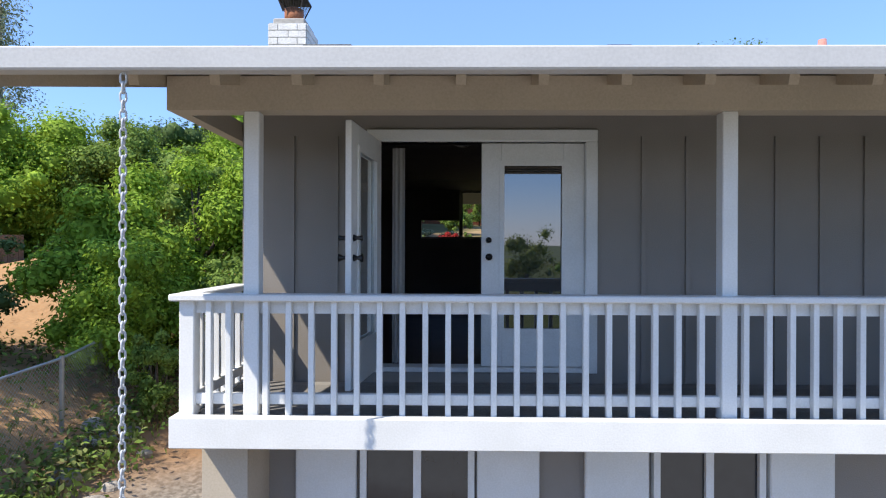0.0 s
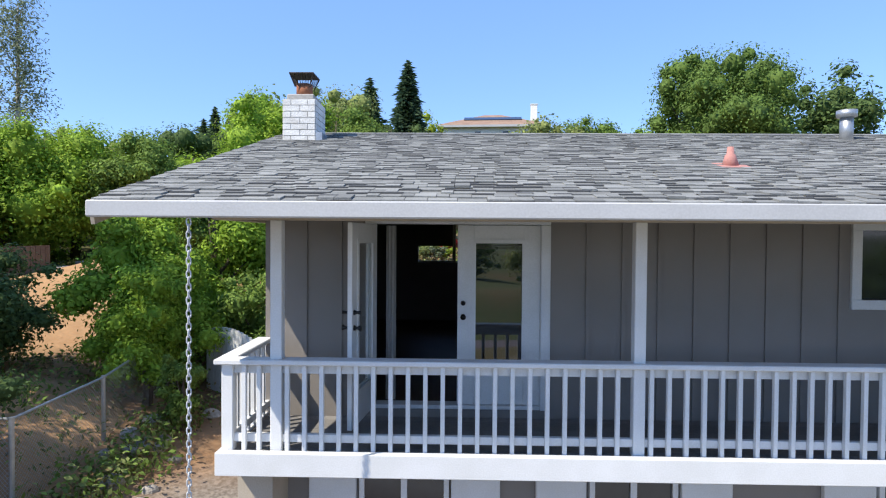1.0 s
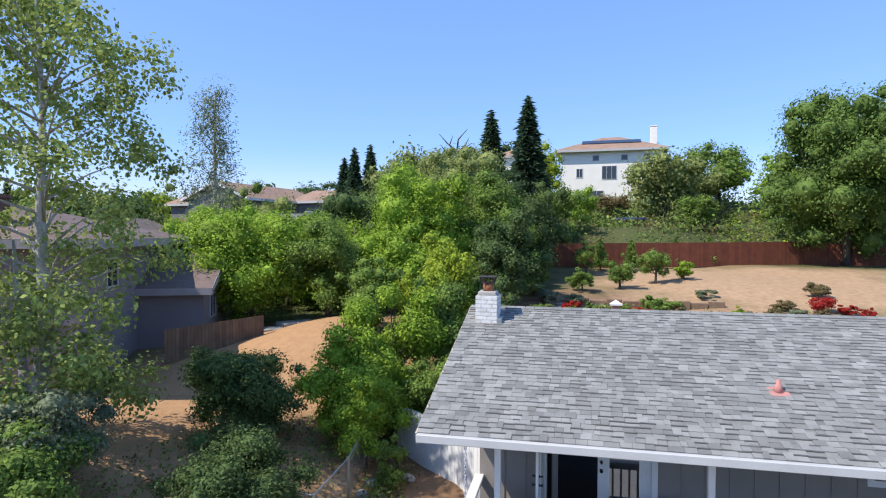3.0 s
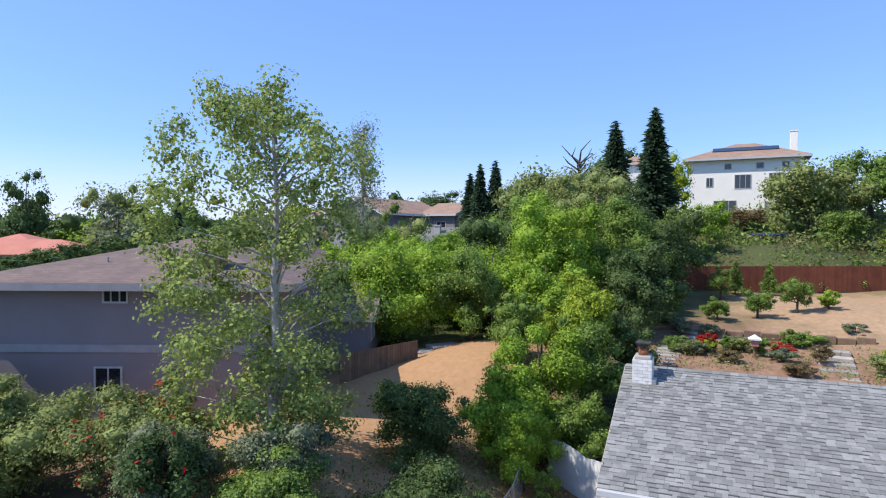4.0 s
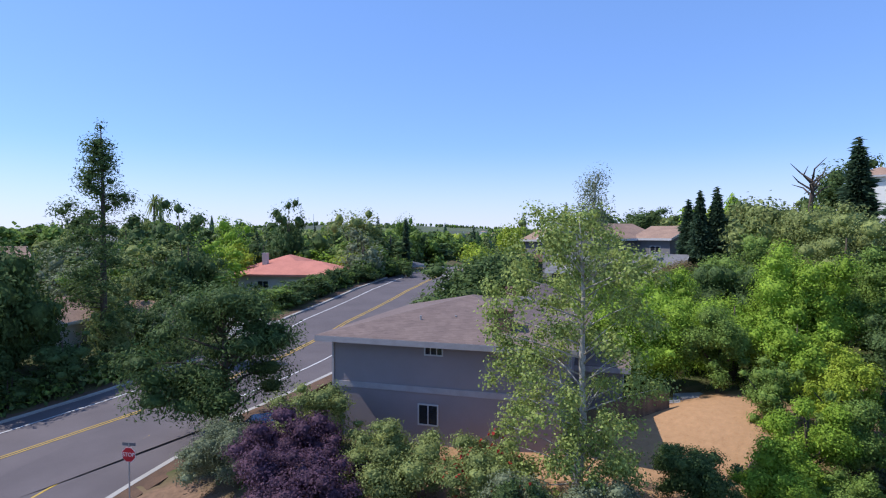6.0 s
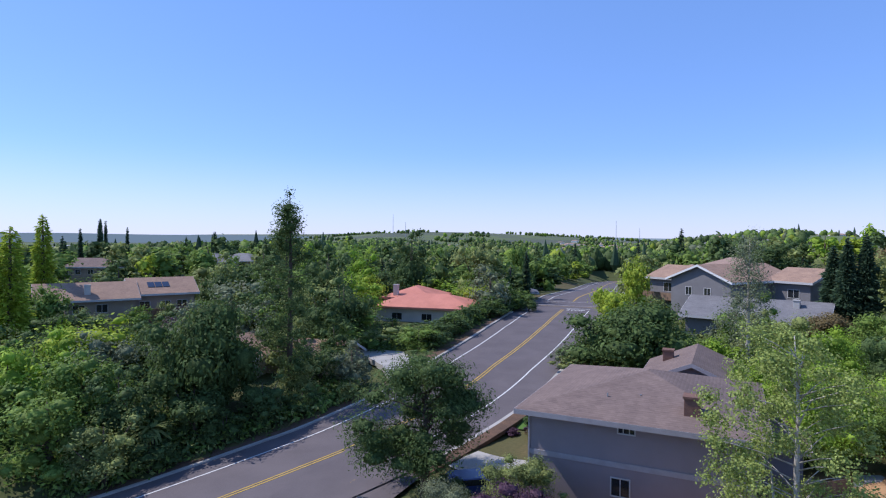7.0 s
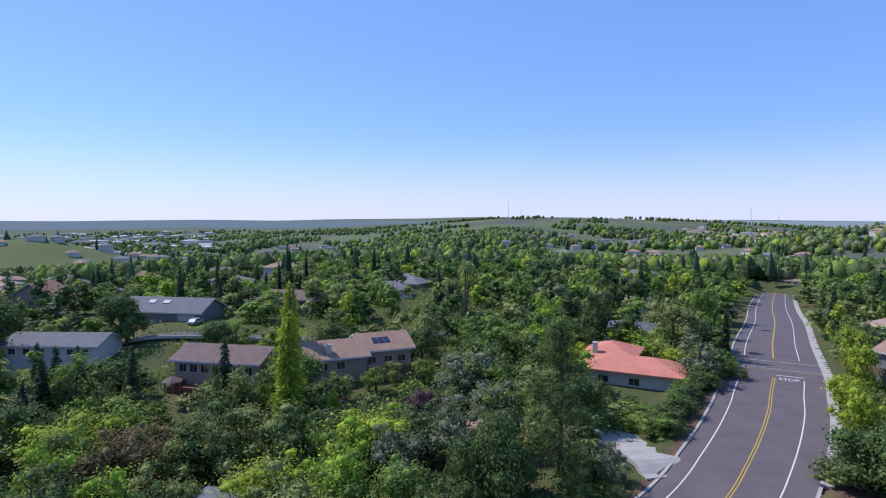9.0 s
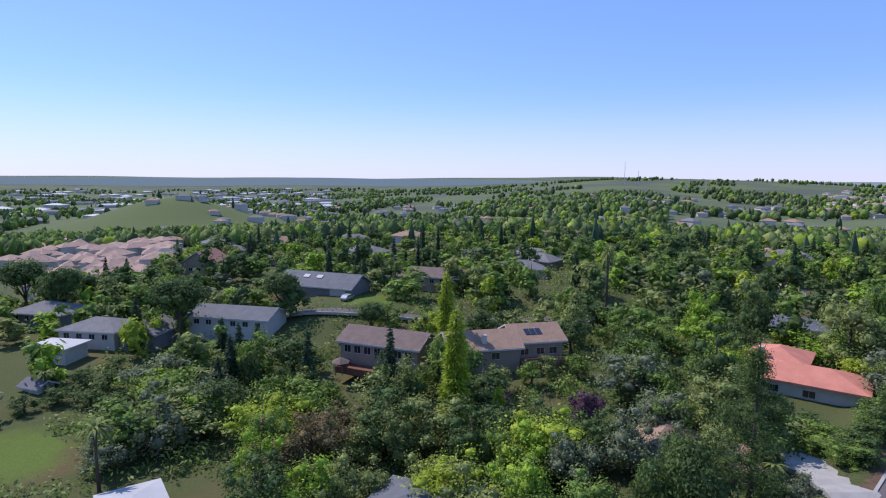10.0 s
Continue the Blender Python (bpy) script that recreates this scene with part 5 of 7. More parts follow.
link_fence = thing("chain_link_fence", "galvanised chain-link fence with steel posts on the slope", "fence", pose(0, 0, 0))
LF = [Vector((-8.4, 6.9, 1.7)), Vector((-5.12, 6.7, 1.65)), Vector((-5.12, 8.7, 1.72)), Vector((-5.5, 11.9, 1.95))]
for i, q in enumerate(LF):
    part("post", Geo().tube([q, q + Vector((0, 0, 1.3))], .035, 10), GALV, link_fence)
for a, b in zip(LF, LF[1:]):
    part("top_rail", Geo().tube([a + Vector((0, 0, 1.27)), b + Vector((0, 0, 1.27))], .02, 8), GALV, link_fence)
    d = b - a
    n = int(d.length / .065)
    g = Geo()
    k_ = 1.22 / d.length
    for i in range(-int(1.22 / .065), n):
        for sg in (0, 1):
            s0, s1 = i / n, i / n + k_
            t0, t1 = max(0, -s0 / k_), min(1, (1 - s0) / k_)
            if t1 > t0:
                p = [a + d * ((s0 + k_ * t) if not sg else 1 - (s0 + k_ * t)) + Vector((0, 0, .03 + 1.22 * t)) for t in (t0, t1)]
                g.tube(p, .0022, 3)
    part("mesh", g, GALV, link_fence)

for k in range(16):
    rr_ = random.Random(60 + k)
    x, y = -4.5 + rr_.uniform(-.5, .7), 6.6 + rr_.random() * 4.2
    g = Geo()
    s_ = rr_.uniform(.10, .22)
    ring_ = [(rr_.uniform(.75, 1.1), rr_.uniform(.75, 1.1)) for _ in range(4)]
    g.tube([(0, 0, -.5 * s_), (0, 0, -.1 * s_), (0, 0, .35 * s_), (0, 0, .6 * s_)], [s_ * .6, s_ * ring_[0][0], s_ * .8 * ring_[1][0], s_ * .3], 7)
    rock = new("rock", g.mesh("rock", STONE, bevel=.02))
    rock.matrix_basis = pose(x, y, gz(x, y) + .03, 0, 0, 40 * k) @ Matrix.Diagonal((1.3, 1, 1, 1))
    tagged(rock, "rough grey garden rock on the soil", "rock", "rocks on the bank")

# ---- garden behind the house ----
steps = thing("garden_steps", "pale stone garden steps with dark timber risers", "steps", pose(5.25, 20.9, 3.92, 0, 0, -5))
for i in range(6):
    part("step", Geo().box(-.72 + .02 * i, .72 + .02 * i, i * 1.0, i * 1.0 + .62, -.3, .10 + .12 * i), STONE, steps, bevel=.02)
    part("riser", Geo().box(-.76 + .02 * i, .76 + .02 * i, i * 1.0 + .62, i * 1.0 + 1.0, -.3, .06 + .12 * i), OLDWOOD, steps, "dark weathered timber")
bird = thing("birdhouse", "white birdhouse feeder on a short post with red side", "birdhouse", pose(2.3, 24.6, 4.3))
part("post", Geo().tube([(0, 0, 0), (0, 0, .55)], .05, 8), OLDWOOD, bird)
part("box", Geo().box(-.17, .17, -.17, .17, .55, .85), PINK, bird)
part("roof", Geo().box(-.28, .28, -.28, .28, .85, .92).tube([(0, 0, .92), (0, 0, 1.1)], [.3, .02], 4), WHITE, bird)
retain = thing("retaining_wall", "low timber retaining wall in the garden", "wall", pose(0, 0, 0))
for i in range(12):
    part("timber", Geo().box(-2.2 + i * .85, -1.4 + i * .85, 27.8 + .05 * (i % 3), 28.1, 4.3, 5.0 + .08 * (i % 2)), OLDWOOD, retain, bevel=.02)
path_ = Geo()
for i in range(10):
    path_.box(-2.6 + .12 * i, -1.3 + .12 * i, 22 + i * .62, 22.55 + i * .62, gz(-2, 22 + i * .6) - .2, gz(-2, 22 + i * .6) + .07)
tagged(new("garden_path", path_.mesh("garden_path", CONCRETE)), "pale paved garden path", "path", kind="structure")
slabs = thing("patio_slabs", "pale concrete slabs on the dirt yard", "slab", pose(0, 0, 0))
for x0, y0, a in ((-15.6, 18.2, 20), (-14.4, 19.0, 32), (-13.3, 20.0, 40), (-12.6, 21.2, 50)):
    part("slab", Geo().box(-.85, .85, -.5, .5, -.2, .1, pose(x0, y0, gz(x0, y0), 0, 0, a)), CONCRETE, slabs, bevel=.02)
tramp = thing("trampoline", "round trampoline with blue edge pad on steel legs", "trampoline", pose(6.3, 60, gz(6.3, 60)))
part("mat", Geo().tube([(0, 0, .78), (0, 0, .8)], 1.5, 20), RUBBER, tramp)
part("edge_pad", Geo().tube([(1.65 * math.cos(radians(15 * k)), 1.65 * math.sin(radians(15 * k)), .82) for k in range(25)], .14, 6), CARBLUE, tramp)
for k in range(6):
    part("leg", Geo().tube([(1.6 * math.cos(radians(60 * k)), 1.6 * math.sin(radians(60 * k)), y) for y in (-.2, .8)], .04, 6), GALV, tramp)

# ---- street things ----
SX, SY = -31.3, -2.1
sz = gz(SX, SY)
stop = thing("stop_sign", "red octagonal stop sign on a steel post at the corner", "road sign", pose(SX, SY, sz, 0, 0, 32))
part("post", Geo().box(-.03, .03, -.02, .02, -.2, 2.9), GALV, stop)
octo = [(.36 * math.cos(radians(22.5 + 45 * k)), .36 * math.sin(radians(22.5 + 45 * k))) for k in range(8)]
sg = part("sign_plate", Geo().prism(octo, -.006, .006, pose(0, -.03, 2.35, 90)), SIGNRED, stop)
part("border", Geo().prism([(x * 1.06, y * 1.06) for x, y in octo], -.004, .004, pose(0, -.022, 2.35, 90)), WHITE, sg)
lettering("STOP", .27, pose(0, -.04, 2.35, 90), WHITE, sg)
part("name_plate", Geo().box(-.35, .35, -.01, .01, 2.78, 2.93), GREYROOF, stop)


def car(label, x, y, rot, paint, van=False):
    z = gz(x, y) if not van else van
    c = thing("car", label, "car", pose(x, y, z, 0, 0, rot))
    prof = [(-2.2, .35), (-2.2, .85), (-1.6, .95), (-1.1, 1.42), (.9, 1.45), (1.7, .98), (2.2, .9), (2.25, .4)]
    g = Geo()
    n = len(prof)
    g.add([(px_, -.85, pz) for px_, pz in prof] + [(px_, .85, pz) for px_, pz in prof], [tuple(range(n)), tuple(range(n, 2 * n))[::-1]] + [(k, n + k, n + (k + 1) % n, (k + 1) % n) for k in range(n)])
    part("body", g, paint, c, bevel=.06)
    part("windows", Geo().add([(-1.45, s, 1.0) for s in (-.86, .86)] + [(-1.05, s, 1.36) for s in (-.86, .86)] + [(.85, s, 1.38) for s in (-.86, .86)] + [(1.45, s, 1.0) for s in (-.86, .86)],
                              [(0, 2, 4, 6), (1, 7, 5, 3)]), DARKGLASS, c)
    part("windscreen", Geo().add([(1.66, -.7, 1.03), (1.66, .7, 1.03), (1.0, .66, 1.42), (1.0, -.66, 1.42)], [(0, 1, 2, 3)]), DARKGLASS, c)
    for wx in (-1.35, 1.4):
        for wy in (-.8, .8):
            w_ = part("wheel", Geo().tube([(wx, wy - .1, .33), (wx, wy + .1, .33)], .33, 14), RUBBER, c)
            part("rim", Geo().tube([(wx, wy - .11, .33), (wx, wy + .11, .33)], .2, 10), GALV, w_)
    return c


car("blue car parked beyond the bushes", -30.3, 5.2, 60, CARBLUE)
car("silver car parked in the driveway", -158.5, -17.5, 140, CARSILVER)

van = thing("van", "white panel van parked in the side street", "van", pose(-28.3, -8.4, gz(-28.3, -8.4) + .25, 0, 0, 62))
part("body", Geo().prism([(-2.4, -.95), (2.0, -.95), (2.5, -.7), (2.5, .7), (2.0, .95), (-2.4, .95)], .35, 2.15), CARWHITE, van, bevel=.12)
part("windscreen", Geo().box(2.45, 2.52, -.65, .65, 1.25, 1.85), DARKGLASS, van)
for wx in (-1.6, 1.6):
    for wy in (-.9, .9):
        part("wheel", Geo().tube([(wx, wy - .1, .05), (wx, wy + .1, .05)], .36, 14), RUBBER, van)

# ---- trees and shrubs near the house ----


def bush(x, y, h, r, material, label, n=9000, size=.07, seed=1, z=None, lobes=12, core=.7, bark=None, low=.0, name="shrub", category="shrub", aspect=.55):
    return plant(broad_proto(("bush", seed, x), material, h, r, int(n * 1.75), size * .62, lobes * 3, low, seed, bark, core, .6, .03, .8), x, y, h, r, label, name, category, 0, z)


def bloom(parent, h, r, n, size, material, seed):
    rng = np.random.RandomState(seed)
    c, q = lobes_round(h, r, 24, rng, 0)
    part("flower_cluster", crown_mesh("flowers", c, q, n, size, material, seed + 1, 0, .95, .9), None, parent, "red flowers")["kind"] = "stuff"


# round and spreading trees at the edge of the dirt yard
bush(-5.9, 14.8, 4.9, 2.0, L_BRIGHT, "rounded bright green tree on the slope", 16000, .09, 21, name="tree", category="tree", lobes=8, low=-.06)
bush(-4.3, 16.2, 4.6, 1.7, L_GREEN, "dark green tree with yellow-green tips", 10000, .09, 22, name="tree", category="tree", lobes=10, low=-.06)
bush(-5.2, 19.0, 4.9, 1.9, L_LIME, "yellow-green leafy tree on the slope", 9000, .10, 23, name="tree", category="tree", lobes=11, low=-.06)
bush(-11.5, 22.4, 5.3, 2.4, L_GREEN, "clipped round green tree with thin trunk", 14000, .10, 24, name="tree", category="tree", lobes=9, low=.1)
bush(-6.1, 12.0, 3.7, 1.7, L_BRIGHT, "leafy bright green shrub above the fence", 14000, .09, 25, lobes=13)
bush(-5.4, 10.6, 3.0, 1.3, L_BRIGHT, "leafy green shrub beside the fence", 9000, .07, 33, lobes=10)
bush(-15.5, 21.8, 6.6, 3.9, L_BRIGHT, "wide bright green fruit tree", 22000, .11, 26, name="tree", category="tree", lobes=22, low=.0, core=.6)
bush(-20.5, 25, 6.2, 3.2, L_BRIGHT, "bright green spreading tree", 12000, .12, 27, name="tree", category="tree", lobes=16, low=-.06)
bush(-9.0, 30.0, 8.3, 4.0, L_BRIGHT, "tall dense green tree", 22000, .13, 28, name="tree", category="tree", lobes=18, low=-.06)
bush(-5.0, 33.4, 7.4, 3.0, L_GREEN, "large dark olive-green tree", 22000, .13, 29, name="tree", category="tree", lobes=18, low=-.06)
bush(-2.8, 30.5, 3.5, 1.8, L_GREEN, "dark shady tree beside the garden", 12000, .12, 30, name="tree", category="tree", lobes=12, low=-.06)
bush(-13, 33, 8.0, 4.0, L_DARK, "dark green tree up the slope", 10000, .13, 31, name="tree", category="tree", lobes=14, low=-.06)
bush(-9.5, 44, 12.0, 4.5, L_OLIVE, "tall brown-green willow-like tree", 16000, .16, 32, name="tree", category="tree", lobes=18, low=-.06)
for k, (x, y, h, r, m_, lb) in enumerate(((-12, 27, 6.4, 3.6, L_BRIGHT, "dense green tree above the dirt yard"), (-17, 29, 6.0, 3.6, L_BRIGHT, "bright green tree above the dirt yard"), (-3.2, 26.6, 5.5, 2.4, L_DARK, "dark tree beside the garden path"),
                                          (-7.5, 38, 10, 4.2, L_OLIVE, "tall olive-green tree behind the yard"), (-13.5, 40, 9, 4.2, L_GREEN, "tall green tree behind the yard"), (-19.5, 37, 7, 3.8, L_BRIGHT, "bright green tree behind the yard"),
                                          (-2.6, 36, 7.0, 3.0, L_DARK, "dark tree at the end of the fence"), (-8.0, 24.2, 5.4, 2.4, L_BRIGHT, "green tree at the top of the dirt"), (-7.8, 18.4, 3.6, 1.6, L_GREEN, "small green tree on the slope"),
                                          (-3.4, 20.2, 3.6, 1.6, L_DARK, "dark shrub beside the garden path"), (-4.0, 13.2, 2.6, 1.4, L_GREEN, "leafy shrub behind the white fence"))):
    bush(x, y, h, r, m_, lb, 9000 if h > 4 else 5000, .13 if h > 4 else .08, 300 + k, lobes=14, low=-.06, name="tree" if h > 4 else "shrub", category="tree" if h > 4 else "shrub")
for k, (x, y, h, r, m_) in enumerate(((-24, 37, 8.5, 3.6, L_OLIVE), (-28.5, 42, 9, 4.0, L_GREEN), (-20.5, 31.5, 7.2, 3.4, L_BRIGHT))):
    bush(x, y, h, r, m_, "leafy tree below the grey house", 9000, .13, 330 + k, lobes=14, low=-.06, name="tree", category="tree")
# shrubs along the fence below
bush(-8.8, 10.2, 2.9, 2.0, L_DARK, "spiky dark green shrub with reddish tips", 14000, .075, 41, lobes=16, core=.55)
bush(-10.2, 4.7, 2.2, 1.6, L_GREY, "grey-green shrub below the yard", 9000, .07, 42, lobes=12)
bush(-12.6, 3.4, 2.2, 1.5, L_GREY, "grey-green feathery shrub on the bank", 9000, .07, 43, lobes=12)
b_ = bush(-15.0, 4.2, 2.9, 2.1, L_OLIVE, "green shrub with red flowers", 13000, .08, 44, lobes=14)
bloom(b_, 2.9, 2.1, 420, .075, L_RED, 44)
b_ = bush(-12.0, 2.6, 2.4, 1.3, L_DARK, "dark shrub with red flowers", 8000, .08, 45, lobes=12)
bloom(b_, 2.4, 1.3, 120, .075, L_RED, 45)
bush(-18.2, 3.0, 3.5, 2.5, L_OLIVE, "large rounded olive-green shrub", 15000, .085, 46, lobes=14)
bush(-24.2, 3.7, 3.7, 2.5, L_OLIVE, "light green shrub by the corner", 12000, .085, 47, lobes=14)
bush(-22.6, .8, 3.6, 2.8, L_PURPLE, "dark purple-leaved plum shrub", 15000, .085, 48, lobes=16)
bush(-19.6, -.6, 3.4, 2.5, L_PURPLE, "dark purple-leaved plum shrub", 15000, .085, 49, lobes=16)
bush(-27.6, 1.1, 3.4, 2.6, L_GREY, "silvery grey-green shrub at the corner", 13000, .08, 50, lobes=14)
bush(-29.8, 2.8, 2.6, 1.5, L_DARK, "small dark shrub by the kerb", 6000, .08, 51, lobes=8)
bush(-6.6, 6.0, 2.5, 1.7, L_DARK, "dark leafy shrub behind the chain-link fence", 12000, .06, 52, lobes=14)
bush(-9.5, 3.8, 2.2, 1.5, L_GREEN, "green leafy shrub on the slope", 10000, .07, 53, lobes=12)
bush(-5.4, 4.4, .9, .55, L_GREEN, "small bright conical shrub", 5000, .035, 54, lobes=7)
bush(-4.2, 6.4, .6, .45, L_GREEN, "small green weed clump", 3000, .04, 55, lobes=6)
bush(-4.3, 9.7, 1.6, .5, L_GREEN, "climbing vine against the white fence", 3000, .05, 56, lobes=9)
bush(-7.6, 14.4, 1.2, .8, L_PURPLE, "low lavender clump on the bank", 3000, .05, 57, lobes=7)
bush(-2.8, 16.5, 1.2, 1.3, L_GREY, "low grey-green rockery shrub", 5000, .06, 58, lobes=9)
# garden planting
for k, (x, y, h, r, m_, lb) in enumerate(((0.2, 25.2, .9, .6, L_RED, "red flowering shrub"), (1.6, 26.2, .7, .6, L_GREY, "grey-green garden shrub"), (-.8, 24.2, .9, .8, L_OLIVE, "rounded garden shrub"),
                                          (3.4, 24.0, .7, .7, L_GREY, "grey lavender shrub"), (1.0, 23.0, .6, .7, L_BROWN, "brown dry shrub"), (4.2, 27.2, .9, .7, L_GREEN, "green garden shrub"),
                                          (8.2, 24.5, .7, .9, L_GREY, "grey-green shrub by the steps"), (9.6, 25.8, .7, .5, L_BROWN, "brown shrub"), (11.0, 24.2, .8, .9, L_RED, "red flowering shrub by the steps"),
                                          (3.0, 31.6, 2.2, 1.0, L_GREEN, "small orange tree"), (5.2, 33.0, 2.4, 1.1, L_GREEN, "small citrus tree"), (7.0, 34.0, 1.2, .7, L_BRIGHT, "bright green shrub"),
                                          (1.2, 36.6, 2.6, 1.0, L_GREEN, "young green tree"), (13, 30, .8, .8, L_BROWN, "dry brown shrub"), (0.8, 30.0, 1.4, .9, L_GREEN, "green garden bush"))):
    bush(x, y, h, r, m_, lb + " in the garden", 2500, .07, 70 + k, lobes=8)
garden_mats = (L_GREY, L_RED, L_OLIVE, L_BROWN, L_GREEN, L_GREY, L_LIME)
garden_words = ("grey-green", "red flowering", "olive-green", "dry brown", "green", "silvery", "yellow-green")
for k in range(26):
    x, y = RNG.uniform(-2.5, 14), RNG.uniform(21, 30)
    bush(x, y, .5 + .6 * RNG.rand(), .4 + .5 * RNG.rand(), garden_mats[k % 7], garden_words[k % 7] + " low shrub in the garden bed", 1300, .06, 400 + k, lobes=6)
for k, (x, y) in enumerate(((4.4, 39.6), (7.9, 42.6), (10.4, 43.4), (2.2, 38.6))):
    plant(conifer_proto("sapling", L_GREEN, 2.6, .8, 1500, .10, 5, .8), x, y, 2.4, .75, "young conifer against the fence", "sapling")
# on the hill
for x, y, h, r in ((-10.4, 74, 14.8, 3.6), (-4.9, 65.4, 14.2, 3.6), (-24.7, 60.8, 10.8, 2.2), (-23.0, 61.6, 11.2, 2.3), (-26.6, 62.4, 9.6, 2.2)):
    plant(conifer_proto("redwood", L_CONIFER, 16, 2.6, 7500, .30, 3, .72, .03), x, y, h, r, "tall dark narrow conifer on the hill", "conifer")
big = broad_proto("bigpine", L_DEEP, 14, 7.5, 60000, .115, 220, -.02, 61, None, .6, .55, .03, .5)
plant(big, 20.2, 44.5, 14.2, 7.0, "huge rounded dense pine beyond the fence")
mid_big = broad_proto(("hill", "pine"), L_PINE, 9, 4, 6500, .17, 30, -.05, 77)
plant(mid_big, 34, 52, 10, 5, "dense rounded pine beside the big one")
for k, (x, y, h, r, m_, lb) in enumerate(((9.8, 62, 9.4, 4.4, L_OLIVE, "willowy olive-green tree before the white house"), (14, 66, 6, 3, L_OLIVE, "olive-green tree on the hillside"), (17, 70, 9, 4, L_GREEN, "green tree on the hill"),
                                          (1.0, 58, 4.5, 2.2, L_BRIGHT, "bright green tree behind the fence"), (-3.5, 72, 9, 3.2, L_LIME, "lime-green tree beside the conifers"), (4.5, 64, 3.0, 2.4, L_BROWN, "brown leafy shrub on the hillside"),
                                          (12, 57, 4, 2.2, L_GREEN, "green tree on the hillside"), (-13.7, 47.2, 12.4, 4.6, L_OLIVE, "tall willowy brown-green tree on the hillside"), (-8, 52, 9.5, 4.0, L_DARK, "dense dark tree on the hillside"), (-1.5, 50, 6, 3, L_GREEN, "round green tree on the hillside"),
                                          (-20, 66, 11, 4.5, L_OLIVE, "brown-green tree on the hillside"), (-24, 52, 5.5, 3.2, L_BROWN, "bare brownish tree on the slope"), (-18, 48, 7, 3.5, L_GREEN, "green tree on the hillside"), (-26.8, 93.4, 9.8, 5, L_BROWN, "reddish-brown tree on the ridge"),
                                          (-46, 97.7, 9.4, 6, L_DARK, "dark oak on the ridge"), (-15, 110, 15, 7, L_DARK, "dark oak on the ridge"), (-20, 40, 6, 3.2, L_BRIGHT, "bright green tree on the hillside"), (22, 60, 5, 3, L_LIME, "lime-green tree on the hillside"),
                                          (-25.5, 32, 6, 3, L_BRIGHT, "green tree beside the house"), (-29, 36, 6, 3, L_GREEN, "green tree on the hillside"))):
    plant(broad_proto(("hill", m_.name), m_, 9, 4, 6500, .17, 30, -.05, 80 + k), x, y, h, r, lb)

# tall sycamore beside the mauve house
rng_s = np.random.RandomState(5)
SC = []
for z in np.linspace(.8, 11.1, 190):
    a, k = rng_s.rand() * 6.28, rng_s.rand() ** .5 * (2.7 if z < 4 else 3.2 if z < 9.2 else 3.2 - .9 * (z - 9.2))
    SC.append((k * math.cos(a) - .25, k * math.sin(a), z))
syc = thing("sycamore_tree", "tall thin sycamore with pale mottled trunk and sparse leaves", "tree", pose(-11.9, 6.5, 3.3))
tg_ = Geo().tube([(0, 0, -.3), (-.05, 0, 1.0), (.15, .05, 3), (.1, 0, 5.5), (.1, .1, 8), (-.1, .1, 11.0)], [.26, .2, .15, .11, .07, .02], 9)
tg_.tube([(-.05, 0, .8), (-.5, .1, 1.4), (-.75, .2, 3.2), (-1.0, .3, 5)], [.13, .11, .09, .03], 7)
for i, c in enumerate(SC[::3]):
    z0 = max(.9, c[2] - 1.1)
    tg_.tube([(.15, .05, z0), (c[0] * .5 + .1, c[1] * .5, c[2] - .45), c], [.04, .022, .006], 5)
part("trunk", tg_, PALEBARK, syc, "pale mottled bark", True)
part("crown", crown_mesh("crown", np.array(SC), np.array([(.44, .44, .36)] * len(SC)), 34000, .058, L_SYC, 9, 0, .1, .75), None, syc)
# grey gum far up the yard
gum = thing("gum_tree", "tall wispy grey-leaved gum tree", "tree", pose(-24.3, 32.3, gz(-24, 32)))
GC = [(rng_s.uniform(-1, 1) * 2.7 * (1 - z / 20), rng_s.uniform(-1, 1) * 2.7 * (1 - z / 20), z) for z in np.linspace(3, 14.5, 34)]
gg = Geo().tube([(0, 0, -.3), (.1, 0, 5), (0, .1, 10), (.1, 0, 14.5)], [.24, .17, .10, .02], 8)
for c in GC:
    gg.tube([(.05, 0, c[2] - 1.2), c], [.05, .01], 5)
part("trunk", gg, PALEBARK, gum, "", True)
part("crown", crown_mesh("crown", np.array(GC), np.array([(.9, .9, .9)] * len(GC)), 8000, .10, L_GREY, 19, 0, .1, .4), None, gum)
# dead tree on the ridge
dead = thing("dead_tree", "bare dead tree on the ridge", "tree", pose(-16, 78, gz(-16, 78)))
dg = Geo().tube([(0, 0, -.3), (0, 0, 8), (.3, 0, 11)], [.4, .3, .2], 7)
for k in range(11):
    a = 2.4 * k
    z0 = 9 + .25 * k
    m1 = (1.4 * math.cos(a), 1.4 * math.sin(a), z0 + 1.2)
    dg.tube([(.2, 0, z0), m1, (2.4 * math.cos(a + .5), 2.4 * math.sin(a + .5), z0 + 1.6 + .1 * k)], [.16, .10, .03], 5)
part("trunk", dg, BARK, dead)

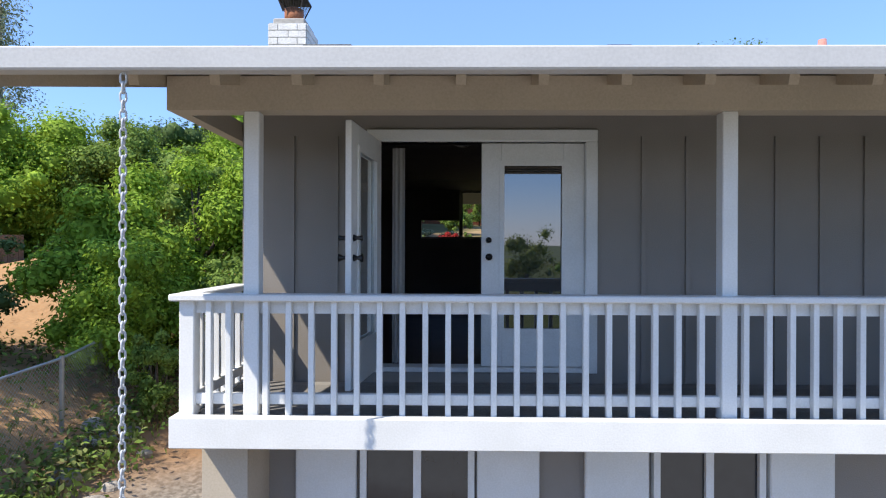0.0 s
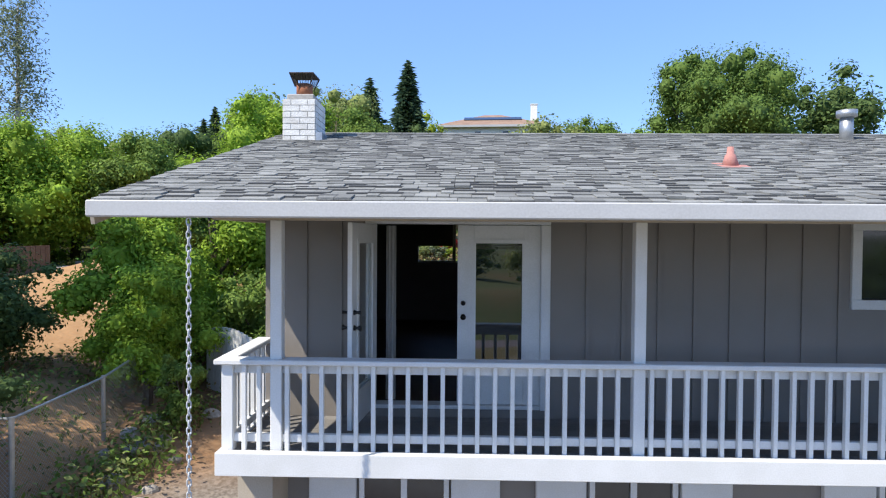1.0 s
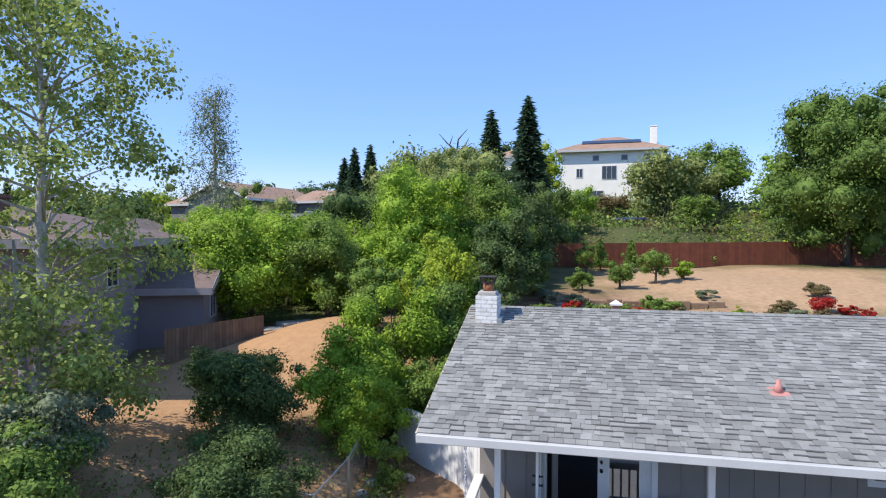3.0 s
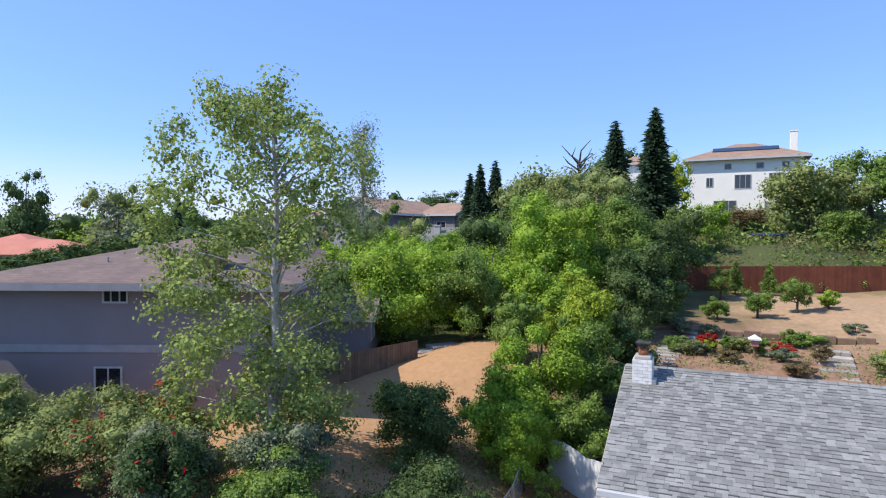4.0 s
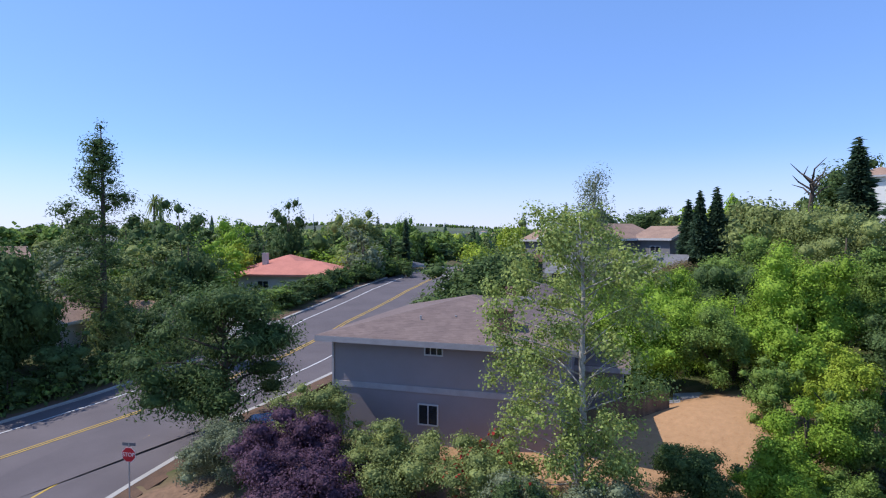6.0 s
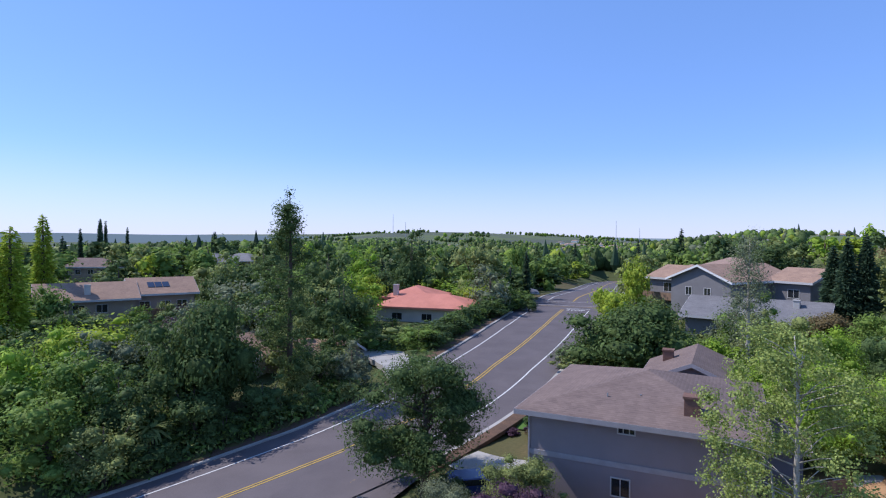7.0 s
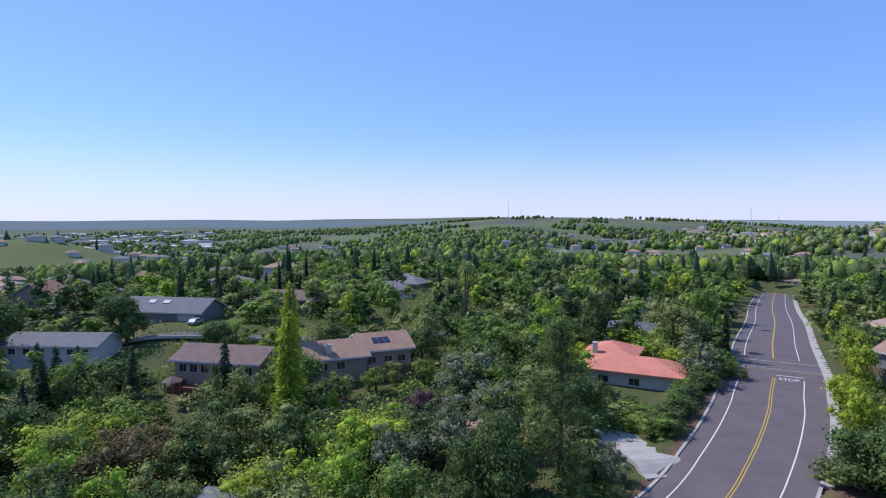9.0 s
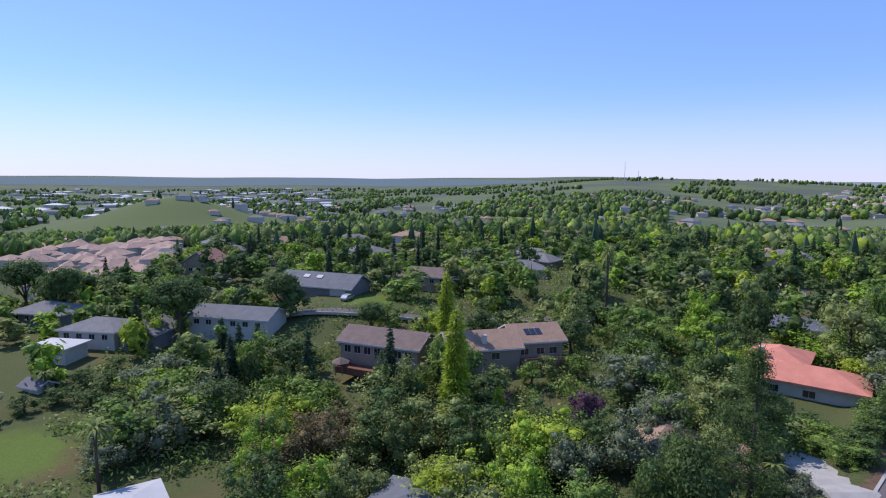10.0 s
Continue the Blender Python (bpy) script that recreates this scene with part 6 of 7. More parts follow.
# ---- trees along the road ----
rp_ = np.random.RandomState(14)
RC = []
for k in range(46):
    z = 2.2 + 6.2 * (k / 45)
    a, q = rp_.rand() * 6.283, (0.35 + .65 * rp_.rand()) * (4.6 if z < 6 else 4.6 - 1.1 * (z - 6))
    RC.append((q * math.cos(a), q * math.sin(a), z - .12 * q))
road_pine = thing("pine_tree", "dark spreading open pine at the street corner", "tree", pose(-32.8, 3.6, gz(-32.8, 3.6) + .5))
rg = Geo().tube([(0, 0, -1.0), (.2, 0, 2.2), (-.1, .2, 5), (0, 0, 8)], [.3, .24, .16, .03], 8)
for c in RC:
    rg.tube([(.05, .1, max(1.2, c[2] - 1.0)), (c[0] * .5, c[1] * .5, c[2] - .3), c], [.09, .05, .015], 5)
part("trunk", rg, BARK, road_pine, "", True)
part("crown", crown_mesh("crown", np.array(RC), np.array([(1.3, 1.3, .68)] * len(RC)), 34000, .11, L_DARK, 15, .55, .3, .35), None, road_pine)
tp = np.random.RandomState(24)
TC = []
for k in range(64):
    z = 3.5 + 15.5 * (k / 63)
    a, q = tp.rand() * 6.283, (.25 + .75 * tp.rand()) * (3.3 if z < 12 else 3.3 - .42 * (z - 12))
    TC.append((q * math.cos(a), q * math.sin(a), z + .15 * q))
tall_pine = thing("pine_tree", "tall thin pine with open ragged crown", "tree", pose(-55.8, 5.4, gz(-55.8, 5.4)))
tq = Geo().tube([(0, 0, -.4), (.1, 0, 8), (0, .1, 15), (0, 0, 20.4)], [.32, .24, .14, .03], 8)
for c in TC:
    tq.tube([(.05, .05, c[2] - .5), c], [.05, .012], 5)
part("trunk", tq, BARK, tall_pine, "", True)
part("crown", crown_mesh("crown", np.array(TC + [(0, 0, 20.2)]), np.array([(.95, .95, .6)] * 64 + [(.4, .4, .6)]), 13000, .14, L_PINE, 25, .35, .2, .35), None, tall_pine)
OAK = broad_proto("oak", L_PINE, 8, 6, 17000, .17, 46, -.08, 93, None, .66, .7)
plant(OAK, -37.0, 35.0, 8.4, 7.5, "broad dark evergreen oak beside the road")
plant(OAK, -58.3, -2.0, 11.3, 5.6, "dense dark grey-green tree")
CYP = conifer_proto("cypress", L_CONIFER, 9, .75, 3500, .16, 94, .45, .02)
for x, y, h in ((-75.0, 61.5, 9.5), (-200, 16, 17), (-204, 17, 18), (-208, 18, 17.5), (-212, 20, 18), (-216, 27, 16), (-180, 8, 14), (-183, 5, 11), (-232, 60, 14), (-236, 62, 15), (-240, 64, 15), (-245, 66, 14)):
    plant(CYP, x, y, h, 1.0, "dark narrow column cypress", "cypress", "tree")
POP = conifer_proto("poplar", L_LIME, 14, 1.9, 7000, .2, 95, .38, .02)
for x, y, h, r in ((-92.0, -13.6, 19, 3.2), (-111.5, -8.0, 18, 2.6), (-86.5, -9, 8, 1.8)):
    plant(POP, x, y, h, r, "tall bright yellow-green poplar", "poplar_tree")


def palm(x, y, h, z=None):
    key = "palm"
    if key not in PROTO:
        g = Geo().tube([(0, 0, -.3), (.1, 0, 3), (0, .1, 6)], [.22, .16, .15], 8)
        v = []
        rp = np.random.RandomState(4)
        for k in range(46):
            a, up = rp.rand() * 6.283, rp.uniform(-.5, 1.1)
            p = np.array([0, .1, 6.0])
            d = np.array([math.cos(a), math.sin(a), up])
            sd = np.array([-math.sin(a), math.cos(a), 0])
            for s in range(5):
                q = p + d * .38
                w0, w1 = .22 * (1 - s / 5) + .05, .22 * (1 - (s + 1) / 5) + .02
                v += [p - sd * w0, p + sd * w0, q + sd * w1, q - sd * w1]
                p, d = q, d + np.array([0, 0, -.32])
        v = np.array(v)
        PROTO[key] = (g.mesh("trunk", BARK, True), np_mesh("crown", v, np.arange(len(v)).reshape(-1, 4), L_OLIVE), 6.6, 1.7)
    return plant(PROTO[key], x, y, h, 1.9 if h > 6 else 1.6, "palm tree with feathery crown", "palm_tree", "palm", z=z)


for x, y, h in ((-91.8, -61.1, 9), (-104.1, -54.2, 7), (-115.8, -50, 7.5), (-53.5, -7.5, 3.2), (-136, 44, 16), (-140, 47, 15), (-60, 13.5, 3.0), (-129, -76, 4)):
    palm(x, y, h)

TREEMATS = [L_GREEN, L_BRIGHT, L_DARK, L_OLIVE, L_GREY, L_LIME]
MIDT = {m_.name: [broad_proto(("mid", m_.name, i), m_, 9, 4, 1500, .22, 18, -.12, 120 + i * 5 + j) for i in range(3)] for j, m_ in enumerate(TREEMATS + [L_PURPLE, L_BROWN])}
FART = {m_.name: [broad_proto(("far", m_.name, i), m_, 9, 4, 260, .55, 8, -.12, 160 + i * 5 + j, None, .7) for i in range(3)] for j, m_ in enumerate(TREEMATS)}
FINET = {m_.name: [broad_proto(("fine", m_.name, i), m_, 9, 4, 3400, .155, 28, -.1, 190 + i * 5 + j) for i in range(2)] for j, m_ in enumerate(TREEMATS + [L_PURPLE, L_BROWN])}
NAMES = {"green_leaf": "green leafy tree in the valley", "bright_leaf": "bright green leafy tree in the valley", "dark_leaf": "dark green dense tree in the valley", "olive_leaf": "olive-green tree in the valley", "grey_leaf": "grey-green tree in the valley",
         "lime_leaf": "yellow-green spring tree in the valley", "purple_leaf": "dark purple-leaved tree in the valley", "brown_leaf": "brownish sparse tree in the valley"}


def mid(x, y, h, r, m_, extra=""):
    away = math.hypot(x + 12, y + 40)
    ps = (FART if m_.name in FART and away > 140 else MIDT if away > 84 else FINET)[m_.name]
    plant(ps[int(RNG.randint(len(ps)))], x, y, h, r, NAMES[m_.name] + extra)


for a in ((-66.5, -15.5, 9.5, 4.5, L_BRIGHT), (-75, -13, 9.5, 4, L_GREEN), (-68, 0, 9.5, 4.5, L_GREY), (-73.5, 9.5, 8.5, 4.3, L_GREY), (-72, -2, 8, 4.2, L_DARK), (-81.5, 2, 6.5, 2.6, L_PURPLE), (-88, -8, 6, 2.4, L_PURPLE), (-73, 10, 8, 4, L_GREEN), (-78, 14, 8, 3.8, L_GREEN),
          (-68, 15, 7, 3.5, L_DARK), (-84, 14, 8, 4, L_OLIVE), (-90, 20, 9, 4.5, L_GREEN), (-69.5, 46.5, 8.5, 4.4, L_GREY), (-72, 52, 6, 3.2, L_GREEN), (-88, -34.5, 9.5, 4.6, L_BROWN), (-89, -24, 9, 4.5, L_OLIVE),
          (-78, -22, 8, 4.2, L_OLIVE), (-70, -24, 7, 4, L_BROWN), (-95, -30, 7, 4, L_BROWN), (-110, -54, 9, 5.5, L_GREY), (-104, -60, 8, 5, L_GREY), (-117, -48, 8, 4.5, L_GREY), (-112, -37, 10, 2.6, L_DARK), (-120, -42, 10, 2.8, L_DARK),
          (-97, 2, 5, 2.8, L_GREEN), (-133, 37, 13, 5, L_DARK), (-128, 28, 11, 5, L_GREEN), (-150, 30, 12, 5, L_GREEN), (-145, 15, 10, 4.5, L_LIME), (-50, 52, 5.5, 2.8, L_LIME), (-45, 44, 3, 2, L_OLIVE),
          (-41.5, 29.5, 3.4, 1.6, L_GREY), (-168, -43, 12, 5, L_DARK), (-152, -32, 10, 5, L_DARK), (-185, -88, 13, 6, L_DARK), (-54.5, 11.5, 5.5, 2.6, L_GREY), (-100, 40, 9, 5, L_BRIGHT), (-95, 58, 8, 5, L_LIME), (-125, -8, 8, 3.5, L_DARK),
          (-138, -12, 8, 4.5, L_GREEN), (-66, 52, 3, 2, L_DARK), (-69, -8, 8, 4, L_GREY), (-60, -24, 8, 4.5, L_DARK), (-56, -14, 8, 4.5, L_GREEN), (-28, 30, 5, 2.6, L_GREEN), (-22, 30.5, 5, 2.5, L_BRIGHT)):
    mid(*a)
for a in ((-98.5, -9, 5, 2.6, L_GREEN), (-98, -4, 5, 2.8, L_OLIVE), (-98.5, 6, 4.5, 2.4, L_OLIVE), (-97, 11, 5, 3, L_GREEN), (-113, -33, 5, 3, L_OLIVE), (-108, -30, 4.5, 2.8, L_GREEN), (-104.5, -22, 10, 1.9, L_DARK),
          (-107, -17, 6.5, 3, L_DARK), (-103, -15, 5.5, 2.6, L_GREEN), (-57, 9.5, 6, 3, L_DARK), (-55, 6, 5.5, 2.6, L_OLIVE), (-53.5, 1.5, 5, 3, L_DARK), (-54, -4, 6.5, 3.4, L_DARK), (-56, -9, 7.5, 3.6, L_DARK), (-60, -11, 8, 4, L_GREEN),
          (-53, -11, 6, 3.4, L_OLIVE), (-62, 14, 6, 3, L_DARK), (-65, 10, 7, 3.4, L_OLIVE), (-70, 17, 6, 3.4, L_DARK), (-78, 24, 4, 3.0, L_DARK), (-70, 26, 3, 2.8, L_DARK), (-66, 29, 2.6, 2.4, L_GREEN), (-73, 30, 2.8, 2.4, L_DARK),
          (-89, 29, 5, 3.4, L_GREEN), (-90, 37, 8, 4, L_LIME), (-96, 46, 9, 4.5, L_DARK), (-67, 39, 3.0, 2.2, L_DARK), (-76, 50, 6, 3.6, L_LIME), (-83, 56, 8, 4, L_GREEN), (-90, 62, 7, 4, L_OLIVE), 
          (-48.5, 47, 6.5, 2.5, L_LIME), (-44, 52, 5.5, 2.6, L_OLIVE), (-52, 60, 9, 2.8, L_LIME), (-57.5, 69, 10, 3.0, L_LIME), (-66, 83, 10, 3.0, L_GREEN), (-72, 96, 10, 3.2, L_LIME), (-28, 44, 6, 3, L_GREEN), (-22, 40, 6.5, 3.2, L_BRIGHT), (-33, 42, 4, 2.6, L_OLIVE)):
    mid(*a)
for a in ((-66, 28.5, 2.4, 4.2, L_GREEN), (-62.5, 26, 2.0, 3.4, L_GREEN), (-69.5, 31, 2.4, 3.6, L_DARK), (-52.5, -8, 3.2, 2.6, L_DARK), (-53, -2, 2.8, 2.2, L_DARK), (-52.6, 5, 2.8, 2.0, L_DARK), (-52.3, 10, 2.2, 1.8, L_OLIVE)):
    mid(*a)
# hedges on the banks of the road
for k in range(26):
    t = k / 25
    x, y = -57.8 - 14.7 * t + RNG.uniform(-1.6, .6), 23.5 + 35 * t + RNG.uniform(-1, 1)
    mid(x, y, 2.6 + RNG.rand(), 2.0 + RNG.rand(), L_DARK if k % 3 else L_GREEN, " in the roadside hedge")
for k in range(14):
    t = k / 13
    mid(-47 - 14 * t + 8.6 + RNG.uniform(0, 2), 36 + 26 * t, 1.6 + 1.6 * RNG.rand(), 1.3 + RNG.rand(), (L_OLIVE, L_LIME, L_GREY)[k % 3], " beside the pavement")

for k in range(22):
    t = k / 21
    mid(-59.2 - 13.5 * t + RNG.uniform(-.6, .6), 26 + 31 * t + RNG.uniform(-.6, .6), 2.2 + .8 * RNG.rand(), 1.7 + .5 * RNG.rand(), L_DARK if k % 4 else L_GREEN, " in the roadside hedge")

# tall trees round the red-roofed house and street conifers among the houses
UMB = broad_proto("umbrella_pine", L_DARK, 12, 5.5, 6000, .2, 60, .42, 97, None, .6, .5)
TREE_AT = ((FINET["bright_leaf"][0], -106, 46.3, 13.5, 4.8, "bright green tree behind the red-roofed house"), (FINET["dark_leaf"][0], -100.2, 54.3, 16.5, 4.8, "tall dark tree behind the red-roofed house"),
           (FINET["olive_leaf"][0], -83, 57.1, 14.2, 6.4, "broad pale green tree beside the road"), (FINET["green_leaf"][0], -93, 80, 15, 3.8, "tall green tree beside the road"),
           (FINET["dark_leaf"][1], -102, 92, 14, 3.8, "tall dark tree beside the road"), (FINET["dark_leaf"][0], -77.9, 22.3, 14.5, 5.2, "tall dark tree below the red-roofed house"),
           (FINET["lime_leaf"][0], -44.6, 43.5, 7.6, 3.0, "yellow-green tree beside the oak"), (FINET["grey_leaf"][0], -29.3, 41.7, 9.0, 2.6, "sparse grey tree before the grey house"),
           (FINET["grey_leaf"][0], -101, -55.5, 9.5, 5.2, "silvery olive tree above the lawn"), (FINET["grey_leaf"][1], -107, -51, 9, 5.0, "silvery olive tree above the lawn"), (FINET["grey_leaf"][0], -97.5, -61, 6.5, 4.0, "silvery olive tree beside the lawn"),
           (FINET["brown_leaf"][0], -86, -40, 9.0, 5.0, "brownish willowy tree below the houses"), (FINET["brown_leaf"][1], -92, -34, 8.5, 4.6, "brownish willowy tree below the houses"),
           (FINET["bright_leaf"][1], -72.5, -10, 9.0, 4.6, "bright green spring tree in the valley"), (FINET["purple_leaf"][0], -82, 3.6, 6.0, 3.2, "dark purple-leaved tree beside the lawn"))
for k, (pr, x, y, h, r, lb) in enumerate(TREE_AT):
    plant(pr, x, y, h, r, lb, turn=47 * k)
for k, (x, y, h, r) in enumerate(((-149.5, -55.8, 16, 7.0), (-154, -33.5, 12, 5.5), (-200, -98, 17, 8), (-181.8, -84.8, 15, 5.5), (-136, -16.5, 9, 4.2))):
    plant(UMB, x, y, h, r, "dark flat-topped pine with a bare trunk", "pine_tree", turn=70 * k)

for x, y, h, r in ((-119, -64, 4, 3.2), (-122, -68, 4, 3.4), (-124, -73, 3.6, 3.2), (-121, -77, 3.4, 3.0), (-117, -82, 3.4, 3.0), (-113, -86, 3.4, 3.0), (-116, -61, 4.5, 3.4), (-128, -66, 4, 3.2), (-131, -71, 4, 3.0), (-96, -79, 2.6, 2.4), (-137, -66, 3.5, 2.8)):
    mid(x, y, h, r, L_DARK, " in a hedge")

# woods between the far houses
HOUSES = [(o.matrix_basis.translation.x, o.matrix_basis.translation.y) for o in scene.objects if o.parent is None and o.name.startswith("house")]
CLEAR = [(-105.5, -75, 10.5), (-150, -76, 13), (-140, -74, 6), (-77, 4, 6), (-158, -14, 9), (-83, 43, 14), (-71, 33, 11), (-107, 70, 12), (-147, -8, 8), (-58, 19, 8), (-62, 3, 11), (-106, 1, 12), (-118, -20, 14), (-166, -24, 14), (-144, -42, 12), (-84, -57, 8), (-325, -115, 62)]
rl = LANES[0][0]
REDS = conifer_proto("small_conifer", L_CONIFER, 16, 2.6, 1600, .36, 8, .75, .03)
FAR_SET = {m_.name: [] for m_ in TREEMATS}


def far_tree(x, y, h, r, m_):
    """Adds a tree to the joined woods of the valley."""
    cm, h0, r0 = FART[m_.name][int(RNG.randint(3))][1:]
    v = np.empty(len(cm.vertices) * 3, np.float32)
    cm.vertices.foreach_get("co", v)
    v = v.reshape(-1, 3)
    a = RNG.rand() * 6.283
    c, s_ = math.cos(a) * r / r0, math.sin(a) * r / r0
    FAR_SET[m_.name].append(np.stack([v[:, 0] * c - v[:, 1] * s_ + x, v[:, 0] * s_ + v[:, 1] * c + y, v[:, 2] * h / h0 + gz(x, y)], 1))


for k, (x, y, h, r) in enumerate(((-114.3, -32.7, 11.2, 2.2), (-106.2, -20, 13, 2.3), (-122.8, -45.4, 10.6, 2.6), (-136.2, -46.9, 9.3, 2.4), (-148.7, -63.9, 12, 2.6), (-128, -40.5, 10, 2.2), (-117.5, -47.5, 9, 2.2))):
    plant(REDS, x, y, h, r, "dark pointed conifer before the houses", "conifer", turn=50 * k)
placed = 0
near_count = 0
while placed < 900:
    r = 48 + 300 * RNG.rand() ** 0.72
    a = radians(RNG.uniform(106, 212))
    x, y = -12 + r * math.cos(a), -30 + r * math.sin(a)
    if x > -58 or np.hypot(rl[:, 0] - x, rl[:, 1] - y).min() < 11 or any(math.hypot(x - c[0], y - c[1]) < c[2] for c in CLEAR) or (x > -66 and y > -6 and y < 20):
        continue
    if min(math.hypot(q.x - x, q.y - y) for q in LANE[::3]) < 7:
        continue
    m_ = TREEMATS[int(RNG.choice(6, p=(.33, .10, .30, .20, .03, .04)))]
    h, rad = 6.5 + 6 * RNG.rand(), 3.6 + 3.2 * RNG.rand()
    if math.hypot(x + 12, y + 30) < 118:
        if near_count > 150:
            continue
        near_count += 1
        h *= .9
        mid(x, y, h, rad, m_)
    elif RNG.rand() < .05:
        plant(REDS, x, y, 9 + 6 * RNG.rand(), 2.2, "dark conifer among the houses", "conifer")
    else:
        far_tree(x, y, h, rad, m_)
    placed += 1
# the slope behind the red-brown fence, and the ridge
for k in range(90):
    x, y = RNG.uniform(-55, 60), RNG.uniform(47, 135)
    m_ = TREEMATS[int(RNG.choice(6, p=(.3, .12, .3, .22, .03, .03)))]
    if (-14 < x < 20 and 46 < y < 98) or (x < -24 and y < 100) or math.hypot(x - 19.5, y - 44.5) < 8:
        continue
    mid(x, y, 5 + 4 * RNG.rand(), 3 + 2 * RNG.rand(), m_)
# trees across the street, mirrored in the glass
for k in range(16):
    mid(-40 + 7 * k + RNG.uniform(-3, 3), RNG.uniform(-75, -52), 7 + 4 * RNG.rand(), 4.5, TREEMATS[k % 4])
for m_ in TREEMATS:
    parts_ = FAR_SET[m_.name]
    v = np.concatenate(parts_)
    f, n = [], 0
    for q in parts_:
        proto = next(p for p in FART[m_.name] if len(p[1].vertices) == len(q))
        fi = np.empty(len(proto[1].polygons) * 4, np.int32)
        proto[1].polygons.foreach_get("vertices", fi)
        f.append(fi.reshape(-1, 4) + n)
        n += len(q)
    tagged(new("valley_woods", np_mesh("valley_woods", v, np.concatenate(f), m_)), NAMES[m_.name].replace("tree in the valley", "trees") + " filling the valley", "trees", kind="stuff")


def undergrowth(label, material, n, zones, seed, size, hgt):
    """Low clumps that cover the soil."""
    rng = np.random.RandomState(seed)
    c, q = [], []
    while len(c) < n:
        x0, x1, y0, y1 = zones[int(rng.randint(len(zones)))]
        x, y = rng.uniform(x0, x1), rng.uniform(y0, y1)
        if min(np.hypot(l[:, 0] - x, l[:, 1] - y).min() - hw for l, hw in LANES) < 1.8 or any(math.hypot(x - k_[0], y - k_[1]) < k_[2] * .75 for k_ in CLEAR):
            continue
        s_ = hgt * (.5 + rng.rand())
        c.append((x, y, gz(x, y) + s_ * .3))
        q.append((s_ * 1.3, s_ * 1.3, s_ * .8))
    v, f = leaves(c, q, n * 36, size, rng, .4, .5)
    tagged(new("undergrowth", np_mesh("undergrowth", v, f, material)), label, "undergrowth", kind="stuff")


BANK = [(-10, -5.4, 3.5, 12), (-8, -4.6, 11.5, 15.5), (-8, -3, 14.5, 20), (-22, -9, 23, 34), (-14, -3, 25, 38), (-3, 13, 21.5, 27), (-30, -14, 0, 5), (-4.8, -4.3, 6, 11)]
undergrowth("low green weeds and ground cover on the banks", L_GREEN, 420, BANK, 201, .05, .32)
undergrowth("low olive ground cover on the banks", L_OLIVE, 320, BANK, 202, .05, .30)
undergrowth("dry twiggy brown undergrowth on the banks", L_BROWN, 260, BANK, 203, .05, .26)
HILLS = [(-58, -51, -14, 12), (-58, -51, -14, 12), (-60, -46, 32, 64), (-100, -54, -40, 20), (-100, -60, 20, 60), (-12, 40, 46, 90), (-140, -90, -60, 40), (-50, -28, 30, 100)]
undergrowth("dark undergrowth between the trees", L_DARK, 700, HILLS, 204, .22, 1.0)
undergrowth("green undergrowth between the trees", L_GREEN, 900, HILLS, 205, .22, 1.0)
undergrowth("olive undergrowth between the trees", L_OLIVE, 500, HILLS, 206, .22, .9)
undergrowth("green thicket across the valley floor", L_GREEN, 450, [(-200, -88, -75, 70)], 207, .34, 1.5)
undergrowth("olive thicket across the valley floor", L_OLIVE, 600, [(-200, -88, -75, 70)], 208, .34, 1.5)
undergrowth("green shrubs on the bank behind the fence", L_GREEN, 160, [(-2, 30, 47, 66)], 209, .12, .8)
undergrowth("dry brown shrubs on the bank behind the fence", L_BROWN, 120, [(-2, 30, 47, 66)], 210, .12, .7)
undergrowth("lime-green ground cover on the bank", L_LIME, 70, [(14, 26, 52, 64)], 211, .12, .8)

# planting beside the mauve house
for k, (x, y, h, m_, lb) in enumerate(((-34.3, 15.7, .8, L_PURPLE, "reddish low shrub among the beds"), (-35.2, 14.9, .7, L_PURPLE, "reddish low shrub among the beds"), (-33.3, 15.2, .9, L_BROWN, "brown dry shrub in the bed"), (-36.2, 14.6, .6, L_BROWN, "brown dry shrub in the bed"),
                                       (-35.0, 16.9, 1.1, L_DARK, "dark rounded shrub beside the lawn"), (-33.0, 16.6, 1.2, L_GREEN, "green shrub beside the house"), (-37.6, 22.6, 1.0, L_BROWN, "brown shrub above the lawn"), (-36.4, 23.2, .9, L_PURPLE, "reddish shrub above the lawn"),
                                       (-33.6, 26.0, 1.4, L_LIME, "lime-green shrub behind the house"), (-30.6, 27.4, 1.5, L_LIME, "lime-green shrub behind the house"), (-39.6, 28.2, 2.6, L_OLIVE, "grey-green bush beside the pavement"), (-38.4, 30.0, 2.2, L_GREY, "pale flowering bush beside the pavement"))):
    bush(x, y, h * .8, h, m_, lb, 1500, .07, 700 + k, lobes=7)

# far woods and roofs down to the plain


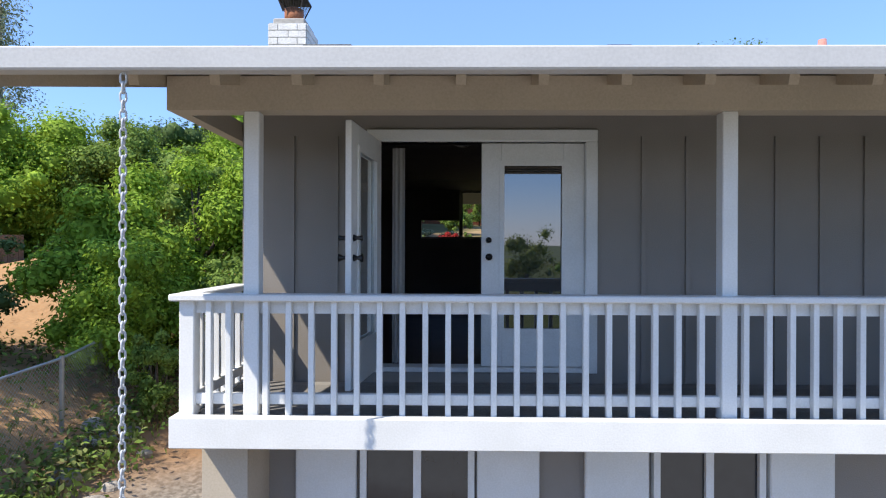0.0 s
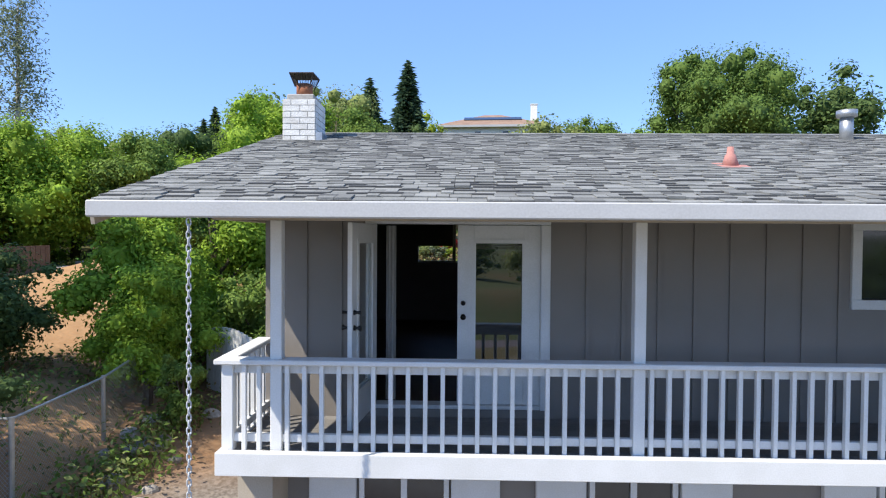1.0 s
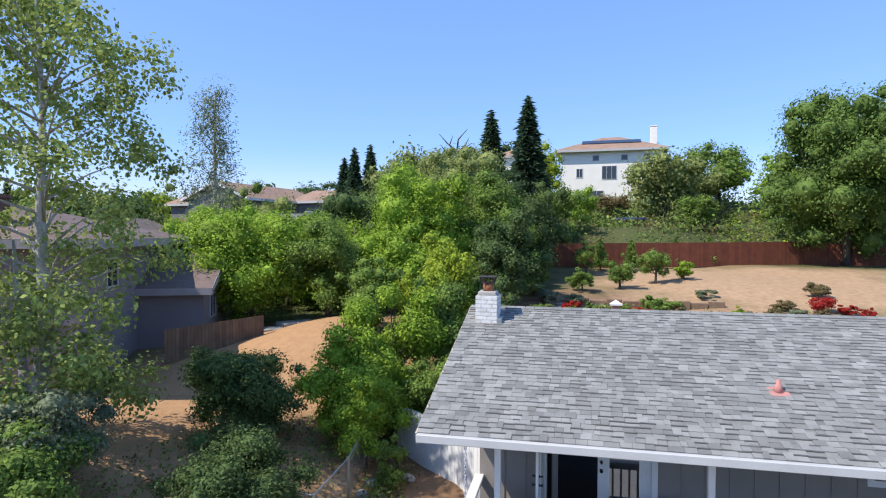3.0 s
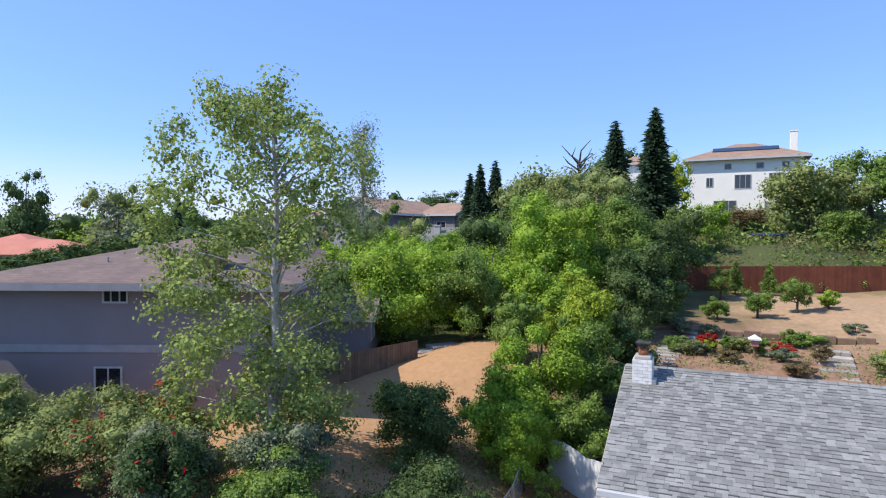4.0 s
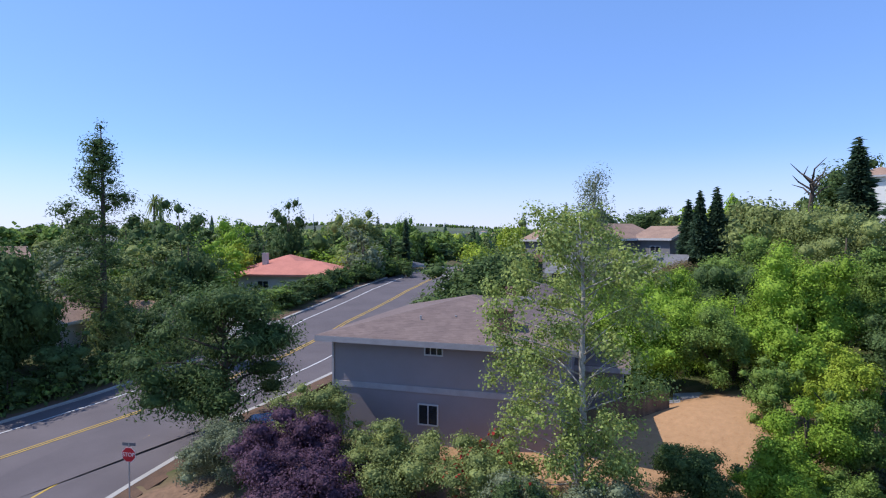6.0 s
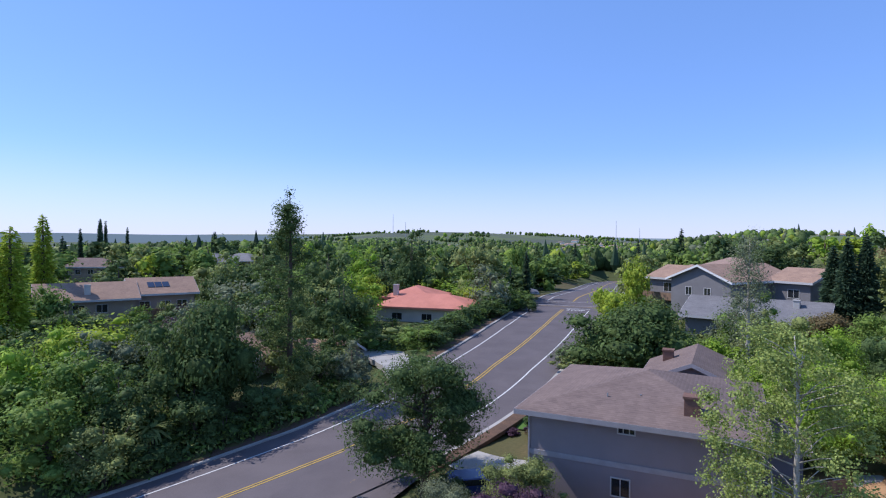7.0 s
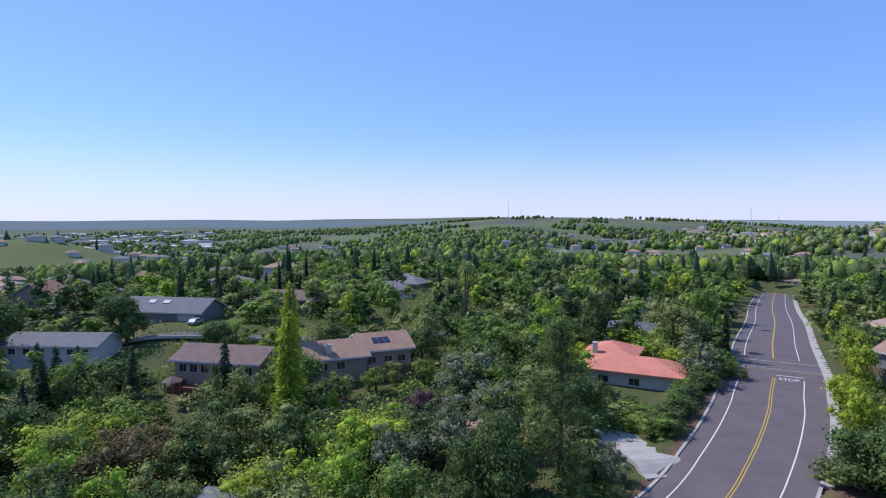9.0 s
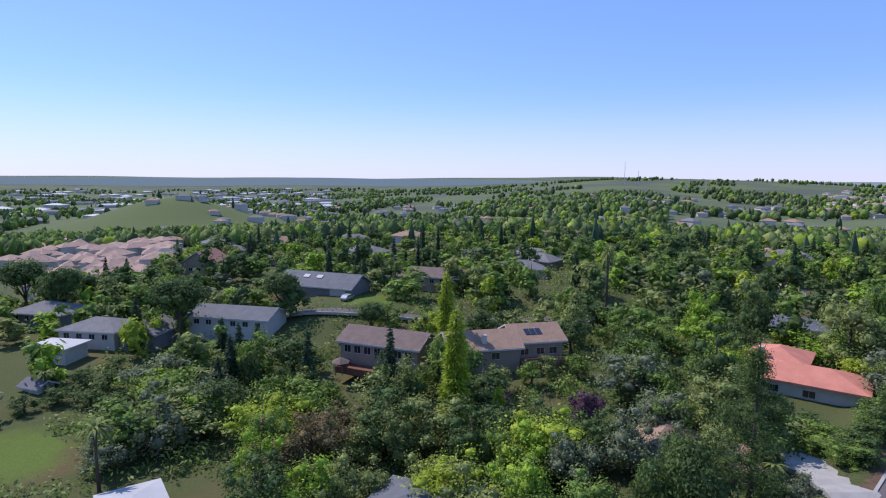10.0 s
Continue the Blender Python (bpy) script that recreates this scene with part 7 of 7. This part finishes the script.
def far_woods():
    rng = np.random.RandomState(31)
    groups = {m_.name: ([], []) for m_ in TREEMATS}
    n = 0
    while n < 9500:
        r = 320 + 2300 * rng.rand() ** 1.6
        a = math.radians(rng.uniform(98, 200))
        x, y = -12 + r * math.cos(a), -30 + r * math.sin(a)
        open_ = noise.noise(Vector((x * .006, y * .006, 3.3)))
        if open_ > 0.2 or (r > 1100 and open_ > -.02) or math.hypot(x + 800, y + 110) < 170 or math.hypot(x + 335, y + 115) < 70 or np.hypot(rl[:, 0] - x, rl[:, 1] - y).min() < 16:
            continue
        h = rng.uniform(7, 13)
        w = rng.uniform(3.2, 6.5) if rng.rand() > .15 else 1.4
        c, q = groups[TREEMATS[int(rng.choice(6, p=(.34, .05, .42, .12, .05, .02)))].name]
        z = float(land(x, y)[0])
        for _ in range(1):
            c.append((x + rng.uniform(-.4, .4) * w, y + rng.uniform(-.4, .4) * w, z + h * .45))
            q.append((w, w, h * .5))
        n += 1
    tall = Geo()
    for _ in range(150):
        r = 260 + 800 * rng.rand() ** 1.4
        a = math.radians(rng.uniform(100, 190))
        x, y = -12 + r * math.cos(a), -30 + r * math.sin(a)
        z, h = float(land(x, y)[0]), rng.uniform(10, 16)
        tall.tube([(x, y, z), (x, y, z + .2 * h), (x + .3, y, z + .6 * h), (x, y, z + h)], [.5, rng.uniform(1.6, 3.0), 1.4, .1], 6)
    tagged(new("far_conifers", tall.mesh("far_conifers", L_CONIFER)), "dark pointed conifers among the distant houses", "trees", kind="stuff")
    for m_ in TREEMATS:
        c, q = groups[m_.name]
        v, f = leaves(c, q, len(c) * 10, .9, rng, .85, .7)
        v2, f2 = cores(np.array(c), np.array(q), .92, rng)
        ob = new("far_woods", np_mesh("far_woods", np.vstack([v, v2]), np.vstack([f, f2 + len(v)]), m_))
        tagged(ob, "distant " + NAMES[m_.name].replace("tree in the valley", "trees") + " between the far houses", "trees", kind="stuff")


far_woods()


def far_roofs(count, r0, r1, a0, a1, roof_mat, wall_mat, label, seed, size=1.0, spread_=1.2):
    rng = np.random.RandomState(seed)
    roofs, walls = Geo(), Geo()
    for _ in range(count):
        r = r0 + (r1 - r0) * rng.rand() ** spread_
        a = math.radians(rng.uniform(a0, a1))
        x, y = -12 + r * math.cos(a), -30 + r * math.sin(a)
        z = float(land(x, y)[0])
        w, d = size * rng.uniform(11, 18), size * rng.uniform(9, 12)
        m = pose(x, y, z, 0, 0, rng.uniform(0, 180))
        h = rng.uniform(3.2, 6.0)
        walls.box(0, w, 0, d, -3, h, m)
        top = h + rng.uniform(1.8, 3.0)
        c = [(-.6, -.6, h), (w + .6, -.6, h), (w + .6, d + .6, h), (-.6, d + .6, h), (d / 2, d / 2, top), (w - d / 2 + .01, d / 2, top)]
        roofs.add([m @ Vector(p) for p in c], [(0, 1, 5, 4), (1, 2, 5), (2, 3, 4, 5), (3, 0, 4), (3, 2, 1, 0)])
    tagged(new("far_roofs", roofs.mesh("far_roofs", roof_mat)), label, "roofs", kind="stuff")
    tagged(new("far_house_walls", walls.mesh("far_house_walls", wall_mat)), "pale walls of distant houses", "houses", kind="stuff")


far_roofs(120, 255, 470, 188.5, 199, PINKROOF, PALEWALL, "crowded clay-tiled roofs of a far housing estate", 51, .85)
far_roofs(170, 260, 1100, 108, 190, GREYROOF, PALEWALL, "grey roofs of scattered distant houses", 52, 1.0, 1.0)
far_roofs(130, 260, 1100, 108, 190, TANROOF, PALEWALL, "tan roofs of scattered distant houses", 53, 1.0, 1.0)
far_roofs(170, 1000, 1700, 105, 128, PINKROOF, CREAM, "clay-tiled roofs on the far hillside", 54, 1.3)
far_roofs(130, 1000, 2600, 172, 206, WHITEROOF, PALEWALL, "pale roofs of the town on the plain", 55, 2.2)
far_roofs(120, 900, 2600, 172, 206, BLUEROOF, PALEWALL, "dark roofs of the town on the plain", 56, 2.6)
for x, y, h in ((-1320, 930, 62), (-1290, 950, 40), (-700, 1050, 60), (-640, 1040, 42)):
    mast = thing("radio_mast", "thin lattice radio mast on the far ridge", "mast", pose(x, y, float(land(x, y)[0])))
    part("mast", Geo().tube([(0, 0, -3), (0, 0, h)], [.8, .35], 4), GALV, mast)

# ---- roof shingles of the near house ----
EXPO = .128
ROWS_N = int(run / EXPO)
rng_r = random.Random(12)
tiles = [Geo().box(0, w, -.02, EXPO + .03, 0, t).mesh("shingle", SHINGLE) for w, t in ((.16, .012), (.12, .020), (.21, .010), (.09, .016))]
widths = (.16, .12, .21, .09)
band = Geo()
rest = Geo()
count = 0
for row in range(ROWS_N + 1):
    y = row * EXPO
    x = RX0 - rng_r.random() * .2
    while x < RX1:
        k = rng_r.choice((0, 0, 0, 1, 2, 3))
        w = widths[k]
        if x + w > RX0 + .02:
            lift = rng_r.uniform(.0, .012)
            tilt = pose(max(x, RX0 - .02), y, .004 + lift, -3.2)
            if count < 300 and row < 14 and -2.1 < x < 4.8:
                ob = part("shingle", tiles[k], None, roof)
                ob.matrix_basis = ROOF_F @ tilt
                count += 1
            elif row * EXPO < run - .02:
                rest.box(0, w, -.02, min(EXPO + .03, run - y), 0, .013 + .006 * rng_r.random(), ROOF_F @ tilt)
            # dark strips draw the shadow lines under course edges, as printed on laminated shingles
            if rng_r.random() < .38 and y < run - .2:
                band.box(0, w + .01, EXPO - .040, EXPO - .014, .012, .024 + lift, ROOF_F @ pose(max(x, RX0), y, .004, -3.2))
        x += w + .004
part("shingle_field", rest, SHINGLE_I, roof)["kind"] = "stuff"
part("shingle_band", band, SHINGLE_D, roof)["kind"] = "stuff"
back_rest = Geo()
for row in range(ROWS_N):
    back_rest.box(-RX1, -RX0, row * EXPO, row * EXPO + EXPO, 0, .02, ROOF_B)
part("shingle_field", back_rest, SHINGLE_I, roof)["kind"] = "stuff"
cap = Geo().box(0, .19, -.14, 0, 0, .02, pose(0, 0, 0, math.degrees(slope))).box(0, .19, 0, .14, 0, .02, pose(0, 0, 0, -math.degrees(slope))).mesh("ridge_cap", SHINGLE)
for i in range(82):
    part("ridge_cap", cap, None, roof).location = (RX0 + .2 * i, RIDGE_Y, RIDGE_Z + .02)
